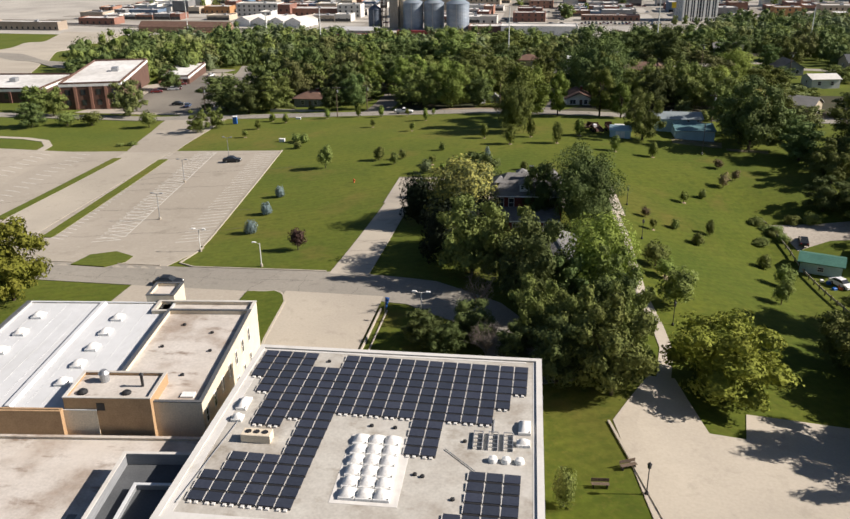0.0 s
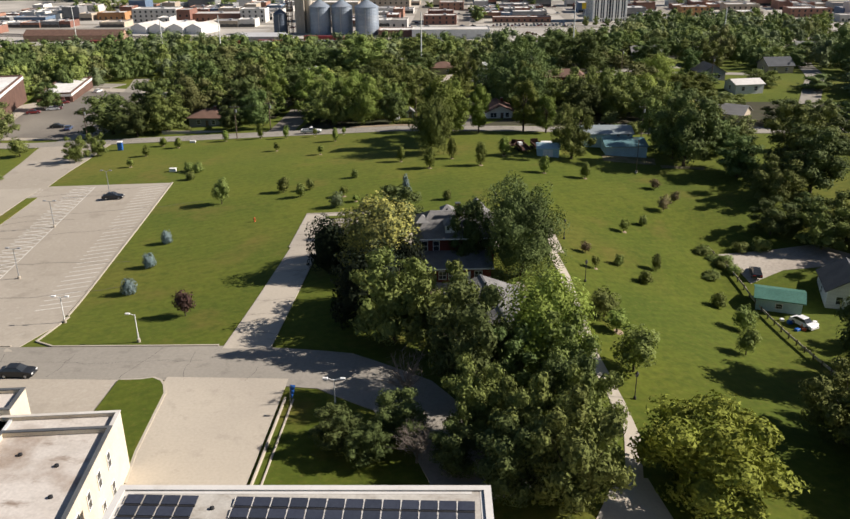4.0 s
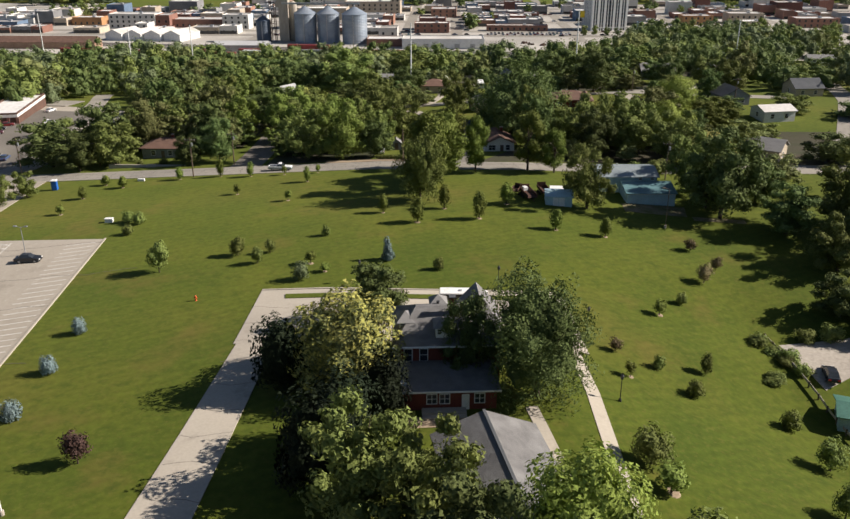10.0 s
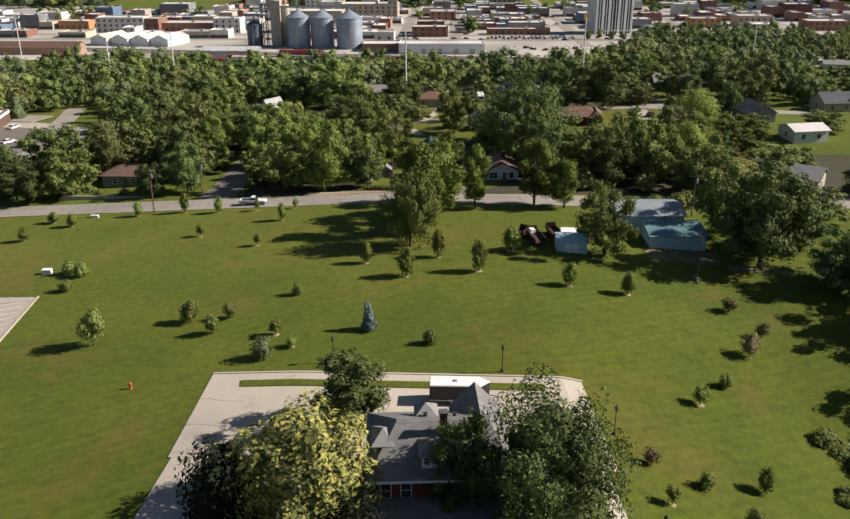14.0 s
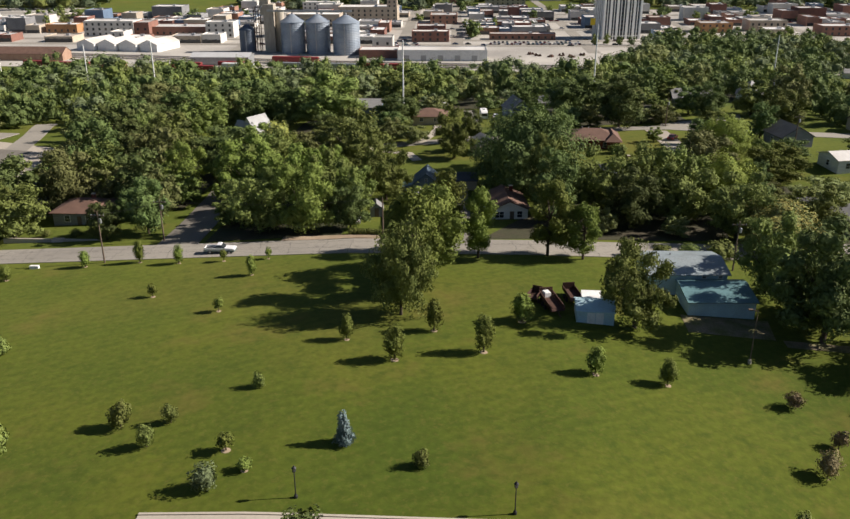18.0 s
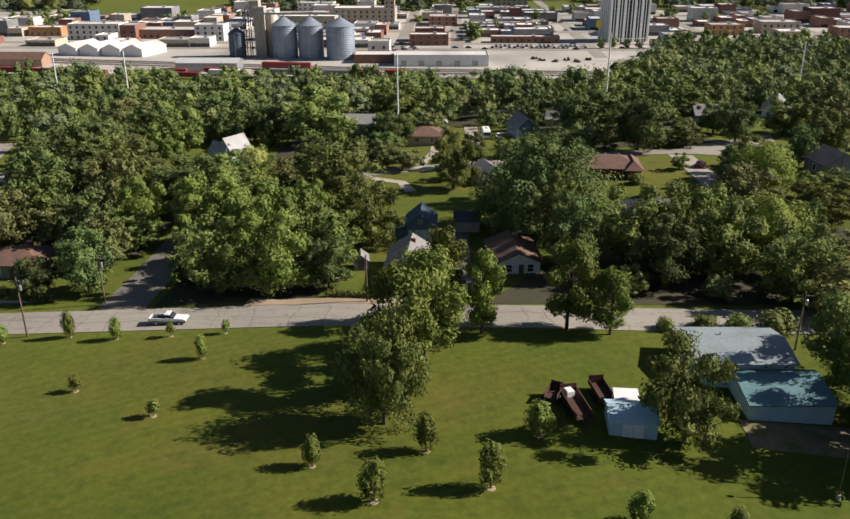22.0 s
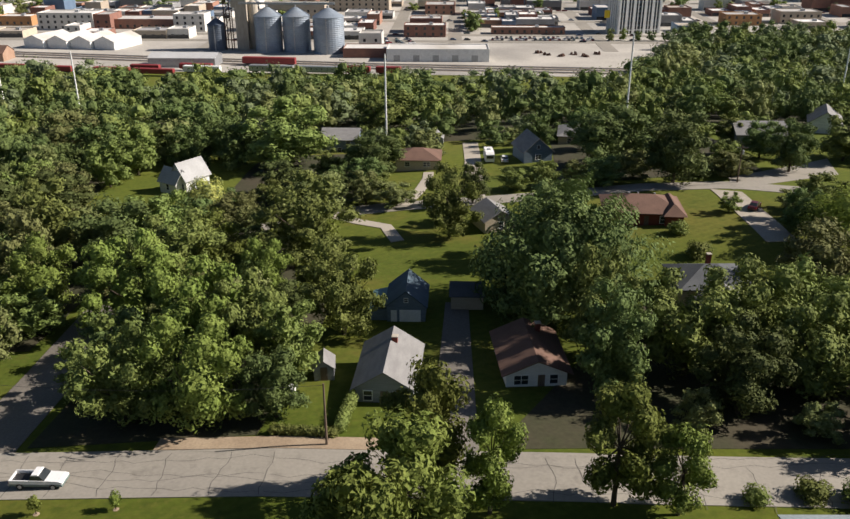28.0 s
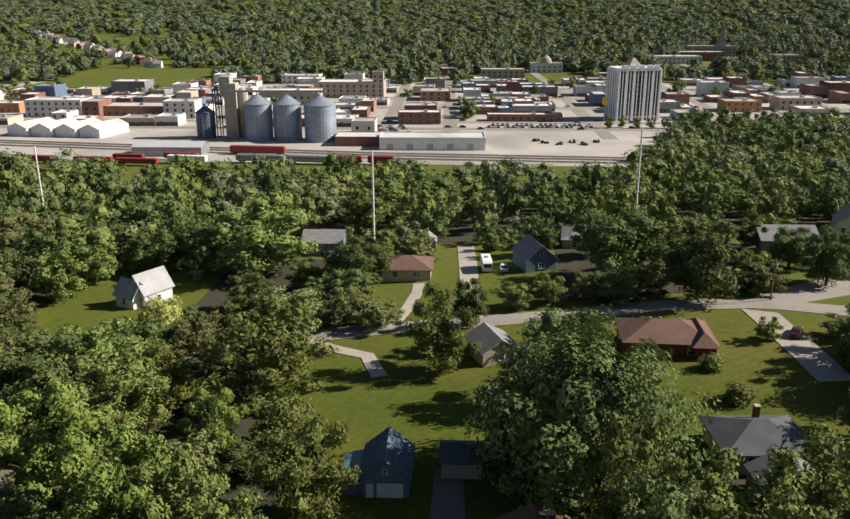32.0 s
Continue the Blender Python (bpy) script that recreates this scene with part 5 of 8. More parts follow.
k = Build().tube((2.4, -15.4, RZ + 0.1), (1.2, -27.5, RZ + 0.1), 0.05).tube((22.9, -17.6, RZ + 0.1), (25.8, -20.6, RZ + 0.1), 0.04).tube((27.2, -12.2, RZ + 0.1), (27.2, -14.6, RZ + 0.1), 0.04)
part("conduit", k, METAL, SB)
for x, y in ((20.6, -21.6), (21.3, -21.8), (24.2, -24.6), (8.6, -2.8), (15.5, -14.6), (17.8, -14.7), (24.6, -16.2)):
    part("roof_drain", Build().lathe(x, y, [(0.2, RZ), (0.2, RZ + 0.18), (0.1, RZ + 0.24)], 8), BLACK, SB)
for x0, x1, y0, y1 in ((0.5, 2.3 - 0.9, -29.5, -0.5), (1.4, 30.2, -0.9, -0.5), (30.9, 31.3, -29.5, -0.5), (1.4, 30.9, -29.5, -28.6)):
    part("edge_membrane", Build().box(x0, x1, y0, y1, RZ, RZ + 0.025), ROOF_EDGE, SB)

# old buff wings to the west
WB = thing("buff_building", -34.0, 93.0, 7.0, "buff brick building with stained flat roofs and skylights", "building", z=-0.6)
block(WB, -10.6, 0, -22.2, -0.6, -0.5, 7.6, BUFF, ROOF_TAN, 0.3, 0.5, SHINGLE_DARK)
block(WB, -12.8, -0.1, -0.55, 2.6, -0.5, 7.3, BUFF, ROOF_TAN, 0.3, 0.4, ROOF_WHITE)
block(WB, -14.6, -10.9, 2.65, 6.8, -0.5, 8.0, BUFF, ROOF_TAN, 0.3, 0.4, SHINGLE_DARK)
for i in range(7):
    window(WB, 0.03, -3.0 - i * 3.0, 4.6, 0.75, 1.6, 90)
    window(WB, 0.03, -3.0 - i * 3.0, 1.2, 0.75, 1.6, 90)
block(WB, -30, -10.7, -23.0, 2.6, -0.5, 7.0, BUFF, METAL_SHEET, 0.2, 0.1, METAL_SHEET)
k = Build()
for i in range(12):
    k.box(-29.6 + i * 1.58, -29.58 + i * 1.58, -22.7, 2.3, 6.91, 6.925)
part("standing_seams", k, METAL_SHEET, WB)
part("roof_step", Build().hull([(-20.6, -22.7, 6.91), (-19.7, -22.7, 6.91), (-19.7, 2.4, 6.91), (-20.6, 2.4, 6.91)], [(-20.4, -22.7, 7.25), (-19.9, -22.7, 7.25), (-19.9, 2.4, 7.25), (-20.4, 2.4, 7.25)]), METAL_SHEET, WB)
part("roof_edge", Build().box(-30.4, -29.9, -22.7, 2.4, 6.6, 7.25), SHINGLE_DARK, WB)
for i in range(5):
    dome(WB, -27.0, -1.6 - i * 4.6, 6.92, 1.2, 1.4)
    dome(WB, -16.6, -2.0 - i * 3.9, 6.92, 1.2, 1.4)
block(WB, -14.0, -5.0, -22.9, -17.6, 1.0, 8.4, PLASTER, ROOF_TAN, 0.22, 0.3, ROOF_WHITE, "brick_penthouse")
block(WB, -22.5, -14.1, -23.7, -23.05, -0.5, 7.3, PLASTER, ROOF_WHITE, 0.25, 0.3, None, "brick_link")
part("vent_grille", Build().box(-10.6, -9.8, -23.0, -22.9, 7.0, 7.8), BLACK, WB)
part("vent_stack", Build().lathe(-11.2, -19.0, [(0.5, 8.0), (0.5, 9.0), (0.6, 9.05), (0.3, 9.4)], 12), METAL, WB)
part("vent_stack", Build().lathe(-6.8, -20.0, [(0.16, 8.0), (0.16, 9.4), (0.28, 9.5), (0.1, 9.7)], 8), BLACK, WB)
part("vent_stack", Build().lathe(-12.6, -21.4, [(0.55, 8.0), (0.55, 8.3), (0.3, 8.5)], 12), BLACK, WB)
part("vent_stack", Build().lathe(-8.0, -21.4, [(0.5, 8.0), (0.5, 8.25), (0.3, 8.4)], 12), BLACK, WB)
block(WB, -32, 1.6, -52, -23.75, -0.5, 4.4, BUFF, ROOF_TAN, 0.3, 0.2, ROOF_TAN, "low_wing_wall")
block(WB, -5.6, 1.3, -44, -29.0, 4.0, 6.3, SIDING_GREY, SHINGLE_DARK, 0.25, 1.18, ROOF_WHITE, "plant_screen")
block(WB, -3.2, 0.9, -43, -33.0, 5.0, 5.8, SIDING_GREY, SHINGLE_DARK, 0.2, 0.5, METAL_SHEET, "plant_room")
for i in range(6):
    part("roof_patch", Build().box(-28 + i * 3.9, -27.2 + i * 3.9, -45 + (i * 7) % 13, -44.4 + (i * 7) % 13, 4.2, 4.22), SHINGLE, WB)
part("roof_hatch", Build().bevel_box(-2.8, -1.4, -20.6, -19.6, 7.1, 7.3, 0.03), WHITE, WB)
for x, y in ((-7.5, -4), (-3.5, -6), (-2.5, -10.5), (-4.0, -16), (-8.4, -9.6)):
    part("roof_drain", Build().lathe(x, y, [(0.22, 7.08), (0.22, 7.3), (0.1, 7.36)], 8), BLACK, WB)


# ---- houses ----
def house(name, x, y, rot, w, d, eave, ridge, axis, wall, roof, label, windows=(), over=0.45, chimney=None, z=None, door=None):
    """A house with walls, a gable or hip roof, windows (side, along, height, width, height) and a door."""
    ob = thing(name, x, y, rot, label, "house" if "garage" not in name and "shed" not in name else name.split("_")[-1], z=z)
    k = Build()
    s = (ridge - eave) / ((d if axis != "y" else w) / 2)
    if axis == "x":
        prof = [(-d / 2, -1.2), (d / 2, -1.2), (d / 2, eave), (0, ridge - 0.03), (-d / 2, eave)]
        k.hull([(-w / 2, a, b) for a, b in prof], [(w / 2, a, b) for a, b in prof])
    elif axis == "y":
        prof = [(-w / 2, -1.2), (w / 2, -1.2), (w / 2, eave), (0, ridge - 0.03), (-w / 2, eave)]
        k.hull([(a, -d / 2, b) for a, b in prof], [(a, d / 2, b) for a, b in prof])
    else:
        k.box(-w / 2, w / 2, -d / 2, d / 2, -1.2, eave)
    part("wall", k, wall, ob)
    t = 0.16
    if axis in "xy":
        half, run = (d / 2, w / 2 + over) if axis == "x" else (w / 2, d / 2 + over)
        for g in (-1, 1):
            lo = [(-run, g * (half + over), eave - over * s), (run, g * (half + over), eave - over * s), (run, 0, ridge), (-run, 0, ridge)]
            if axis == "y":
                lo = [(b, a, c) for a, b, c in lo]
            part("roof_slope", Build().hull(lo, [(a, b, c + t) for a, b, c in lo]), roof, ob)
    else:
        k = Build()
        a, b = w / 2 + over, d / 2 + over
        ring = [(-a, -b), (a, -b), (a, b), (-a, b)]
        k.hull([(*p, eave - 0.16) for p in ring], [(*p, eave) for p in ring], False)
        e = max(0.05, a - b) if a >= b else 0
        f = max(0.05, b - a) if b > a else 0
        r = [(-e, -f, ridge), (e, f, ridge)]
        if a >= b:
            k.face((-a, -b, eave), (a, -b, eave), r[1], r[0]), k.face((a, b, eave), (-a, b, eave), r[0], r[1])
            k.face((a, -b, eave), (a, b, eave), r[1]), k.face((-a, b, eave), (-a, -b, eave), r[0])
        else:
            k.face((-a, -b, eave), (a, -b, eave), r[0]), k.face((a, b, eave), (-a, b, eave), r[1])
            k.face((a, -b, eave), (a, b, eave), r[1], r[0]), k.face((-a, b, eave), (-a, -b, eave), r[0], r[1])
        k.face(*[(*p, eave - 0.16) for p in reversed(ring)])
        part("roof", k, roof, ob)
    for side, u, z0, ww, hh in windows:
        px, py, ang = {"S": (u, -d / 2 - 0.03, 0), "N": (-u, d / 2 + 0.03, 180), "E": (w / 2 + 0.03, u, 90), "W": (-w / 2 - 0.03, -u, 270)}[side]
        window(ob, px, py, z0, ww, hh, ang, bars=1 if ww > 1.3 else 0)
    if door:
        side, u = door
        px, py, ang = {"S": (u, -d / 2, 0), "E": (w / 2, u, 90), "W": (-w / 2, -u, 270), "N": (-u, d / 2, 180)}[side]
        dd = part("door", Build().box(-0.45, 0.45, -0.06, 0.04, 0.05, 2.1), WOOD, ob)
        dd.matrix_basis = pose(px, py, 0, 0, 0, ang)
        part("door_handle", Build().box(0.3, 0.36, -0.11, -0.06, 1.0, 1.06), METAL, dd)
    if chimney:
        cx, cy, cz = chimney
        c = part("chimney", Build().box(cx - 0.35, cx + 0.35, cy - 0.35, cy + 0.35, eave, cz), RED, ob)
        part("chimney_cap", Build().bevel_box(cx - 0.42, cx + 0.42, cy - 0.42, cy + 0.42, cz, cz + 0.12, 0.03), CONCRETE, c)
    return ob


def dormer(ob, x, y, z, w, d, h, roof, wall=WHITE):
    g = part("dormer", Build().box(x - w / 2, x + w / 2, y - d / 2, y + d / 2, z - 0.6, z + h), wall, ob)
    k = Build()
    a, b = w / 2 + 0.3, d / 2 + 0.3
    ring = [(x - a, y - b), (x + a, y - b), (x + a, y + b), (x - a, y + b)]
    tip = (x, y + 0.2, z + h + w * 0.45)
    for i in range(4):
        k.face((*ring[i], z + h - 0.05), (*ring[(i + 1) % 4], z + h - 0.05), tip)
    k.face(*[(*p, z + h - 0.06) for p in reversed(ring)])
    part("dormer_roof", k, roof, g)
    for s in (-0.35, 0.35):
        window(g, x + s * w / 1.4, y - d / 2 - 0.03, z + 0.1, 0.45, h - 0.35, 0)


# brick house in the middle of the lawn
ROOF_HOUSE = mat("weathered_grey_shingle", (0.185, 0.18, 0.172), (0.145, 0.14, 0.135), 0.8, 0.9, bump=0.1, fine=14, third=(0.23, 0.225, 0.215), stretch=(1, 1, 3))
H = house("brick_house", -1.9, 155.0, 5.0, 12.6, 10.4, 5.6, 5.62, "hip", RED, ROOF_HOUSE, "two-storey dark red brick house with grey hipped roof", [("S", -5.0, 3.4, 0.9, 1.6), ("S", -3.1, 3.4, 0.9, 1.6), ("S", 2.0, 3.4, 0.9, 1.6), ("S", 4.4, 3.4, 0.9, 1.6),
          ("W", 2.5, 3.4, 0.9, 1.6), ("W", -2.5, 3.4, 0.9, 1.6), ("W", 2.5, 0.9, 1.0, 1.6), ("W", -2.5, 0.9, 1.0, 1.6), ("N", 3, 3.4, 0.9, 1.6), ("N", -3, 3.4, 0.9, 1.6), ("E", 2.5, 3.4, 0.9, 1.6), ("E", -2.5, 3.4, 0.9, 1.6)], 0.6)
k = Build()
eaves = [(-6.9, -5.8), (6.9, -5.8), (6.9, 5.8), (-6.9, 5.8)]
tops = [(-3.9, -0.3), (5.2, -0.3), (5.2, 0.3), (-3.9, 0.3)]
k.hull([(*p, 5.63) for p in eaves], [(*p, 8.4) for p in tops])
part("upper_roof", k, ROOF_HOUSE, H)
part("east_gable_wall", Build().hull([(2.2, 4.2, 5.65), (6.6, 4.2, 5.65), (4.4, 4.2, 8.2)], [(2.2, 6.4, 5.65), (6.6, 6.4, 5.65), (4.4, 6.4, 8.2)]), WHITE, H)
for g in (-1, 1):
    lo = [(4.4, -0.2, 8.32), (4.4 + g * 2.7, -0.2, 5.5), (4.4 + g * 2.7, 6.8, 5.5), (4.4, 6.8, 8.32)]
    part("cross_gable_slope", Build().hull(lo, [(x, y, z + 0.14) for x, y, z in lo]), ROOF_HOUSE, H)
ch = part("chimney", Build().box(0.25, 0.95, -1.75, -1.05, 5.7, 10.1), RED, H)
part("chimney_cap", Build().bevel_box(0.17, 1.03, -1.83, -0.97, 10.1, 10.24, 0.03), SHINGLE_DARK, ch)
part("gutter", Build().box(-6.95, 6.95, -5.98, -5.84, 5.46, 5.64), WHITE, H)
for x, y in ((-1.0, 1.4), (1.9, 1.4), (3.0, -1.6)):
    part("roof_vent", Build().lathe(x, y, [(0.18, 7.0), (0.18, 8.2), (0.26, 8.25)], 8), BLACK, H)
dormer(H, -0.7, -3.5, 6.6, 1.8, 2.4, 1.0, SHINGLE)
dormer(H, -5.2, -0.9, 6.5, 1.7, 3.0, 0.8, SHINGLE)
dormer(H, -0.9, 2.6, 6.9, 1.8, 2.0, 0.9, SHINGLE)
part("porch_wall", Build().box(-6.0, 5.2, -11.0, -5.25, -1, 2.6), RED, H)
part("porch_roof", Build().hull([(-6.4, -11.5, 2.6), (5.6, -11.5, 2.6), (5.6, -5.25, 3.2), (-6.4, -5.25, 3.2)], [(-6.4, -11.5, 2.8), (5.6, -11.5, 2.8), (5.6, -5.25, 3.4), (-6.4, -5.25, 3.4)]), ROOF_HOUSE, H)
part("porch_fascia", Build().box(-6.45, 5.65, -11.6, -11.52, 2.58, 2.80), WHITE, H)
for x in (-2.4, -0.9, 3.2):
    window(H, x, -11.04, 0.9, 1.1, 1.2, 0, bars=1)
pd = part("porch_door", Build().box(1.1, 2.0, -11.08, -11.0, 0.0, 2.05), WHITE, H)
part("door_handle", Build().box(1.85, 1.92, -11.14, -11.08, 0.95, 1.02), METAL, pd)
part("porch_step", Build().bevel_box(-3.6, 1.6, -12.2, -11.05, -0.5, 0.35, 0.04), CONCRETE, H)
part("porch_step", Build().bevel_box(-3.6, 1.6, -13.0, -12.25, -0.5, 0.17, 0.04), CONCRETE, H)
part("air_conditioner", Build().bevel_box(-6.1, -5.3, -10.6, -9.8, 2.75, 3.4, 0.05), WHITE, H)
G = house("detached_garage", 4.4, 127.6, 12.5, 10.8, 17.0, 2.6, 4.8, "y", BUFF, ROOF_HOUSE, "long low garage with grey shingled roof beside the house", [("W", 0, 1, 1.2, 1), ("W", 4, 1, 1.2, 1), ("E", 3, 1, 1.2, 1)], door=("E", -3))
for i in range(2):
    d = part("garage_door", Build().box(-2.3 + i * 3.4, 0.5 + i * 3.4, 8.58, 8.66, 0, 2.2), WHITE, G)
part("ridge_cap", Build().box(-0.16, 0.16, -9.0, 9.0, 4.93, 5.02), SHINGLE_DARK, G)
C = thing("cargo_trailer", 0.2, 171.9, 0.5, "enclosed black cargo trailer with white roof on the concrete pad", "trailer")
C.location.z += 0.115
nose = [(-3.35, -1.1), (2.6, -1.1), (3.75, 0.0), (2.6, 1.1), (-3.35, 1.1)]
part("body", Build().hull([(*p, 0.5) for p in nose], [(*p, 2.5) for p in nose]), BLACK, C)
part("roof", Build().hull([(x * 1.01, y * 1.03, 2.5) for x, y in nose], [(x * 0.99, y * 0.97, 2.62) for x, y in nose]), WHITE, C)
part("roof_vent", Build().bevel_box(-0.6, -0.1, -0.25, 0.25, 2.61, 2.72, 0.03), METAL, C)
sd = part("side_door", Build().box(1.5, 2.35, -1.14, -1.1, 0.65, 2.35), METAL, C)
part("door_panel", Build().box(1.58, 2.27, -1.16, -1.14, 0.73, 2.27), BLACK, sd)
part("corner_trim", Build().box(2.56, 2.68, -1.14, -1.02, 0.5, 2.5), METAL, C)
part("skirt_trim", Build().box(-3.35, 2.6, -1.13, -1.1, 0.5, 0.62), METAL, C)
part("rear_door", Build().box(-3.4, -3.35, -1.0, 1.0, 0.6, 2.4), BLACK, C)
for x in (-0.75, 0.15):
    for g in (-1, 1):
        wl = part("wheel", Build().tube((x, g * 0.95, 0.34), (x, g * 1.15, 0.34), 0.34, 0.34, 14), RUBBER, C)
        part("rim", Build().tube((x, g * 0.97, 0.34), (x, g * 1.17, 0.34), 0.19, 0.17, 10), METAL, wl)
part("mudguard", Build().bevel_box(-1.2, 0.6, -1.3, -1.1, 0.62, 0.78, 0.04), METAL, C)
part("drawbar", Build().tube((2.6, -0.8, 0.5), (5.0, 0, 0.5), 0.05).tube((2.6, 0.8, 0.5), (5.0, 0, 0.5), 0.05), BLACK, C)
part("jack", Build().tube((4.7, 0, 0.0), (4.7, 0, 0.9), 0.04), METAL, C)

# pale blue house, shed and trailers on the far side of the lawn
BLUE_ROOF = mat("blue_grey_metal_roof", (0.27, 0.31, 0.32), (0.22, 0.26, 0.27), 0.3, 0.55, fine=10, third=(0.20, 0.22, 0.22))
BH = house("pale_blue_house", 36.4, 240.2, 2, 12.2, 9.6, 3.9, 4.9, "x", PALE_BLUE, BLUE_ROOF, "pale blue house with shallow grey metal roof", [("S", 2.4, 3.25, 0.6, 0.5), ("S", 5.0, 3.25, 0.6, 0.5), ("W", 0, 1, 1, 1.2), ("E", 0, 1, 1, 1.2)], z=-2.4)
part("wing_wall", Build().hull([(-1.9, -12.0, -1), (8.3, -12.0, -1), (8.3, -4.82, -1), (-1.9, -4.82, -1)], [(-1.9, -12.0, 2.35), (8.3, -12.0, 2.35), (8.3, -4.82, 2.9), (-1.9, -4.82, 2.9)]), PALE_BLUE, BH)
part("wing_roof", Build().hull([(-2.2, -12.4, 2.32), (8.6, -12.4, 2.32), (8.6, -6.6, 3.25), (-2.2, -6.6, 3.25)], [(-2.2, -12.4, 2.46), (8.6, -12.4, 2.46), (8.6, -6.6, 3.39), (-2.2, -6.6, 3.39)]), TEAL, BH)
part("wing_roof", Build().hull([(-2.2, -6.58, 3.25), (8.6, -6.58, 3.25), (8.6, -4.85, 2.95), (-2.2, -4.85, 2.95)], [(-2.2, -6.58, 3.39), (8.6, -6.58, 3.39), (8.6, -4.85, 3.07), (-2.2, -4.85, 3.07)]), TEAL, BH)
part("gable_end", Build().hull([(8.28, -11.9, 2.35), (8.28, -6.6, 3.2), (8.28, -4.9, 2.9)], [(8.1, -11.9, 2.35), (8.1, -6.6, 3.2), (8.1, -4.9, 2.9)]), PALE_BLUE, BH)
part("garage_door", Build().box(0.4, 3.5, -12.06, -12.0, 0.1, 2.0), PALE_BLUE, BH)
part("wall_trim", Build().box(-1.9, 8.3, -12.05, -12.0, 2.1, 2.3), WHITE, BH)
part("vent_pipe", Build().lathe(-1.5, 1.5, [(0.14, 4.0), (0.14, 5.0), (0.25, 5.1)], 8), METAL, BH)
S = house("garden_shed", 20.0, 224.4, -3, 5.4, 4.6, 2.0, 2.9, "x", PALE_BLUE, PALE_BLUE, "small pale blue metal shed under a tree", [], 0.2)
part("lean_to", Build().hull([(-1.6, 2.35, -1), (1.4, 2.35, -1), (1.4, 5.0, -1), (-1.6, 5.0, -1)], [(-1.6, 2.35, 1.9), (1.4, 2.35, 1.9), (1.4, 5.0, 2.2), (-1.6, 5.0, 2.2)]), WHITE, S)
for s in (-0.62, 0.62):
    part("shed_door", Build().box(s - 0.58, s + 0.58, -2.36, -2.3, 0.05, 1.85), WHITE, S)


def farm_trailer(x, y, rot, l, w, label):
    ob = thing("flatbed_trailer", x, y, rot, label, "trailer", "rusty trailers by the shed")
    part("deck", Build().bevel_box(-w / 2, w / 2, -l / 2, l / 2, 0.75, 0.9, 0.03), RUST, ob)
    for s in (-1, 1):
        part("side_rail", Build().box(s * w / 2 - 0.06, s * w / 2 + 0.06, -l / 2, l / 2, 0.9, 1.5), RUST, ob)
        for yy in (-0.6, 0.6):
            part("wheel", Build().tube((s * (w / 2 + 0.05), yy, 0.4), (s * (w / 2 + 0.3), yy, 0.4), 0.4, 0.4, 12), RUBBER, ob)
    part("headboard", Build().box(-w / 2, w / 2, l / 2 - 0.1, l / 2, 0.9, 2.0), RUST, ob)
    part("drawbar", Build().tube((0, -l / 2, 0.7), (0, -l / 2 - 1.6, 0.5), 0.08), RUST, ob)


farm_trailer(14.0, 227.0, 12, 6.2, 2.1, "rusty brown flatbed trailer parked on the grass")
farm_trailer(17.6, 230.6, 10, 4.6, 1.9, "rusty brown box trailer parked behind the shed")
farm_trailer(11.6, 229.4, -25, 2.6, 1.6, "small rusty trailer beside the larger ones")
w = thing("white_crate", 13.4, 229.2, 20, "white plastic crate resting on a rusty trailer", "crate", z=height(13.4, 229.2) + 0.9)
part("crate_body", Build().bevel_box(-0.5, 0.5, -0.6, 0.6, 0, 0.8, 0.08), WHITE, w)

# green-roofed shed, fence and yard to the east
house("tool_shed", 53.8, 156.2, -18, 7.2, 5.0, 2.6, 3.3, "x", PALE_BLUE, GREEN_METAL, "pale blue shed with green metal roof by the fence", [("S", 0, 1, 1.0, 0.8)], 0.5, z=-9.6)
for i in range(9):
    b = thing("yard_scrap", 52.5 + (i * 37 % 50) / 10, 150.5 - (i * 53 % 40) / 10, i * 40, "assorted yard clutter beside the shed", "clutter", "clutter by the shed")
    part("crate_body", Build().bevel_box(-0.3 - 0.05 * (i % 3), 0.3, -0.35, 0.3 + 0.1 * (i % 2), -0.1, 0.4 + 0.15 * (i % 3), 0.05), (WHITE, RUST, ORANGE_PAINT, BLUE_PLASTIC)[i % 4], b)
F = thing("timber_fence", 47.8, 174.6, 0, "low weathered timber fence beside the gravel yard", "fence", z=0)
F.matrix_basis = Matrix.Identity(4)
line = [(47.0, 176.5), (49.6, 161.5), (50.8, 146), (52.0, 130), (53, 120)]
for (x0, y0), (x1, y1) in zip(line, line[1:]):
    n = 6
    for i in range(n):
        xa, ya, xb, yb = x0 + (x1 - x0) * i / n, y0 + (y1 - y0) * i / n, x0 + (x1 - x0) * (i + 1) / n, y0 + (y1 - y0) * (i + 1) / n
        za, zb = height(xa, ya), height(xb, yb)
        part("post", Build().box(xa - 0.09, xa + 0.09, ya - 0.09, ya + 0.09, za - 0.3, za + 1.0), WOOD, F)
        part("rail", Build().hull([(xa, ya, za + 0.45), (xa + 0.06, ya, za + 0.45), (xa + 0.06, ya, za + 0.85), (xa, ya, za + 0.85)], [(xb, yb, zb + 0.45), (xb + 0.06, yb, zb + 0.45), (xb + 0.06, yb, zb + 0.85), (xb, yb, zb + 0.85)]), CONCRETE, F)
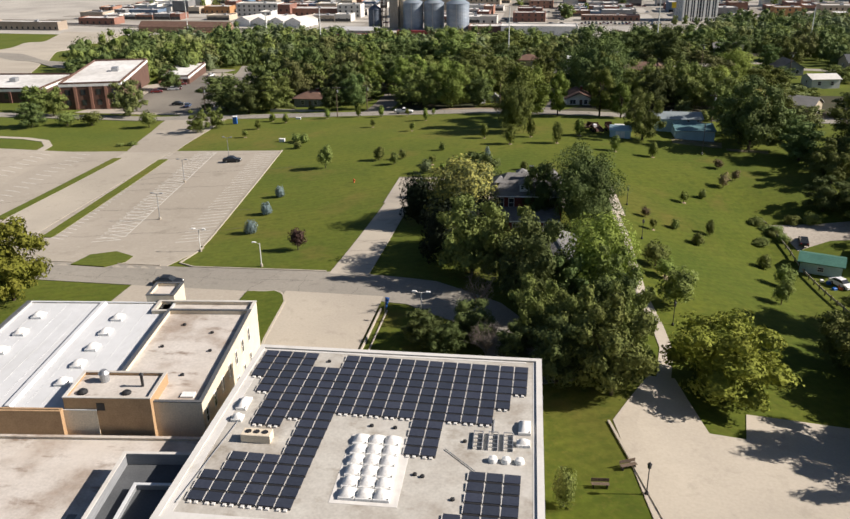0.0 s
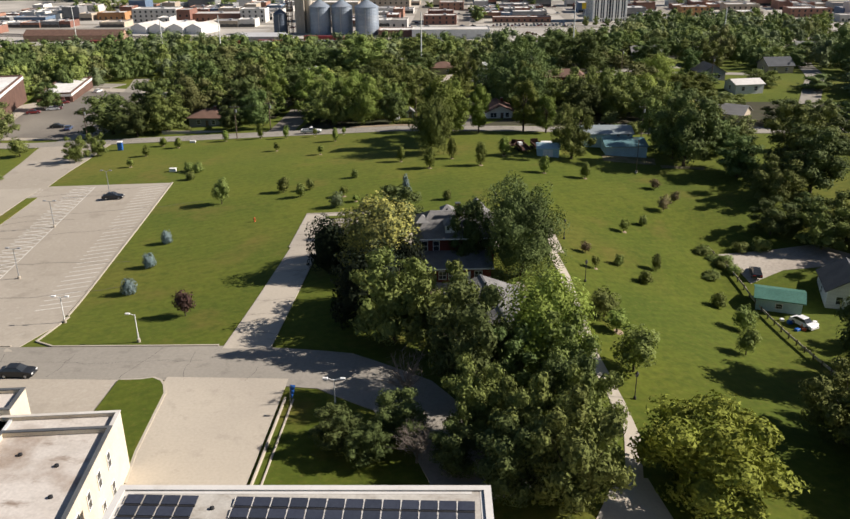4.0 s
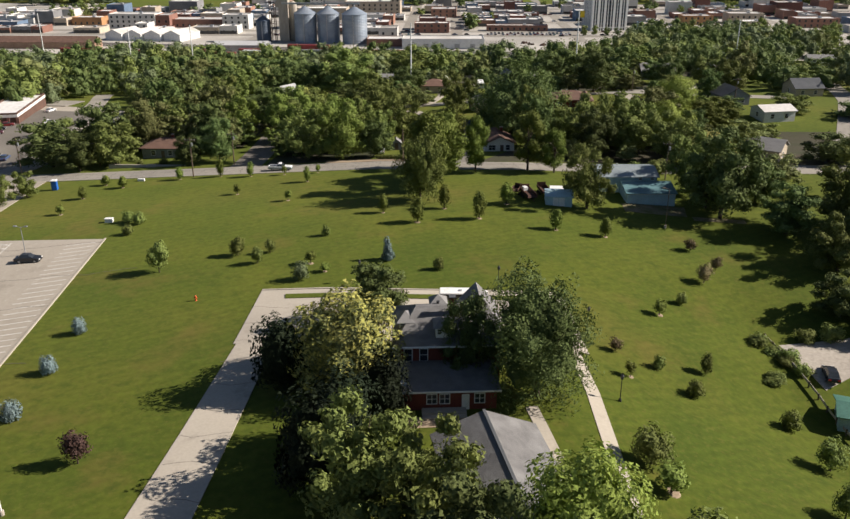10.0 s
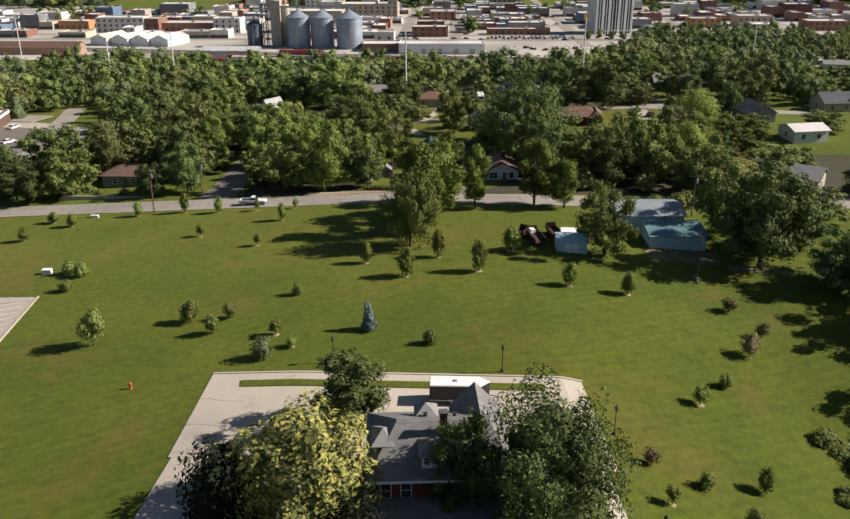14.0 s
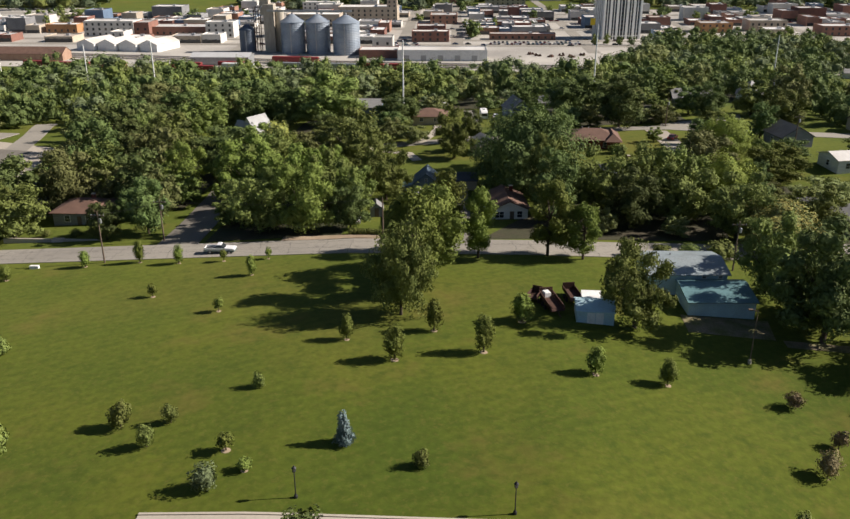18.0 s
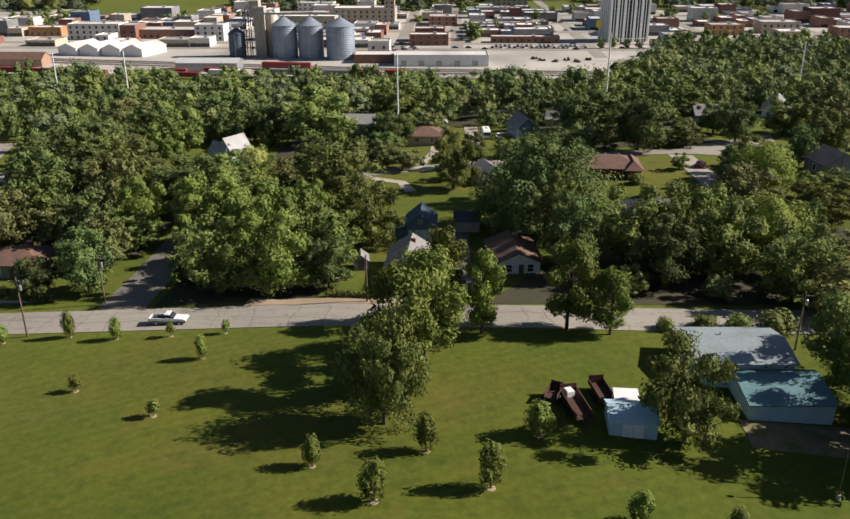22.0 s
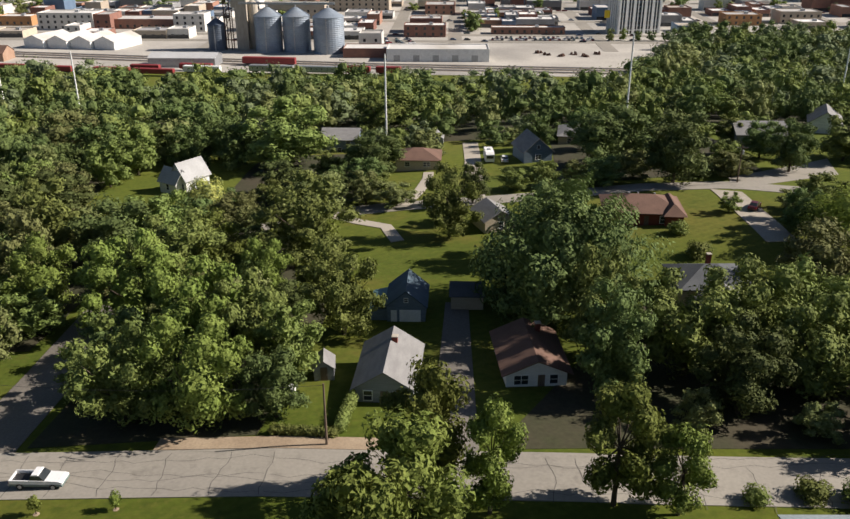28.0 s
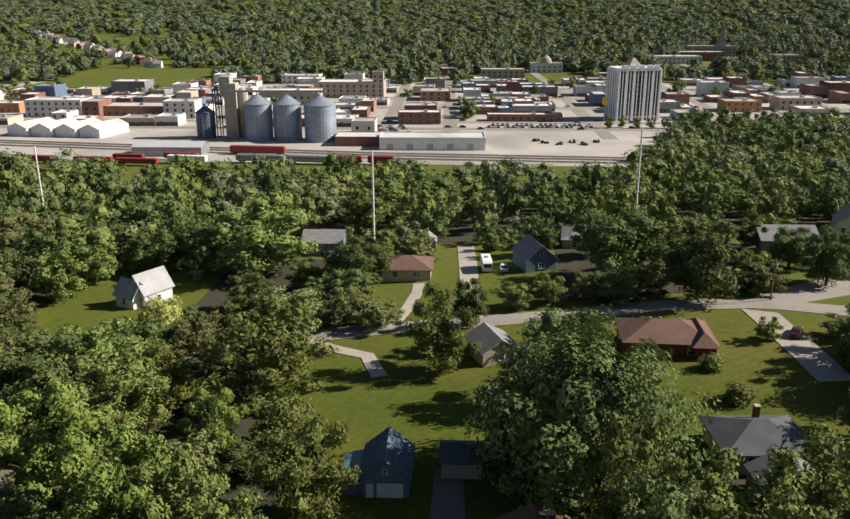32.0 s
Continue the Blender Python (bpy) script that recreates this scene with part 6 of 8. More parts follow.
house("cottage", 66.4, 159.4, -12, 8, 9, 3.4, 6.0, "y", SIDING, SHINGLE_DARK, "white cottage with dark roof beyond the yard", [("W", 0, 1, 1, 1.3), ("S", -2, 1, 1, 1.3), ("S", 2, 1, 1, 1.3)], z=-9.4)

RW = thing("garden_wall", -80.0, 262.4, 0, "low stone retaining wall with steps before the bungalow", "wall")
for x0, x1 in ((-11.0, -1.2), (1.2, 9.0)):
    part("wall_body", Build().bevel_box(x0, x1, -0.2, 0.2, -0.5, 0.6, 0.05), CONCRETE, RW)
for i in range(4):
    part("step", Build().bevel_box(-1.15, 1.15, -0.6 + i * 0.32, -0.28 + i * 0.32, -0.4, 0.15 + i * 0.15, 0.02), CONCRETE, RW)
# houses across the street, from west to east
FARM_ROOF = mat("weathered_pale_shingle", (0.40, 0.40, 0.39), (0.33, 0.33, 0.32), 0.4, 0.85, fine=14)
W4 = [("S", -2.4, 0.9, 1.1, 1.3), ("S", 2.2, 0.9, 1.1, 1.3), ("E", 0, 0.9, 1, 1.3), ("W", 0, 0.9, 1, 1.3)]
house("bungalow", -81.4, 279.5, 0, 11.0, 9.0, 2.9, 4.9, "hip", SIDING_GREY, SHINGLE_BROWN, "small grey bungalow with brown hipped roof by the street", W4, 0.6, (1.5, 1, 5.4), door=("S", 0.2))
house("garden_shed", -17.6, 275.6, 8, 2.6, 3.2, 1.9, 2.9, "y", SIDING_GREY, SHINGLE, "small grey shed with gabled roof", [], 0.2, door=("S", 0))
house("bungalow", -8.9, 274.0, -2, 7.2, 11.0, 2.6, 4.9, "y", SIDING_GREY, SHINGLE, "grey bungalow with pale gabled shingle roof", [("S", -2.0, 0.8, 1.0, 1.3), ("S", 1.7, 0.8, 1.2, 1.3), ("W", 0, 0.9, 1, 1.2), ("E", 1, 0.9, 1, 1.2)], 0.5, (0.5, 2.5, 5.4), door=("S", 0))
SHINGLE_BLUE = mat("blue_slate_shingle", (0.085, 0.125, 0.155), (0.065, 0.095, 0.120), 0.4, 0.85, fine=16)
GA = house("blue_garage", -8.0, 297.0, 0, 5.8, 7.6, 2.8, 5.2, "y", SIDING_BLUE, SHINGLE_BLUE, "slate blue garage with blue-grey gabled roof and white door", [("S", 0, 3.4, 0.5, 0.6)], 0.35)
part("garage_door", Build().box(-1.0, 2.2, -3.86, -3.8, 0, 2.1), WHITE, GA)
part("small_door", Build().box(-2.3, -1.4, -3.86, -3.8, 0, 2.0), WHITE, GA)
part("lean_to_roof", Build().hull([(-5.6, -3.6, 1.9), (-2.95, -3.6, 2.5), (-2.95, 3.2, 2.5), (-5.6, 3.2, 1.9)], [(-5.6, -3.6, 2.0), (-2.95, -3.6, 2.6), (-2.95, 3.2, 2.6), (-5.6, 3.2, 2.0)]), TEAL, GA)
part("lean_to_wall", Build().box(-5.4, -2.96, -3.4, 3.0, -1, 1.95), SIDING_BLUE, GA)
house("bungalow", 9.4, 279.0, 6, 7.8, 10.6, 2.6, 4.3, "y", SIDING, SHINGLE_BROWN, "white bungalow with low brown gabled roof", [("S", -2.0, 0.8, 1.8, 1.3), ("S", 2.2, 0.8, 1.0, 1.3), ("W", -2, 0.9, 1, 1.2)], 0.7, (1.6, 3.5, 4.9), door=("S", 0.6))
house("small_garage", 1.2, 300.0, 0, 5.0, 5.0, 2.4, 3.6, "x", SIDING_TAN, SHINGLE_DARK, "small tan garage in deep tree shade", [], 0.3)
house("cottage", 40.0, 293.5, 4, 7.5, 7, 2.8, 4.8, "y", SIDING_BLUE, SHINGLE, "small pale house under large trees", W4, 0.4)
house("bungalow", 39.5, 303.5, 3, 11, 9, 2.8, 5.0, "hip", SIDING_TAN, SHINGLE_DARK, "bungalow with dark grey hipped roof among trees", W4, 0.6, (0.5, 2.5, 5.6))
P = thing("paddling_pool", 49.6, 302.6, 0, "bright blue round paddling pool on the lawn", "pool")
part("rim", Build().lathe(0, 0, [(1.9, 0), (1.95, 0.7), (1.8, 0.7), (1.8, 0.55), (0.01, 0.55)], 20), BLUE_PLASTIC, P)
B1 = house("ranch_house", 35.6, 337.4, -3, 14.4, 9.8, 2.7, 4.9, "hip", RED, SHINGLE_BROWN, "brick ranch house with red-brown hipped roof", [("S", 3.6, 0.7, 1.3, 1.4), ("S", -3, 0.8, 1.2, 1.2), ("E", 0, 0.9, 1, 1.2)], 0.6, None, door=("S", 0.4))
part("roof_wing", Build().hull([(3.2, -6.4, 2.55), (7.8, -6.4, 2.55), (7.8, 4.9, 2.55), (3.2, 4.9, 2.55)], [(5.4, -4.2, 4.35), (5.6, -4.2, 4.35), (5.6, 2.5, 4.35), (5.4, 2.5, 4.35)]), SHINGLE_BROWN, B1)
part("wing_wall", Build().box(3.8, 7.2, -5.8, -4.26, -1, 2.6), RED, B1)
for x, y in ((-2.5, 0.5), (-0.8, 0.6), (2.4, 0.4)):
    part("vent_pipe", Build().lathe(x, y, [(0.16, 4.2), (0.16, 4.95), (0.24, 5.0)], 8), METAL, B1)
house("cottage", 6.6, 336.0, 20, 6.5, 7.5, 2.6, 4.4, "y", SIDING_TAN, SHINGLE, "small cottage with pale grey roof by the lane", [("E", 0, 0.9, 1, 1.2), ("S", 0, 0.9, 1, 1.2)])
house("white_farmhouse", -67.2, 375.4, -32, 5.6, 7.4, 3.6, 7.2, "y", SIDING, FARM_ROOF, "white gabled house with pale roof among trees", [("S", -1.5, 0.9, 0.9, 1.4), ("S", 1.5, 0.9, 0.9, 1.4), ("S", 0, 3.6, 0.8, 1.2), ("E", 0, 0.9, 0.9, 1.4), ("W", 1, 0.9, 0.9, 1.4)])
house("cottage", -70.4, 373.4, 58, 4.6, 6.0, 3.0, 5.8, "y", SIDING, FARM_ROOF, "white cross-gabled wing of a house among trees", [("W", 0, 0.9, 0.9, 1.4), ("S", 0, 0.9, 0.9, 1.4)])
house("bungalow", -11.0, 386.5, 0, 11.0, 9.0, 2.9, 4.9, "hip", SIDING_TAN, SHINGLE_BROWN, "tan house with brown hipped roof above the drive", [("S", 2.4, 1.2, 1.6, 1.1), ("S", -2.5, 1.2, 1.2, 1.1), ("E", 0, 1, 1, 1.1)], 0.6)
house("bungalow", -35.5, 420.0, 0, 10.5, 10, 4.2, 6.4, "x", SIDING_BLUE, SHINGLE, "two-storey slate blue house with grey roof", [("S", -2.6, 2.8, 1.2, 1.0), ("S", 2.6, 2.8, 1.2, 1.0), ("S", 0, 0.6, 1.2, 1.2)])
house("garden_shed", -7.4, 420.5, 0, 4.4, 4.4, 2.2, 4.0, "y", SIDING_GREY, SHINGLE, "small grey shed with steep roof", [], 0.2, door=("S", 0))
house("cottage", 18.4, 389.5, 14, 7.4, 9.5, 3.0, 6.2, "y", SIDING_BLUE, SHINGLE, "blue-grey cottage with pale steep gabled roof", [("S", 0, 0.9, 1.4, 1.2), ("S", 0, 3.6, 0.7, 0.9)])
house("bungalow", 33.5, 414.0, -8, 11, 12, 2.8, 5.2, "hip", SIDING_TAN, SHINGLE, "house with broad grey hipped roof among trees", W4)
house("cottage", 77.5, 397.0, 0, 13, 9, 4.0, 6.4, "x", SIDING_GREY, SHINGLE, "grey house with long roof behind dark trees", W4)
house("cottage", 94.5, 313.5, 12, 10, 8, 3.0, 4.2, "x", SIDING, ROOF_WHITE, "house with bright white flat roof", W4)
house("bungalow", 75.0, 271.5, -32, 15, 9, 3.2, 5.2, "x", SIDING_TAN, SHINGLE, "long tan house with low grey-brown roof", W4)
house("cottage", 88, 335, 10, 9, 9, 3.0, 5.6, "y", SIDING_GREY, SHINGLE_DARK, "house with dark gabled roof among trees", W4)
house("cottage", 108, 428, -20, 9, 12, 3.4, 6.6, "y", SIDING, SHINGLE, "white house with blue-grey gabled roof", W4)
house("bungalow", 231, 598, -8, 26, 9, 3.0, 4.8, "x", SIDING, SHINGLE, "long white single-storey house on an open lawn", [("S", -9, 0.9, 1.6, 1.3), ("S", -4, 0.9, 1.6, 1.3), ("S", 2, 0.9, 1.6, 1.3), ("S", 8, 0.9, 1.6, 1.3)])
house("cottage", 118, 352, 8, 10, 9, 3.0, 5.6, "x", SIDING_TAN, SHINGLE_DARK, "house with dark roof at the edge of the trees", W4)
R = thing("camper_trailer", 7.2, 388.6, 4, "white camper trailer parked on a drive", "camper trailer")
part("body", prism(Build(), [(-3.2, 0.5), (-3.3, 2.4), (-2.6, 2.9), (2.6, 2.9), (3.2, 2.2), (3.0, 0.5)], -1.15, 1.15, 0.06), WHITE, R).matrix_basis = pose(0, 0, 0, 0, 0, 90)
part("window", Build().box(-0.9, 0.9, -3.36, -3.3, 1.4, 2.2), GLASS, R)
part("air_conditioner", Build().bevel_box(-0.4, 0.4, -0.5, 0.5, 2.88, 3.1, 0.06), METAL, R)
for s in (-1, 1):
    part("wheel", Build().tube((s * 1.0, 0, 0.38), (s * 1.2, 0, 0.38), 0.38, 0.38, 12), RUBBER, R)
car(11.2, 387.0, 90, "white", "white car parked beside the camper trailer")


# ---- railway and town ----
TOWN_PAVING = mat("town_paving", (0.46, 0.43, 0.375), (0.35, 0.325, 0.285), 0.03, 0.95, fine=30, third=(0.25, 0.235, 0.21))
sheet("town_ground", [(-900, 640), (520, 596), (520, 1010), (-900, 1010)], 0.12, TOWN_PAVING, "pale paved and gravelled ground of the town", "ground", step=25)
BALLAST = mat("rail_ballast", (0.20, 0.165, 0.13), (0.16, 0.13, 0.10), 0.2, 0.95, fine=20)
track = [(-460, 690), (-270, 662), (-131, 641), (-40, 628), (82, 619), (300, 606), (520, 596)]
for off in (0, 7.5, 14):
    ribbon("railway_track", [(x, y + off) for x, y in track], 4.6, 0.25, BALLAST, "railway track on brown ballast", "railway")
    rail = ribbon("railway_rail", [(x, y + off - 0.75) for x, y in track], 0.16, 0.45, METAL, "steel rail on brown ballast", "rail")
    ribbon("railway_rail", [(x, y + off + 0.75) for x, y in track], 0.16, 0.45, METAL, "steel rail on brown ballast", "rail")


def rail_car(x, y, rot, l, h, material, label):
    ob = thing("rail_car", x, y, rot, label, "rail car", "rail cars on the siding")
    ob.location.z += 0.45
    part("body", Build().bevel_box(-l / 2, l / 2, -1.5, 1.5, 1.0, h, 0.3), material, ob)
    part("underframe", Build().box(-l / 2 + 0.5, l / 2 - 0.5, -1.2, 1.2, 0.75, 1.0), BLACK, ob)
    for s in (-1, 1):
        b = part("bogie", Build().box(s * (l / 2 - 3) - 1.4, s * (l / 2 - 3) + 1.4, -1.2, 1.2, 0.3, 0.75), BLACK, ob)
        for e in (-0.9, 0.9):
            part("wheelset", Build().tube((s * (l / 2 - 3) + e, -0.9, 0.4), (s * (l / 2 - 3) + e, 0.9, 0.4), 0.42, 0.42, 10), METAL, b)
    if material is METAL:
        for i in range(8):
            window(ob, -l / 2 + 2 + i * (l - 4) / 7, -1.53, 2.2, 1.1, 0.8, 0)


RAIL_RED = paint("red_rail_car", (0.24, 0.03, 0.03), 0.6)
for x, y, l, h, m, c in ((-100, 614, 24, 4.0, METAL, "long silver passenger rail car"), (-74, 612, 24, 4.0, METAL, "long silver passenger rail car"), (-54, 611.5, 13, 4.2, RAIL_RED, "short red caboose rail car"),
                         (-38, 611, 13, 4.2, RAIL_RED, "short red caboose rail car"), (-160, 606, 22, 3.4, RAIL_RED, "dark red rail car on a siding"), (-183, 608, 20, 3.6, RAIL_RED, "dark red rail car on a siding"),
                         (-216, 611, 22, 3.6, RAIL_RED, "dark red rail car on a siding"), (-240, 614, 22, 3.8, RAIL_RED, "dark red rail car on a siding"), (-142, 620, 18, 3.6, RAIL_RED, "dark red rail car on a siding"), (-168, 616, 16, 3.6, RAIL_RED, "dark red rail car on a siding"), (-262, 618, 22, 3.8, RAIL_RED, "dark red rail car on a siding"), (-136, 611, 20, 4.0, WHITE, "white rail car on a siding"), (-106, 636, 30, 4.4, RAIL_RED, "red freight car on the main line")):
    rail_car(x, y, -6, l, h, m, c)


def silo(x, y, r, h, cap, label, material=GALV):
    ob = thing("grain_silo", x, y, 0, label, "silo", "grain silos")
    k = [(r, -0.5)]
    n = int(h / 1.1)
    for i in range(n):
        z = h * i / n
        k += [(r + 0.07, z + 0.25 * h / n), (r - 0.05, z + 0.75 * h / n)]
    part("ringed_wall", Build().lathe(0, 0, k + [(r, h)], 32), material, ob)
    part("cone_roof", Build().lathe(0, 0, [(r + 0.3, h - 0.15), (r + 0.3, h + 0.05), (r * 0.2, h + cap), (0.3, h + cap + 0.4)], 32), material, ob)
    part("hatch", Build().lathe(0, 0, [(0.7, h + cap), (0.7, h + cap + 1.2), (0.2, h + cap + 1.6)], 10), METAL, ob)
    part("ladder", Build().box(-0.3, 0.3, -r - 0.3, -r - 0.12, 0, h), METAL, ob)


silo(-116.8, 686, 8.2, 21, 4.6, "big corrugated steel grain silo with conical roof")
silo(-99.6, 686, 8.2, 21, 4.6, "big corrugated steel grain silo with conical roof")
silo(-79.6, 682, 9.2, 21, 4.6, "big corrugated steel grain silo with conical roof")
silo(-149.5, 690, 5.5, 15, 3.5, "smaller dark steel grain silo beside the elevator", mat("dark_galvanised", (0.13, 0.16, 0.20), (0.10, 0.12, 0.15), 0.2, 0.55, 0.3))
EL = thing("grain_elevator", -134, 692, 0, "tall pale concrete grain elevator tower with steel legs", "grain elevator")
STONE = mat("pale_concrete_wall", (0.42, 0.38, 0.31), (0.35, 0.31, 0.25), 0.1, 0.9, fine=8, stretch=(1, 1, 0.3))
part("tower", Build().bevel_box(-3.0, 4.2, -4, 4, -0.5, 32, 0.3), STONE, EL)
part("head_house", Build().bevel_box(-5.4, 0.8, -3.5, 4, 25, 36, 0.3), STONE, EL)
part("bin", Build().lathe(6.6, 2, [(3.2, -0.5), (3.2, 27), (1, 29)], 16), STONE, EL)
for x in (-10, -6.6):
    for y in (-4, 1):
        part("steel_leg", Build().box(x, x + 0.5, y, y + 0.5, -0.5, 30), RUST, EL)
for z in (6, 13, 20, 27):
    part("steel_brace", Build().box(-10, -6, -4, -3.6, z, z + 0.4), RUST, EL)
    part("steel_brace", Build().tube((-9.8, -3.8, z), (-6.3, -3.8, z + 6), 0.18), RUST, EL)
part("gantry", Build().box(0, 58, -6, -4.6, 27.2, 28.4), METAL, EL)
for x in (17, 34.5, 54):
    part("gantry_leg", Build().box(x - 0.3, x + 0.3, -5.6, -5, 24, 27.2), METAL, EL)
part("spout", Build().tube((-3.5, -4.2, 31), (-14, -2, 18), 0.35), METAL, EL)


def roofed(x, y, w, d, h, ridge, wall, roof, label, name="warehouse", axis="x", rot=0):
    return house(name, x, y, rot, w, d, h, ridge, axis, wall, roof, label, [], 0.3)


TAN_BRICK = mat("tan_depot_brick", (0.36, 0.24, 0.17), (0.30, 0.19, 0.13), 0.3, 0.9, fine=12)
WH = thing("long_warehouse", -13.7, 662, 1, "long low warehouse with pale flat roof by the tracks", "warehouse")
block(WH, -29, 29, -10, 10, -0.5, 7.0, WHITE, ROOF_WHITE, 0.4, 0.4, ROOF_WHITE)
for i in range(5):
    part("loading_door", Build().box(-25 + i * 11, -21.4 + i * 11, -10.06, -10.0, 0, 3.6), METAL, WH)
WH = thing("long_warehouse", -56, 672, 1, "low grey warehouse with flat roof beside the silos", "warehouse")
block(WH, -13, 13, -9, 9, -0.5, 5.5, BRICKTOWN, ROOF_WHITE, 0.4, 0.4)
roofed(-153, 637, 37, 15, 5, 7, METAL, ROOF_GREY, "long grey metal shed by the tracks")
roofed(-298, 650, 76, 13, 4.6, 8.2, TAN_BRICK, SHINGLE_BROWN, "long brick depot with brown gabled roof by the tracks", "railway_depot")
for i in range(4):
    roofed(-262 + i * 15.5, 704 - i * 1.5, 14.5, 27, 5, 8, WHITE, ROOF_WHITE, "white gabled storage shed in a row", "storage_shed", "y", -16)
TW = thing("tower_block", 118.6, 775, 12, "tall white apartment tower with dark vertical window strips", "apartment tower")
TW.scale = (0.82, 1.0, 1.0)
part("core", Build().box(-17.4, 17.4, -9.4, 9.4, -0.5, 33.0), GLASS, TW)
for i in range(12):
    x = -17.8 + i * 35.6 / 11
    wd = 1.15 if i in (0, 2, 4, 7, 9, 11) else 0.34
    part("pier", Build().box(x - wd, x + wd, -10.0, -9.38, -0.5, 34), WHITE, TW)
    part("pier", Build().box(x - wd, x + wd, 9.38, 10.0, -0.5, 34), WHITE, TW)
for i in range(6):
    y = -9.2 + i * 18.4 / 5
    for s in (-1, 1):
        part("pier", Build().box(s * 17.7 - 0.35, s * 17.7 + 0.35, y - 0.9, y + 0.9, -0.5, 34), WHITE, TW)
for fl in range(11):
    part("spandrel", Build().box(-17.6, 17.6, -9.62, 9.62, fl * 3.05 + 2.3, fl * 3.05 + 3.0), WHITE if fl in (0, 10) else SIDING_BLUE, TW)
part("parapet", Build().box(-18.2, 18.2, -10.2, 10.2, 33.0, 34.6), WHITE, TW)
for x in (-13, -6, 1, 8, 14):
    part("roof_fin", Build().box(x - 2.2, x + 2.2, -10.4, -8, 34.6, 36.6), WHITE, TW)
part("lift_house", Build().hull([(-7, -4, 34.6), (5, -4, 34.6), (5, 6, 34.6), (-7, 6, 34.6)], [(-2, 0, 40.5), (0, 0, 40.5), (0, 2, 40.5), (-2, 2, 40.5)]), STONE, TW)

TAN = mat("town_tan_wall", (0.42, 0.36, 0.28), (0.36, 0.30, 0.23), 0.2, 0.9, fine=10, per_object=0.2)
PALE = mat("town_pale_wall", (0.62, 0.60, 0.55), (0.54, 0.52, 0.47), 0.2, 0.9, fine=10, per_object=0.15)
SLATE = mat("town_blue_wall", (0.14, 0.20, 0.28), (0.11, 0.16, 0.23), 0.2, 0.8, fine=10)
ROOF_TOWN = mat("town_flat_roof", (0.64, 0.62, 0.58), (0.50, 0.48, 0.44), 0.05, 0.9, fine=8, per_object=0.35, third=(0.30, 0.28, 0.25))
town_win = {}


def shop(x, y, w, d, h, wall, label, rot=0, roof=None, win=True):
    ob = thing("town_building", x, y, rot, label, "building", "town buildings")
    block(ob, -w / 2, w / 2, -d / 2, d / 2, -0.5, h, wall, roof or ROOF_TOWN, 0.4, 0.6)
    if win:
        n = max(2, int(w / 5))
        for fl in range(max(1, int(h / 4))):
            for i in range(n):
                ww, hh = 1.6, 1.9
                if (ww, hh) not in town_win:
                    town_win[ww, hh] = Build().box(-ww / 2, ww / 2, -0.08, 0.02, 0, hh).mesh("window", GLASS)
                q = part("window", town_win[ww, hh], None, ob)
                q.location = (-w / 2 + w * (i + 0.5) / n, -d / 2, 1.1 + fl * 3.7)
    if w > 14:
        u = part("rooftop_unit", Build().bevel_box(w * 0.1, w * 0.1 + 2.4, -1.5, 1.5, h - 0.6, h + 0.9, 0.1), METAL, ob)
    return ob


taken = [(-335, 1000, 85, 70), (-120, 690, 60, 30), (-14, 662, 50, 16), (119, 775, 28, 22), (-240, 700, 60, 26)]
for x, y, w, d, h, wall, label in (
        (-281, 780, 40, 20, 12, PALE, "white three-storey town building with rows of windows"), (-255, 782, 12, 22, 11, BRICKTOWN, "brick end block of a town building"), (-232, 790, 52, 24, 7, BRICKTOWN, "low dark brick warehouse with flat roof"),
        (-191, 774, 22, 16, 12, PALE, "white town building with pitched parapet"), (-88, 900, 54, 26, 13, TAN, "long tan stone theatre building"), (-66, 896, 9, 9, 21, TAN, "tan stone tower of the theatre"),
        (-25, 752, 28, 14, 8, BRICKTOWN, "low red brick shop building"), (-25, 772, 22, 16, 10, BRICKTOWN, "brick shop building with pale roof"), (14, 822, 24, 14, 6, SLATE, "low blue-painted shop building"),
        (45, 764, 50, 10, 5, BRICKTOWN, "long low brick building beside the car park"), (-130, 850, 46, 22, 11, TAN, "tan brick building behind the silos"), (-56, 700, 14, 16, 10, PALE, "tall pale annex beside the silos"),
        (-18, 880, 24, 26, 8, BRICKTOWN, "brick town building with pale roof"), (205, 818, 26, 18, 8, ORANGE, "orange brick building with tan flat roof"), (250, 830, 30, 20, 9, TAN, "tan town building with curved roof"),
        (300, 800, 36, 20, 8, BRICKTOWN, "long brick town building near the trees"), (330, 760, 40, 14, 6, PALE, "long pale low building near the trees"), (-330, 800, 26, 16, 7, ORANGE, "orange brick building with pale pitched roof"),
        (-150, 1005, 36, 20, 8, PALE, "pale building with long windows up the hill"), (-400, 700, 34, 18, 6, BRICKTOWN, "long brick freight building by the tracks"), (-440, 655, 60, 14, 7, TAN, "long depot building with brown roof")):
    shop(x, y, w, d, h, wall, label)
    taken.append((x, y, w / 2 + 3, d / 2 + 3))
rng = np.random.default_rng(11)
GREYWALL = mat("town_grey_wall", (0.24, 0.24, 0.24), (0.19, 0.19, 0.19), 0.2, 0.9, fine=10, per_object=0.3)
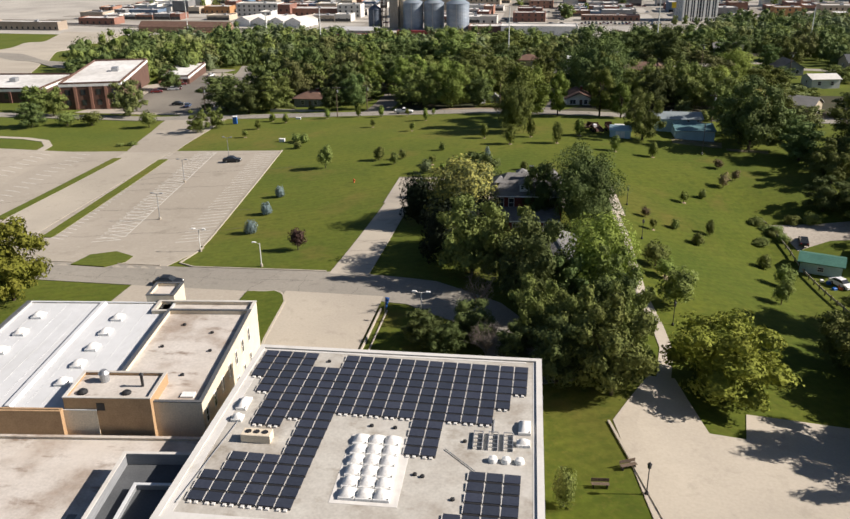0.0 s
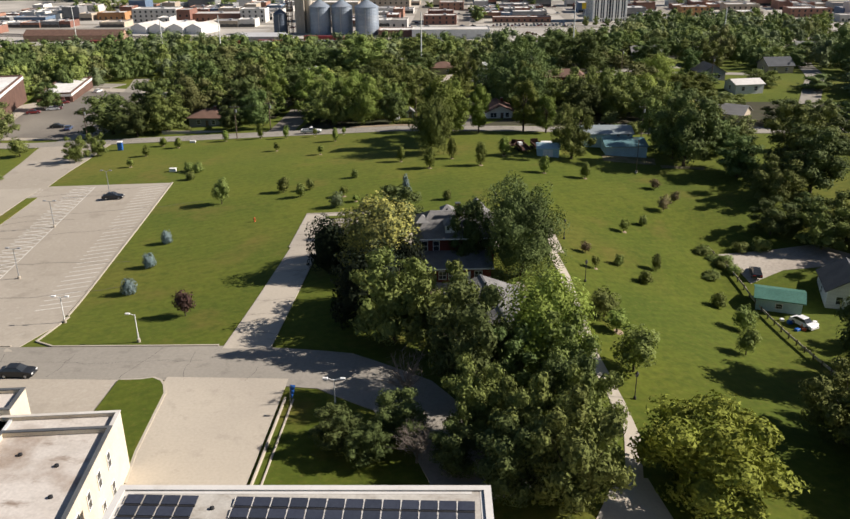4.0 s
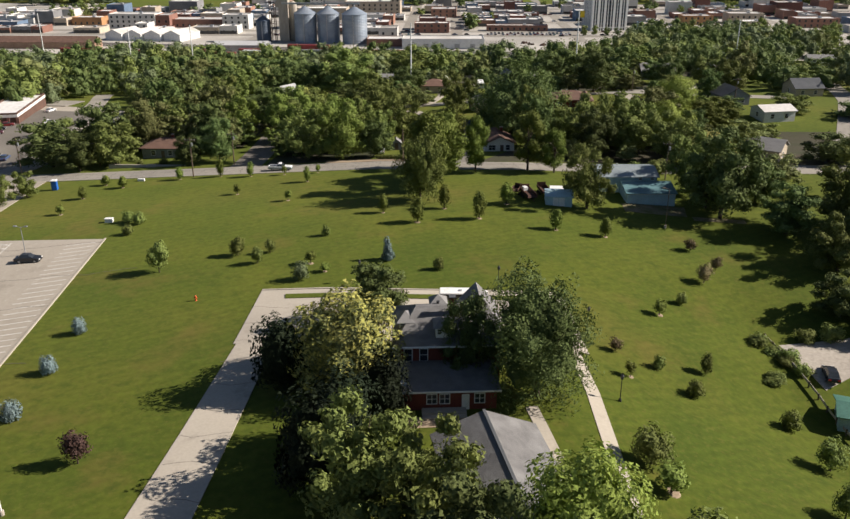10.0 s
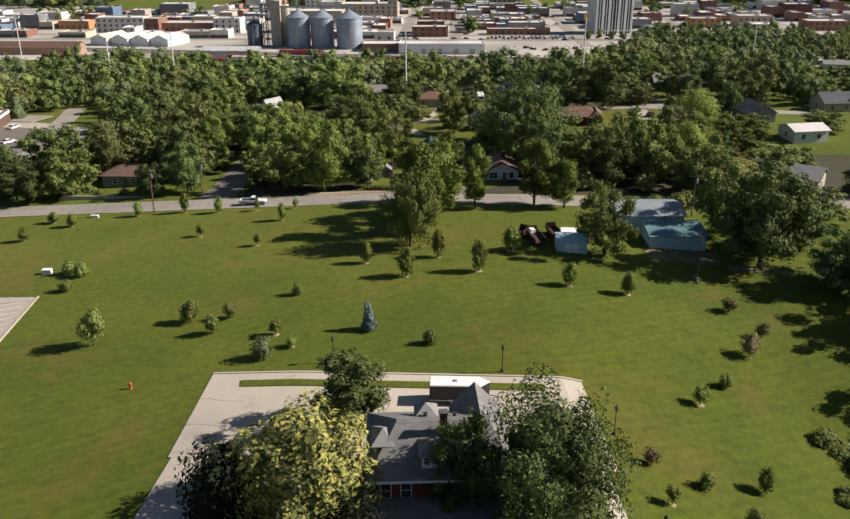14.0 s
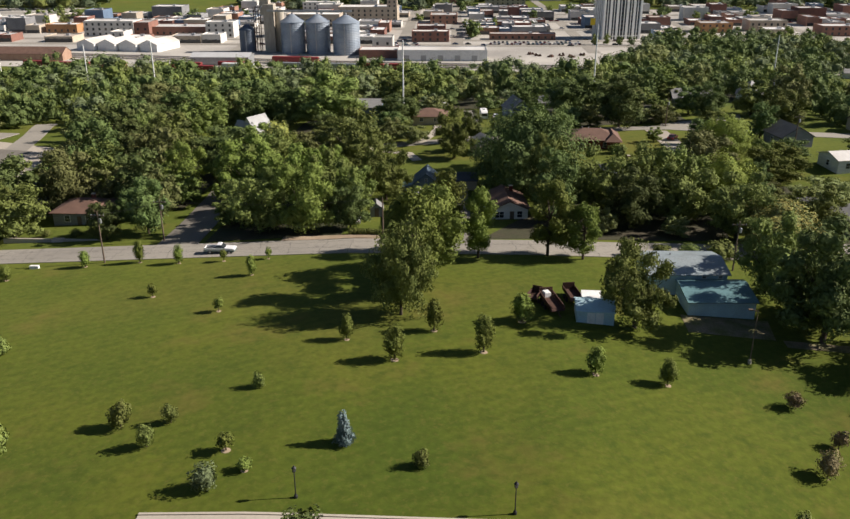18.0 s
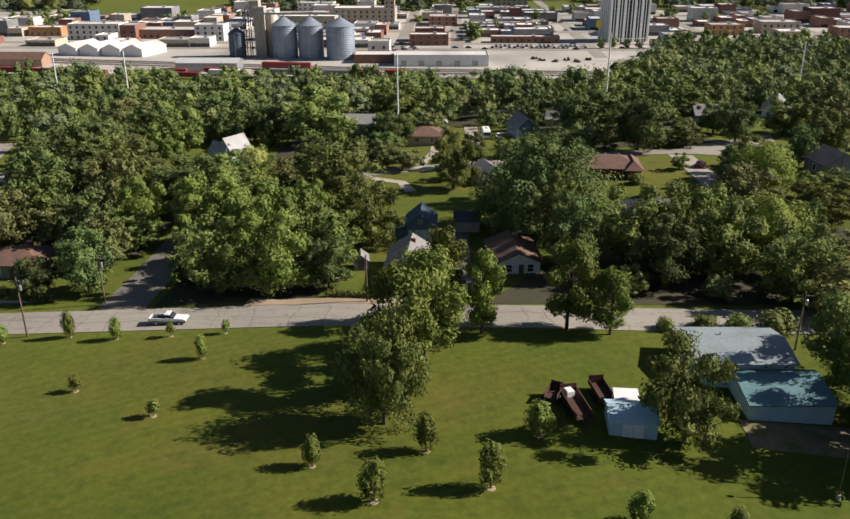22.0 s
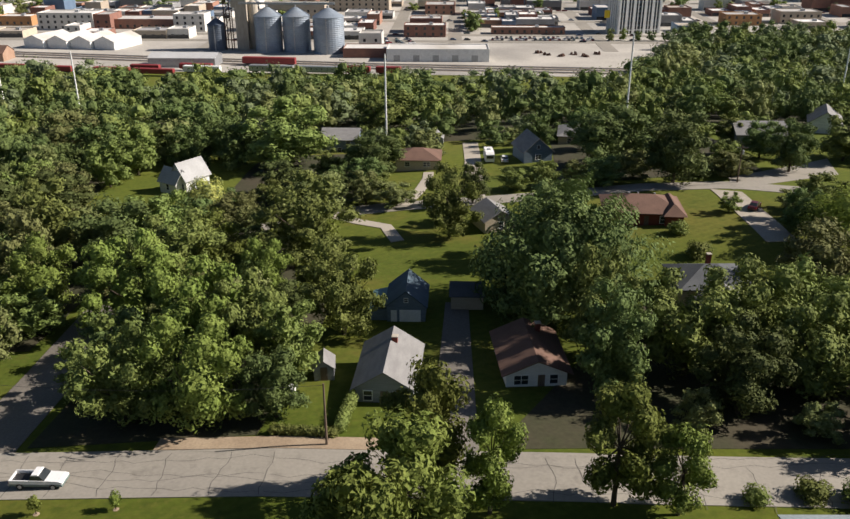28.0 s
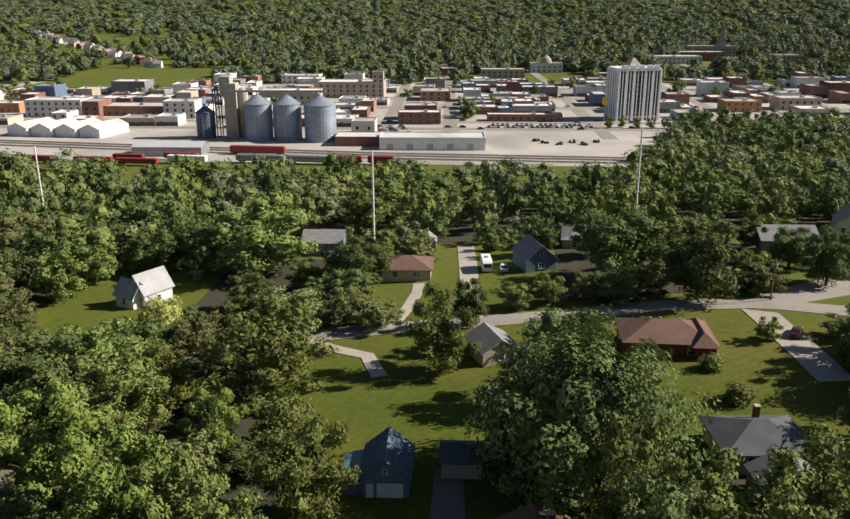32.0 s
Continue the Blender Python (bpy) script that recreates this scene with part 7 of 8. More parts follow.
ROOFS = [mat("town_white_roof", (0.70, 0.69, 0.66), (0.60, 0.58, 0.54), 0.06, 0.85, fine=9, third=(0.42, 0.40, 0.36)), ROOF_TOWN, mat("town_grey_roof", (0.36, 0.35, 0.34), (0.29, 0.285, 0.28), 0.08, 0.9, fine=9, third=(0.20, 0.19, 0.18)),
         mat("town_dark_roof", (0.15, 0.145, 0.14), (0.11, 0.105, 0.10), 0.08, 0.9, fine=9, third=(0.24, 0.22, 0.2)), mat("town_tan_roof", (0.44, 0.39, 0.32), (0.36, 0.31, 0.26), 0.08, 0.9, fine=9)]
walls = [(PALE, "pale"), (BRICKTOWN, "brick"), (TAN, "tan"), (BRICKTOWN, "dark brick"), (PALE, "white"), (GREYWALL, "grey"), (SLATE, "blue-painted")]
for row, y in enumerate((716, 743, 777, 799, 814, 847, 872, 910, 934, 973, 995)):
    x = -440.0 if y < 900 else -380.0
    while x < 400:
        w = rng.uniform(9, 17) if rng.random() < 0.65 else rng.uniform(17, 30)
        street = any(abs(x + w / 2 - s) < w / 2 + 6 for s in (-160, -45, -4, 90, 190, 280, 380))
        free = all(abs(x + w / 2 - a) > w / 2 + c or abs(y - b) > 12 + e for a, b, c, e in taken)
        car_park = (y < 760 and 0 < x < 100) or (y < 735 and x > -60) or (y < 780 and x > 150) or (y < 730 and x < -180)
        if free and not street and not car_park and rng.random() < 0.88:
            wall, word = walls[rng.integers(7)]
            h = rng.choice([4.5, 5.5, 6.5, 8, 9.5, 12], p=[0.2, 0.25, 0.22, 0.18, 0.1, 0.05])
            d = rng.uniform(15, 23)
            ob = shop(x + w / 2, y + rng.uniform(-2, 2), w, d, h, wall, word + " town building with flat roof", 0, ROOFS[rng.choice(5, p=[0.42, 0.2, 0.18, 0.09, 0.11])], y < 790)
            part("shopfront", Build().box(-w / 2 + 0.5, w / 2 - 0.5, -d / 2 - 0.1, -d / 2 - 0.01, 0.3, 2.7), GLASS, ob)
            if w <= 14 and rng.random() < 0.7:
                u = rng.uniform(-w / 4, w / 4)
                part("rooftop_unit", Build().bevel_box(u - 0.9, u + 0.9, 0.0, 1.6, h - 0.6, h + 0.7, 0.1), METAL, ob)
        x += w + (rng.uniform(0.1, 0.6) if rng.random() < 0.7 else rng.uniform(2, 6))
for x in (-160, -45, -4, 90, 190, 280, 380):
    ribbon("road", [(x, 690), (x - 4, 1010), (x - 30, 1500)], 9, 0.2, ROADWAY, "town street running away between buildings", "road", step=12)
for y in (729, 758, 830, 890, 956):
    ribbon("road", [(-470, y), (520, y - 6)], 9, 0.22, ROADWAY, "town cross street between blocks", "road", step=25)
cols = list(PAINTS)
far_car_mesh = {}


def far_car(x, y, rot, c, label, group):
    """A parked car that is only ever seen from far off."""
    if c not in far_car_mesh:
        far_car_mesh[c] = (prism(Build(), [(-2.2, 0.25), (-2.25, 0.62), (-2.1, 0.92), (-1.3, 0.98), (0.9, 0.96), (1.9, 0.82), (2.2, 0.62), (2.2, 0.25)], -0.88, 0.88, 0.06).mesh("body", PAINTS[c]),
                           prism(Build(), [(-1.75, 0.96), (-1.1, 1.40), (0.3, 1.42), (1.05, 0.95)], -0.80, 0.80, 0.16).mesh("window_glass", GLASS))
    ob = thing("car", x, y, rot, label, "car", group)
    ob.location.z += 0.12
    part("body", far_car_mesh[c][0], None, ob)
    part("window_glass", far_car_mesh[c][1], None, ob)


for i in range(44):
    if (i * 7) % 5:
        c = cols[(i * 5) % len(cols)]
        far_car(20 + (i % 22) * 3.1, 741.5 - (i // 22) * 8.5, 90, c, c + " car parked in the town lot", "cars in the town lot")
for i in range(26):
    c = cols[(i * 3) % len(cols)]
    far_car(-66 + (i * 13 % 37), 706 + (i * 7 % 29), i * 40, c, c + " car parked beside the silos", "cars by the silos")
for i in range(110):
    c = cols[int(rng.integers(len(cols)))]
    y = float(rng.choice((729, 758, 830, 890)))
    far_car(rng.uniform(-380, 400), y + float(rng.choice((-3.2, 3.2))), 0, c, c + " car parked along a town street", "cars along the town streets")
for i, (x, y) in enumerate(((50, 676), (58, 672), (66, 678), (72, 671), (46, 683), (80, 680))):
    b = thing("scrap_heap", x, y, i * 50, "heap of rusty scrap on the gravel yard", "scrap heap", "scrap heaps in the yard")
    for j in range(7):
        a = j * 2.4 + i
        u = 0.6 + (j * 5 % 7) * 0.2
        part("scrap_piece", Build().hull([(math.cos(a) * 2 - 0.7, math.sin(a) * 1.6 - 0.5, -0.2), (math.cos(a) * 2 + 0.8, math.sin(a) * 1.6 - 0.7, -0.2), (math.cos(a) * 2 + 0.9, math.sin(a) * 1.6 + 0.6, -0.2), (math.cos(a) * 2 - 0.6, math.sin(a) * 1.6 + 0.7, -0.2)],
             [(math.cos(a) * 1.6 - 0.4, math.sin(a) * 1.3 - 0.3, u), (math.cos(a) * 1.6 + 0.5, math.sin(a) * 1.3 - 0.4, u * 1.2), (math.cos(a) * 1.6 + 0.4, math.sin(a) * 1.3 + 0.4, u), (math.cos(a) * 1.6 - 0.4, math.sin(a) * 1.3 + 0.4, u * 0.8)]), RUST, b)
sign = thing("tall_sign", 98, 762, 0, "tall yellow roadside sign on a pole", "sign")
part("pole", Build().tube((0, 0, -0.5), (0, 0, 16), 0.3, 0.25), METAL, sign)
part("panel", Build().bevel_box(-1.8, 1.8, -0.3, 0.3, 11, 16, 0.1), paint("yellow_sign", (0.7, 0.5, 0.02), 0.5), sign)
# larger institutions among the trees on the far hill
for x, y, w, d, h, wall, roof, label in ((330, 1330, 60, 30, 14, TAN, SHINGLE, "large stone courthouse with grey roof"), (250, 1230, 80, 24, 9, PALE, ROOF_WHITE, "long pale institutional building"), (300, 1270, 60, 24, 11, BRICKTOWN, ROOF_WHITE, "brick institutional building with flat roof"),
                                         (390, 1250, 50, 30, 9, TAN, SHINGLE, "broad building with grey hipped roof"), (95, 1120, 34, 22, 10, PALE, SHINGLE, "pale domed civic building"), (45, 1060, 44, 18, 9, TAN, ROOF_TAN, "long tan building with columns"),
                                         (-10, 1080, 20, 20, 8, BRICKTOWN, ROOF_WHITE, "brick building at the end of the street"), (150, 1040, 30, 16, 7, BRICKTOWN, ROOF_TAN, "brick building at the edge of the trees"), (520, 1200, 60, 30, 13, BRICKTOWN, ROOF_WHITE, "large brick building among trees")):
    shop(x, y, w, d, h, wall, label, 0, roof)
dm = thing("civic_dome", 95, 1120, 0, "pale dome above the civic building", "dome", z=height(95, 1120) + 9.4)
part("drum", Build().lathe(0, 0, [(6, -1), (6, 2.5), (4.6, 5.5), (1, 8), (0.3, 9.5)], 18), TAN, dm)
spire = thing("spire", 345, 1330, 0, "pointed grey spire above the courthouse", "spire", z=height(345, 1330) + 13)
part("spire_shaft", Build().hull([(-5, -5, -1), (5, -5, -1), (5, 5, -1), (-5, 5, -1)], [(-0.4, -0.4, 20), (0.4, -0.4, 20), (0.4, 0.4, 20), (-0.4, 0.4, 20)]), SHINGLE, spire)
# houses among the trees of the hill
hill_homes = [(-350 - (i * 71 % 470) + rng.uniform(-8, 8), 1160 + (i * 97 % 640) + rng.uniform(-6, 6)) for i in range(54)]
hill_homes += [(-230 + (i * 97 % 760) + rng.uniform(-8, 8), 1040 + (i * 53 % 620) + rng.uniform(-6, 6)) for i in range(60)]
for i, (x, y) in enumerate(hill_homes):
    house("town_house", x, y, rng.uniform(-30, 30), 9, 11, 5.0, 8.4, "xy"[i % 2], (SIDING, SIDING, SIDING_TAN, BRICKTOWN)[i % 4], (SHINGLE, SHINGLE_DARK, SHINGLE_BROWN)[i % 3], "two-storey town house showing between trees", [("S", -2, 1, 1, 1.5), ("S", 2, 1, 1, 1.5)] if y < 1300 else [])
sheet("lawn", [(-405, 945), (-255, 940), (-300, 1150), (-400, 1150)], 0.3, GRASS, "open mown field beside the town", "lawn", step=20)
# shops west of the lawn
DARK_BRICK = mat("dark_shop_brick", (0.13, 0.075, 0.055), (0.10, 0.058, 0.045), 0.4, 0.9, fine=14)
for x, y, w, d, h, rot, label in ((-168, 297, 21, 54, 9.2, 17, "brick shop building with bright white flat roof"), (-211, 293, 46, 32, 5.2, 8, "low brick shop building with pale roof"), (-160, 346, 12, 36, 4.2, 12, "low shop with white roof and dark glass front")):
    ob = shop(x, y, w, d, h, DARK_BRICK, label, rot, ROOFS[0])
    part("white_fascia", Build().box(-w / 2 - 0.12, w / 2 + 0.12, -d / 2 - 0.12, -d / 2 - 0.02, h - 1.5, h - 0.6), WHITE, ob)
    part("white_fascia", Build().box(w / 2 + 0.02, w / 2 + 0.12, -d / 2, d / 2, h - 1.5, h - 0.6), WHITE, ob)
    for i in range(5):
        part("brick_pier", Build().box(-w / 2 + i * w / 4 - 0.5, -w / 2 + i * w / 4 + 0.5, -d / 2 - 0.4, -d / 2 - 0.02, -0.5, h - 1.6), BRICKTOWN, ob)
sheet("pavement", [(-150, 268), (-122, 266), (-130, 350), (-160, 356)], 0.13, ASPHALT, "dark worn asphalt lot beside the shops", "parking lot")
ribbon("path", [(-166, 220), (-152, 219.5), (-144, 217), (-139.5, 211.5), (-138.5, 205)], 2.2, 0.1, CONCRETE, "curved pale concrete path across the lawn strip", "path")
for x, y, rot, c in ((-128.2, 279.5, 100, "blue"), (-150.3, 322.4, 20, "red"), (-145.7, 305.3, 20, "silver"), (-147.5, 312, 20, "black")):
    car(x, y, rot, c, c + " car parked outside the shops", "cars outside the shops")


# ---- trees and shrubs of the lawn ----
def plant(group, *rows):
    for kind, x, y, h, w in rows:
        tree(kind, x, y, h, w, group)


plant("trees planted on the lawn",
      ("lollipop", -50.9, 186.6, 5.8, 3.9), ("pine", -39.2, 193.2, 3.4, 2.8), ("pine", -34.7, 189.3, 3.1, 2.2), ("pine", -33.5, 194.0, 2.6, 2.0), ("grey_shrub", -26.0, 181.9, 3.3, 3.2), ("sapling", -25.4, 188.4, 2.4, 2.2),
      ("sapling", -22.4, 184.8, 1.4, 1.8), ("shrub", -24.9, 201.7, 2.1, 1.8), ("tall_spruce", -12.5, 189.9, 4.1, 2.4), ("shrub", -3.7, 186.1, 2.2, 2.0), ("sapling", -49.2, 231.3, 2.3, 1.7), ("sapling", -36.6, 224.8, 2.4, 1.7),
      ("young", -35.1, 239.5, 3.7, 1.8), ("young", -49.9, 246.2, 3.6, 1.9), ("young", -57.4, 247.3, 4.3, 2.0), ("young", -66.8, 245.8, 3.1, 2.0), ("young", -78.4, 240.2, 2.8, 2.2), ("young", -83.6, 243.0, 2.4, 2.3),
      ("young", -84.4, 232.2, 2.9, 2.2), ("sapling", -83.7, 220.0, 2.1, 2.0))
plant("trees planted on the lawn",
      ("sapling", -41.9, 246.6, 2.4, 1.4), ("sapling", -34.0, 247.2, 2.2, 1.3), ("young", -15.5, 214.3, 3.9, 2.1), ("young", -8.4, 208.8, 5.1, 3.0), ("young", -3.5, 217.6, 5.1, 2.6), ("young", 3.4, 211.4, 5.6, 2.9),
      ("young", 9.2, 221.3, 4.6, 3.3), ("young", 17.7, 207.0, 4.1, 2.6), ("young", 26.9, 206.4, 3.8, 2.4), ("shrub", -63.8, 205.9, 1.9, 2.4), ("shrub", -66.6, 213.2, 2.4, 2.7), ("shrub", -63.8, 211.9, 2.6, 2.7),
      ("olive_shrub", 42.3, 204.4, 2.6, 2.8), ("olive_shrub", 41.4, 191.3, 3.5, 3.0), ("olive_shrub", 44.9, 196.8, 2.7, 2.2), ("shrub", 35.5, 182.9, 2.1, 1.9), ("sapling", 30.9, 177.8, 2.5, 2.2), ("shrub", 27.1, 161.0, 2.1, 1.9),
      ("pine", 34.1, 162.6, 3.2, 1.9), ("shrub", 30.9, 156.0, 2.4, 2.6))
plant("trees planted on the lawn",
      ("sapling", 22.4, 156.8, 2.4, 1.6), ("spruce", -53.2, 142.2, 2.7, 2.6), ("spruce", -53.9, 153.2, 2.6, 2.4), ("spruce", -54.9, 164.6, 2.5, 2.2), ("plum", -41.0, 133.1, 4.1, 3.4), ("lollipop", 41.4, 134.3, 4.4, 3.4),
      ("lollipop", 44.6, 145.2, 4.3, 3.8), ("shrub", 43.0, 153.8, 2.8, 2.8), ("lollipop", 20.9, 137.0, 4.4, 4.8), ("lollipop", 22.2, 120.6, 6.2, 6.2), ("sapling", 22.0, 132.3, 3.2, 3.6), ("hedge_ball", 5.6, 69.4, 5.0, 2.3),
      ("olive_shrub", 21.5, 163.0, 2.2, 2.0))
# round the brick house and the campus
plant("",
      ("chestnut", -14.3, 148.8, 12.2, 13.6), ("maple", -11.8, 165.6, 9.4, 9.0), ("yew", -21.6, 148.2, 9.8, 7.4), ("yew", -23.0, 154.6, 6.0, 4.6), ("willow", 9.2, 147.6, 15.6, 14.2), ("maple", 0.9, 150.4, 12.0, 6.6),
      # yews at x -13.0 and -14.4 are added; their black stands for lawn shade
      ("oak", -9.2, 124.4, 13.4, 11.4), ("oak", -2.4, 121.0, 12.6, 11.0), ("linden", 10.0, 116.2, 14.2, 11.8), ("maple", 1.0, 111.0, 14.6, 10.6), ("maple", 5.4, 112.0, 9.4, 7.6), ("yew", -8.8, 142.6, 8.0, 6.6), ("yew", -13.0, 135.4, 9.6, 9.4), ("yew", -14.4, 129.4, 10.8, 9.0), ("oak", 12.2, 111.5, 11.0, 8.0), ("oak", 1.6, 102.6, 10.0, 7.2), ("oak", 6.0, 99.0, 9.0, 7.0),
      ("oak", 11.2, 90.8, 12.2, 9.6), ("oak", 8.0, 95.6, 11.0, 8.0), ("oak", 13.2, 98.4, 11.5, 7.6), ("maple", 12.0, 103.6, 10.0, 7.4), ("maple", -13.3, 100.4, 4.6, 6.2), ("maple", -6.8, 101.6, 6.0, 6.6),
      ("maple", -9.6, 97.8, 4.4, 5.0), ("maple", 4.6, 92.6, 8.5, 7.4), ("maple", -0.6, 96.4, 5.6, 5.6))
plant("",
      ("golden", 25.4, 95.6, 9.8, 15.0), ("maple", 48.5, 101.0, 11.0, 12.0), ("oak", 45.0, 110.0, 10.0, 11.0), ("maple", 56, 102, 15, 14), ("oak", 62, 122, 17, 15), ("maple", 57.5, 126.5, 18, 14),
      ("maple", 66, 110, 16, 14), ("oak", 72, 132, 16, 14), ("golden", -77.0, 105.0, 12.4, 13.2), ("oak", -92.0, 96.0, 11, 11), ("maple", -84.0, 92.0, 9, 9), ("plum", -37.6, 96.4, 2.6, 2.4),
      ("tall", -8.6, 223.0, 14.0, 9.8), ("locust", 25.6, 222.0, 13.0, 11.0), ("ash", -7.0, 231.6, 17.0, 10.0), ("ash", -4.8, 240.4, 15.4, 11.0), ("ash", -3.0, 250.6, 15.0, 8.4), ("ash", 3.2, 247.4, 13.0, 6.2), ("ash", 15.5, 249.3, 14.0, 8.2), ("ash", 21.6, 248.3, 10.4, 6.6),
      ("oak", 47.4, 90.0, 15, 11), ("maple", 57, 95, 15, 12), ("oak", 48, 79.5, 14, 10), ("maple", 44.6, 86.0, 14.6, 10.4), ("oak", 49.8, 237.5, 14.0, 10.5))
plant("trees round the shops", ("wood_a", -163.9, 253.1, 9.5, 10), ("lollipop", -150.3, 238.9, 4.4, 7), ("lollipop", -142.5, 240.0, 4.6, 7.2), ("lollipop", -122.3, 238.4, 5.2, 5.4), ("wood_c", -138.9, 257.6, 12, 12.5), ("wood_b", -160.2, 235.3, 7.5, 9.0),
      ("locust", -101.9, 228.8, 6.8, 7.0), ("locust", -98.6, 234.8, 6.4, 6.0), ("wood_b", -147.4, 306.2, 9.5, 9.0), ("shrub", -128.4, 303.9, 3.6, 7.0), ("shrub", -130.2, 322.0, 3.2, 6.0), ("wood_a", -176, 262, 9, 9), ("shrub", -114.4, 212.9, 1.0, 3.4), ("shrub", -117.6, 212.0, 0.8, 2.6),
      ("wood_b", -196, 372, 12, 14), ("wood_a", -180, 380, 13, 15), ("wood_c", -165, 384, 12, 14))
bare_tree(-6.6, 109.4, 7.0, 6.6)
bare_tree(-4.6, 97.8, 5.0, 5.8)
# large trees between the houses, seen from the air one by one, but for the maple at (16.6, 318): unseen, added to shade
# the lawn
plant("trees among the houses",
      ("giant", 15.8, 297.0, 21.2, 27.4), ("oak", 19.2, 282.2, 16.4, 10.4), ("oak", 52.5, 262.6, 13.0, 12.0), ("maple", 16.6, 318.0, 14.0, 14.0), ("oak", 29.6, 277.6, 14.6, 13.6), ("oak_b", 39.6, 281.6, 14.4, 13.6), ("oak_b", 47.0, 287.0, 12.6, 14.0), ("oak", 45.0, 272.5, 13.0, 13.0), ("maple", 33.6, 268.2, 12.0, 11.0), ("maple", 36.5, 376.4, 15.0, 20.0),
      ("maple", 47.2, 359.7, 16.0, 15.5), ("maple", 73.5, 382.2, 9.0, 10.5), ("locust", -2.0, 330.5, 14.0, 12.0), ("maple", 2.6, 350.1, 9.0, 7.0), ("maple", -21.2, 378.2, 11.0, 14.4), ("oak", -46.2, 394.2, 17.0, 26.0),
      ("olive_wood", -32.1, 352.1, 8.0, 15.6), ("locust", -28.6, 321.5, 15.0, 20.0), ("chestnut", -55.5, 347.8, 9.0, 9.6), ("locust", -16.8, 288.6, 14.0, 12.3), ("bright", -31.4, 303.0, 10.0, 8.9), ("oak", -47.1, 308.4, 12.5, 15.5),
      ("maple", -61.4, 317.2, 13.0, 17.0), ("bright", -49.4, 292.4, 14.5, 16.5))
plant("trees among the houses",
      ("bright", -34.6, 281.0, 14.0, 15.6), ("oak", -56.6, 325.3, 13.0, 15.0), ("bright", -44.6, 316.6, 10.5, 14.0), ("bright", -65.3, 296.4, 13.0, 13.8), ("oak", -28.0, 279.0, 13.0, 10.6), ("oak", -21.9, 275.7, 11.0, 9.1),
      ("oak", -40.4, 264.4, 13.0, 12.0), ("bright", -31.0, 264.4, 13.6, 14.0), ("maple", -21.6, 264.6, 9.0, 8.0), ("linden", 65.6, 318.0, 11.5, 13.0), ("linden", 55.4, 283.5, 12.5, 14.0), ("bright", 73.7, 303.5, 8.5, 16.0), ("maple", 66.2, 294.5, 8.0, 7.4),
      ("oak", 68.4, 331.0, 9.5, 12.5), ("olive_wood", 57.6, 304.0, 11.5, 14.0), ("chestnut", 59.2, 258.2, 8.5, 14.0), ("shrub", 41.3, 316.5, 3.0, 5.0), ("shrub", 40.7, 327.4, 2.6, 4.2), ("maple", 62.0, 325.0, 9.0, 8.0),
      ("olive_wood", -88.9, 287.8, 14.0, 13.4), ("maple", -71.5, 277.0, 5.5, 5.5))
plant("trees among the houses",
      ("wood_a", -88.4, 377.0, 12.0, 11.8), ("olive_wood", -106.9, 401.5, 15.0, 21.0), ("olive_wood", -88.0, 352.0, 12.0, 13.0), ("wood_b", -101.7, 424.6, 14.0, 18.0), ("wood_b", -88.6, 434.0, 13.0, 16.0), ("wood_b", -70.0, 410.0, 14.0, 15.0),
      ("wood_b", -85.2, 344.0, 12.0, 15.8), ("wood_e", -23.6, 437.6, 15.0, 21.0), ("maple", 75.6, 368.4, 12.0, 11.0), ("wood_a", 79.8, 453.8, 12.0, 15.7), ("wood_b", 20.0, 402.0, 10.0, 9.0), ("maple", 33.0, 397.0, 11.0, 11.0),
      ("maple", 18.8, 271.4, 15.4, 9.8), ("maple", -63.0, 266.4, 11.5, 9.6), ("maple", -70.0, 262.6, 8.0, 7.0), ("maple", 58.5, 272.5, 8.5, 11.0), ("oak", 69.0, 268.0, 9.5, 12.0), ("oak", 93.0, 352.0, 12.0, 12.0), ("wood_b", -60.5, 395.0, 13.0, 14.0),
      ("wood_b", -75.0, 398.0, 12.0, 12.0), ("oak", 53.0, 338.0, 4.0, 4.5))
plant("",
      ("maple", 52.5, 221.2, 18, 15), ("maple", 63.0, 213.5, 10, 11), ("oak", 66.4, 197.6, 10, 11), ("oak", -90.8, 266.2, 12, 14), ("maple", -97.6, 259.8, 10, 9), ("oak", 51.5, 228, 14, 12), ("oak", 78, 218, 16, 17),
      ("maple", 76.3, 204.4, 15, 15), ("maple", 63, 232, 9, 11), ("shrub", 30, 250.8, 2.0, 3.0), ("shrub", 36, 252.0, 2.2, 4.0), ("shrub", 41, 251.6, 2.6, 4.6), ("shrub", 46.5, 252.2, 3.2, 6.0), ("oak", 75, 181, 10, 11), ("maple", 69, 186, 7, 8))
plant("trees round the gravel yard", ("maple", 61, 183, 7.5, 9), ("oak", 69, 178, 9, 10), ("maple", 77, 168, 10, 11), ("wood_c", 78, 156, 9, 10), ("oak", 61.5, 140.5, 6, 7), ("maple", 61, 127, 10.5, 10), ("oak", 66, 119, 12, 12), ("shrub", 57.0, 176.5, 2.6, 4.2), ("shrub", 53.0, 176.0, 2.0, 3.6))
plant("trees before the bungalow", ("locust", -91.5, 270.0, 10.5, 8), ("locust", -95.0, 266.0, 9.5, 8), ("maple", -73.0, 269.0, 4.4, 4.4), ("shrub", -78.0, 266.0, 1.6, 2.6), ("shrub", -84.5, 266.6, 1.4, 2.4))
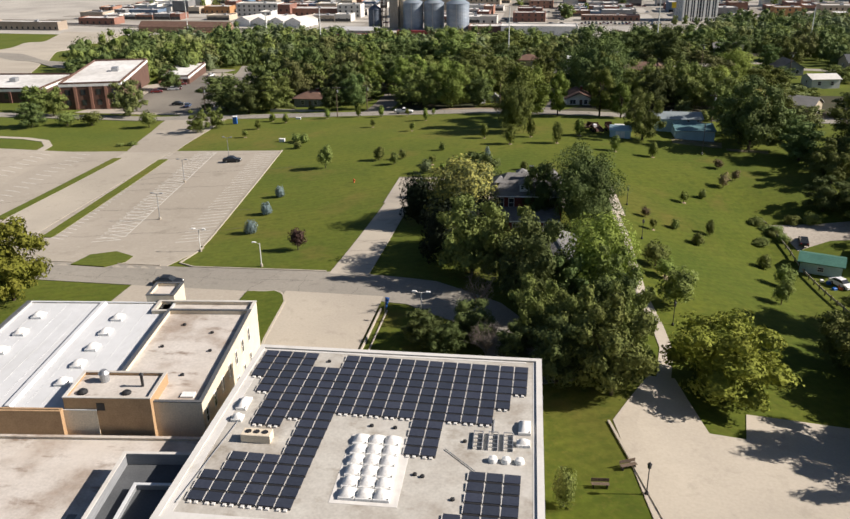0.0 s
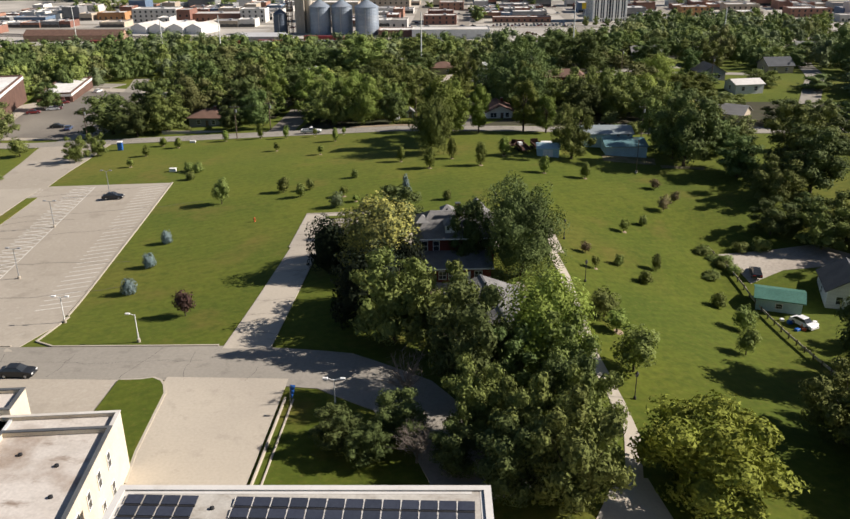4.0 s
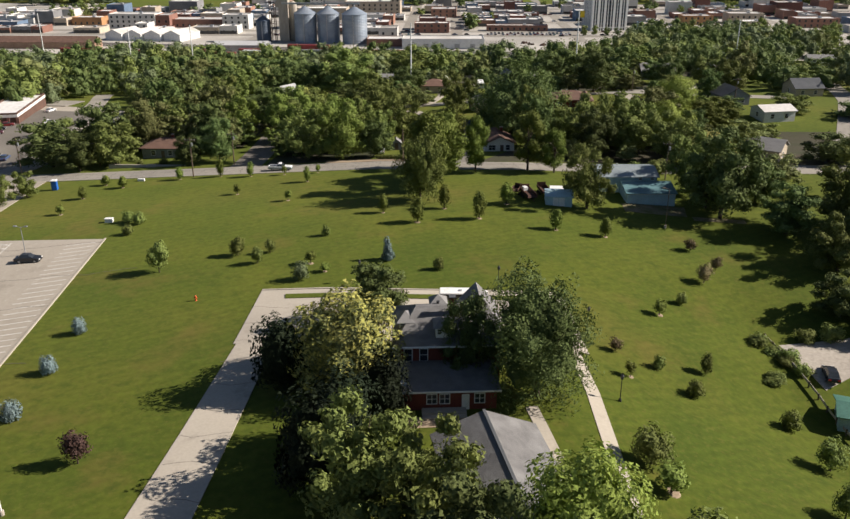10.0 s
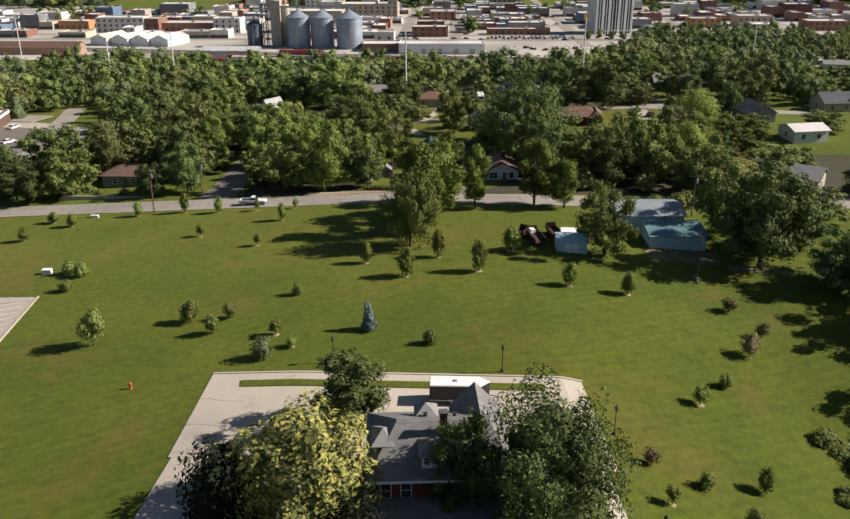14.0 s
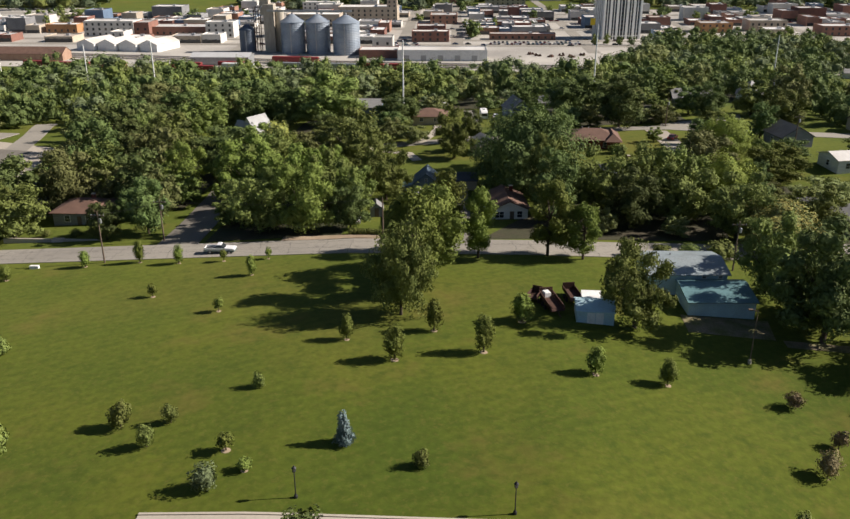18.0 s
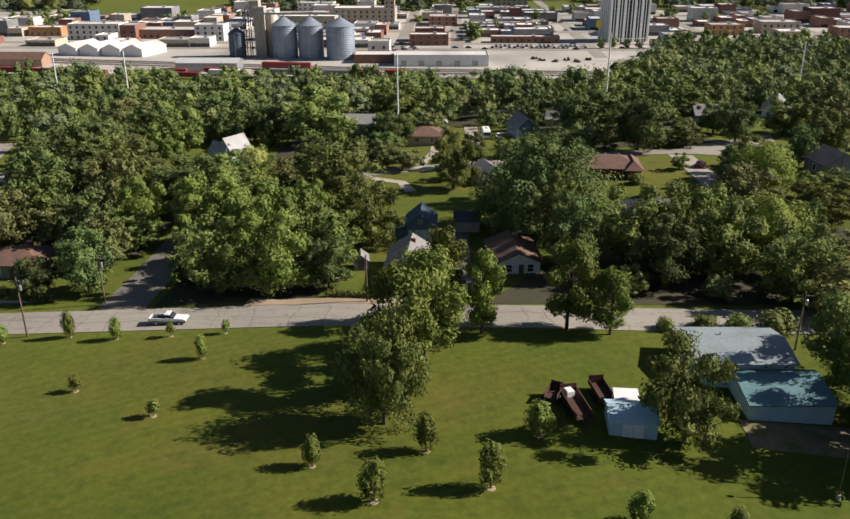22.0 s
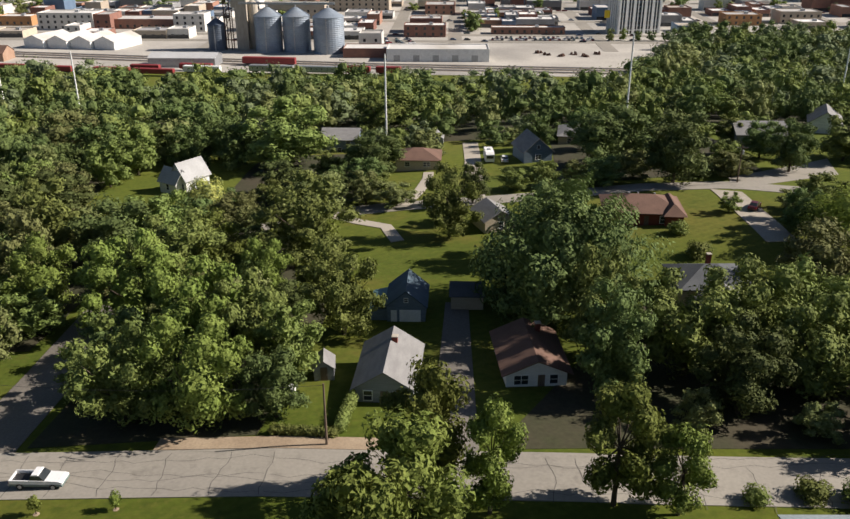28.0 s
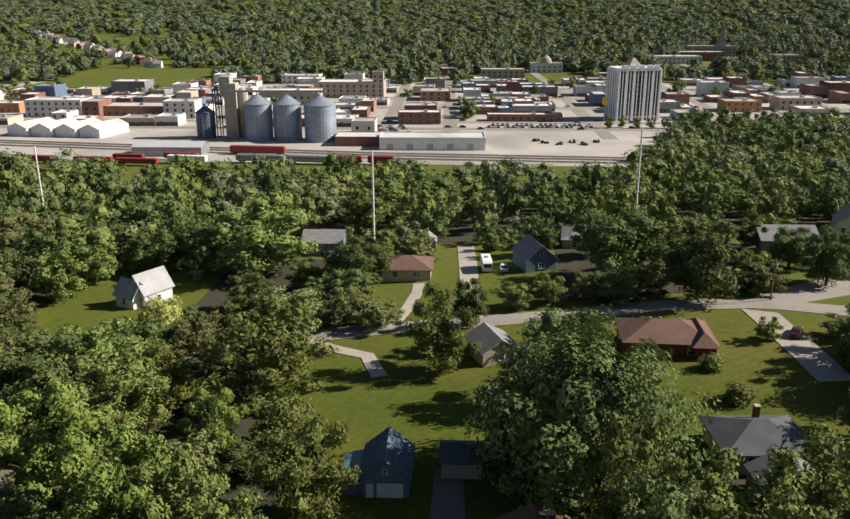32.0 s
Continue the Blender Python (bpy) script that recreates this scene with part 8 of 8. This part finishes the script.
plant("rank weeds and bushes by the yard", ("shrub", 44.0, 164.0, 0.8, 2.4), ("shrub", 47.7, 169.3, 1.1, 2.9), ("shrub", 45.4, 174.6, 1.4, 3.4), ("shrub", 49.1, 166.9, 1.7, 2.4), ("shrub", 46.8, 172.2, 0.8, 2.9), ("shrub", 44.5, 164.5, 1.1, 3.4), ("shrub", 48.2, 169.8, 1.4, 2.4), ("shrub", 45.9, 175.1, 1.7, 2.9), ("shrub", 49.6, 167.4, 0.8, 3.4), ("shrub", 47.3, 172.7, 1.1, 2.4), ("shrub", 45.0, 165.0, 1.4, 2.9), ("shrub", 48.7, 170.3, 1.7, 3.4))
HEDGE = LEAF["mid"]
hd = thing("hedge", -17.6, 260.6, -4, "clipped green hedge along the front lawn", "hedge")
part("leaves", leaf_cloud(np.random.default_rng(8), [(-3.4 + i * 0.85, 0, 0.55, 0.75, 0.7) for i in range(9)], 1500, 0.12, 0.85), HEDGE, hd)
hd = thing("hedge", -13.2, 264.6, 84, "clipped green hedge beside the front lawn", "hedge")
part("leaves", leaf_cloud(np.random.default_rng(9), [(-3.0 + i * 0.85, 0, 0.9, 0.8, 1.0) for i in range(8)], 1500, 0.12, 0.85), HEDGE, hd)

# ---- woods: single trees between the houses, and joined stands farther off ----
clear = [(128, 341, 13, 24), (154, 432, 15, 36), (202, 540, 28, 36), (231, 594, 24, 16), (-6, 317, 17, 11), (9, 300, 12, 12), (29, 308, 8, 12), (-50, 380, 15, 11), (-66, 350, 12, 10), (-81, 272, 12, 14), (-8, 275, 9, 28), (9, 276, 8, 14), (0, 280, 4, 32), (-54, 273, 6, 22), (-10, 298, 8, 10), (36, 330, 16, 16), (50, 326, 15, 22), (57, 330, 9, 24), (8, 334, 8, 11), (-70, 366, 17, 22), (-86, 360, 10, 14), (-60, 378, 10, 14),
         (-20, 334, 11, 16), (-32, 342, 10, 10), (-11, 378, 12, 20), (-8, 365, 6, 16), (3, 386, 8, 44), (9, 382, 10, 18), (19, 380, 10, 18), (34, 402, 11, 16), (10, 349, 22, 9), (30, 351, 16, 9), (60, 350, 20, 12), (46, 308, 13, 13), (40, 300, 9, 10),
         (78, 386, 12, 14), (84, 424, 14, 10), (62, 464, 12, 14), (94, 304, 14, 16), (76, 266, 14, 12), (90, 330, 10, 12), (108, 418, 14, 18), (118, 346, 12, 13), (-36, 408, 11, 15), (-7, 414, 7, 10), (98, 366, 16, 12), (76, 356, 14, 14), (102, 346, 16, 9),
         (-139, 310, 34, 62), (-190, 300, 50, 30), (-124, 290, 12, 40), (-142, 370, 14, 40), (66, 298, 9, 11), (104, 286, 15, 12), (-30, 255, 400, 8), (62, 170, 22, 16), (64, 154, 14, 12), (112, 296, 17, 15), (94, 402, 10, 12)]


# open views down to the houses: nothing tall stands there (place, half width, where the view comes from, slope)
lanes = [(204, 540, 14, 4, 65, 0.105), (154, 432, 9, 4, 65, 0.125), (106, 298, 12, 4, 65, 0.19), (128, 343, 10, 4, 65, 0.16), (230, 594, 13, 4, 65, 0.09), (-68, 371, 12, 0, 190, 0.20), (-82, 368, 7, 0, 190, 0.22), (-56, 376, 6, 0, 190, 0.22), (37, 333, 9, 0, 190, 0.27), (52, 338, 8, 0, 190, 0.27), (-11, 384, 7, 0, 190, 0.27), (3, 384, 6, 0, 190, 0.27), (18, 387, 6, 0, 190, 0.27), (33, 412, 7, 0, 190, 0.27), (-20, 349, 10, 0, 190, 0.24),
         (-35, 418, 6, 0, 190, 0.27), (94, 311, 8, 5, 90, 0.21), (100, 300, 6, 5, 90, 0.21), (76, 270, 9, 5, 90, 0.21), (88, 340, 7, 5, 90, 0.21), (122, 344, 12, 5, 90, 0.21), (77, 395, 7, 0, 190, 0.25), (108, 426, 7, 0, 150, 0.25), (60, 352, 12, 0, 190, 0.25)]


def tallest(px, py, w):
    """How tall a tree may stand here."""
    best = 30.0
    for x, y, half, ox, oy, slope in lanes:
        if oy < py < y:
            at = ox + (x - ox) * (py - oy) / (y - oy)
            if abs(px - at) < half + w * 0.35:
                best = min(best, 1.0 + (y - py) * slope)
    return best


def is_clear(x, y, m=0.0):
    return any(((x - a) / (c + m)) ** 2 + ((y - b) / (d + m)) ** 2 < 1 for a, b, c, d in clear)


rng = np.random.default_rng(21)
random.seed(4)
standing = [(o.location.x, o.location.y, (o.scale.x * 5.5)) for o in scene.objects if o.parent is None and o.get("category") == "tree"]
far_spots = [(-7.9, 485.8, 15, 21.8), (-53.9, 490.4, 15, 21.8), (-168.4, 552.8, 14, 20.3), (-94.8, 524.3, 14, 20.3), (-43.6, 497.9, 13, 18.8), (-25.2, 573.3, 11, 15.9), (3.9, 538.8, 11, 15.9), (34.0, 531.5, 12, 17.4), (57.2, 517.2, 12, 14.9), (89.4, 598.7, 13, 18.8), (114.2, 611.8, 17, 24.6), (154.9, 643.4, 17, 24.6), (187.7, 663.2, 17, 24.6), (203.6, 656.3, 17, 24.6), (93.2, 515.7, 15, 21.8), (133.1, 552.3, 13, 18.8), (134.2, 592.2, 14, 20.3), (-136.6, 461.3, 13, 18.8), (-148.7, 542.6, 12, 17.4), (-74.1, 548.6, 12, 17.4), (-31.1, 510.6, 13, 18.5)]
standing += [(x, y, w / 2) for x, y, h, w in far_spots]
y = 266.0
while y < 735:
    x = -230.0 if y > 330 else -150.0
    while x < (190 if y < 420 else 260):
        px, py = x + rng.uniform(-3.4, 3.4), y + rng.uniform(-3.4, 3.4)
        w = rng.choice((10.0, 14.0, 18.0, 21.0, 24.0) if py > 428 else (9.0, 11.0, 13.0, 15.0, 17.0)) * rng.uniform(0.9, 1.1)
        h = min(17.0, w * rng.uniform(0.6, 1.15) + 1.5)
        if -64 < px < 72 and py < 428:
            h, w = h * 0.45, w * 0.62
        h = min(h, tallest(px, py, w))
        crowd = h < (3.5 if w < 9 else 5) or any(math.hypot(px - a, py - b) < (0.80 if py > 428 else 0.72) * (r + w / 2) for a, b, r in standing)
        if not is_clear(px, py, max(0.0, w / 2 - 5.0)) and not crowd and not (px < -205 - (py - 330) * 0.44) and (py < 540 - 0.06 * px if px < 62 else py < 520 + (px - 62) * 2.6):
            standing.append((px, py, w / 2))
            if py < 400 and -112 < px < 105:
                tree(("wood_a", "wood_b", "wood_c", "wood_e", "wood_c", "wood_b")[rng.integers(6)], px, py, h, w, "trees of the wood")
            else:
                far_spots.append((px, py, h, w))
        x += 4.2
    y += 4.2
# trees along the east side of the lawn
for i in range(60):
    px, py, w = rng.uniform(62, 130), rng.uniform(95, 262), rng.uniform(9, 15)
    h = min(rng.uniform(9, 15), tallest(px, py, w))
    if h > 5 and not is_clear(px, py) and all(math.hypot(px - a, py - b) > 0.7 * (r + w / 2) for a, b, r in standing):
        standing.append((px, py, w / 2))
        tree(("wood_a", "wood_b", "wood_c")[i % 3], px, py, h, w, "trees beyond the yard")
# street trees of the town
for i in range(44):
    far_spots.append((150 + i * 6.2 + rng.uniform(-4, 4), 668 + (i % 6) * 14 + rng.uniform(-5, 5), rng.uniform(8, 13), rng.uniform(8, 14)))
for i in range(9):
    far_spots.append((96 + i * 9, 732 + rng.uniform(-2, 3), rng.uniform(6, 9), rng.uniform(6, 9)))
for i in range(46):
    far_spots.append((rng.uniform(-430, 470), rng.choice((830, 893, 893, 956, 985)) + rng.uniform(-4, 4), rng.uniform(6, 11), rng.uniform(6, 12)))
for px, py in ((7, 775), (8, 786), (-245, 870), (-20, 960), (180, 900), (150, 960), (260, 900), (-360, 860), (-375, 872), (-348, 868)):
    far_spots.append((px, py, 13, 15))


def stand(name, spots, leaf_n, leaf_size, lobes_n, tones, label):
    """A stand of trees too far off to be told apart singly; each tree has one of the tones."""
    rng = np.random.default_rng(len(spots))
    vs, fs, tone, n = [], [], [], 0
    protos = []
    for s in range(6):
        if leaf_n > 200:
            b = crown_cluster(rng, ("round", "dome")[s % 2], 1.0, 1.0, 0.06, lobes_n, leaf_n, leaf_size, 0.34, 7, 0.0, (0.36, 0.54))
        else:
            b = crown_shell(rng, ("round", "dome")[s % 2], 1.0, 1.0, 0.0, lobes_n, leaf_n, leaf_size, 0.40, core=0.80, jitter=0.30)
        protos.append((np.array(fitted(b, 1.0, 1.0, 0.03).v), b.f))
    for px, py, h, w in spots:
        v, f = protos[rng.integers(6)]
        a = rng.uniform(0, 6.28)
        c, s = math.cos(a), math.sin(a)
        out = np.stack([px + w * (v[:, 0] * c - v[:, 1] * s), py + w * (v[:, 0] * s + v[:, 1] * c), height(px, py) + h * v[:, 2]], 1)
        vs.append(out)
        fs += [tuple(n + q for q in face) for face in f]
        tone += [int(rng.integers(len(tones)))] * len(f)
        n += len(v)
    me = bpy.data.meshes.new(name)
    me.from_pydata(np.concatenate(vs).tolist(), [], fs)
    for leaf in tones:
        me.materials.append(LEAF[leaf])
    me.polygons.foreach_set("material_index", tone)
    tagged(new(name, me), label, "woodland", kind="stuff")


stand("far_woodland", far_spots, 760, 0.030, 16, ("mid", "dark", "olive", "dark", "mid", "grey", "dark"), "dense green woodland above the railway")
hill = []
y = 1012.0
while y < 3900:
    gap = 14.0 + max(0.0, y - 1300) * 0.028
    span = 90 + y * 0.56
    x = -span
    while x < span:
        px, py = x + rng.uniform(-0.9, 0.9) * gap, y + rng.uniform(-0.9, 0.9) * gap
        street = any(abs(px - (s - 4 - (py - 1010) * 0.053)) < 8 for s in (-4, 190)) and py < 1500
        built = any(abs(px - a) < 30 and -130 < py - b < 16 for a, b in ((330, 1330), (250, 1230), (300, 1270), (390, 1250), (95, 1120), (45, 1060), (520, 1200)))
        built = built or any(abs(px - a) < 11 and -24 < py - b < 8 for a, b in hill_homes)
        open_field = abs(px + 330) < 76 and py < 1155
        homes = -900 < px < -330 and 1150 < py < 1800
        thin = 0.16 if homes else 0.55 if py < 1120 else 0.97 - 0.35 * (math.sin(px * 0.013 + py * 0.004) * math.sin(py * 0.011 - px * 0.006) > 0.45)
        if not street and not built and not open_field and rng.random() < thin:
            hill.append((px, py, rng.uniform(8, 19) * (1 + (y - 1000) * 0.0002), (9 + gap * 0.7) * rng.uniform(0.6, 1.4)))
        x += gap
    y += gap * 0.85
for i in range(12):
    hill.append((-470 + i * 5 + (i * 7 % 5), 985 + (i * 37 % 60), 17, 20))
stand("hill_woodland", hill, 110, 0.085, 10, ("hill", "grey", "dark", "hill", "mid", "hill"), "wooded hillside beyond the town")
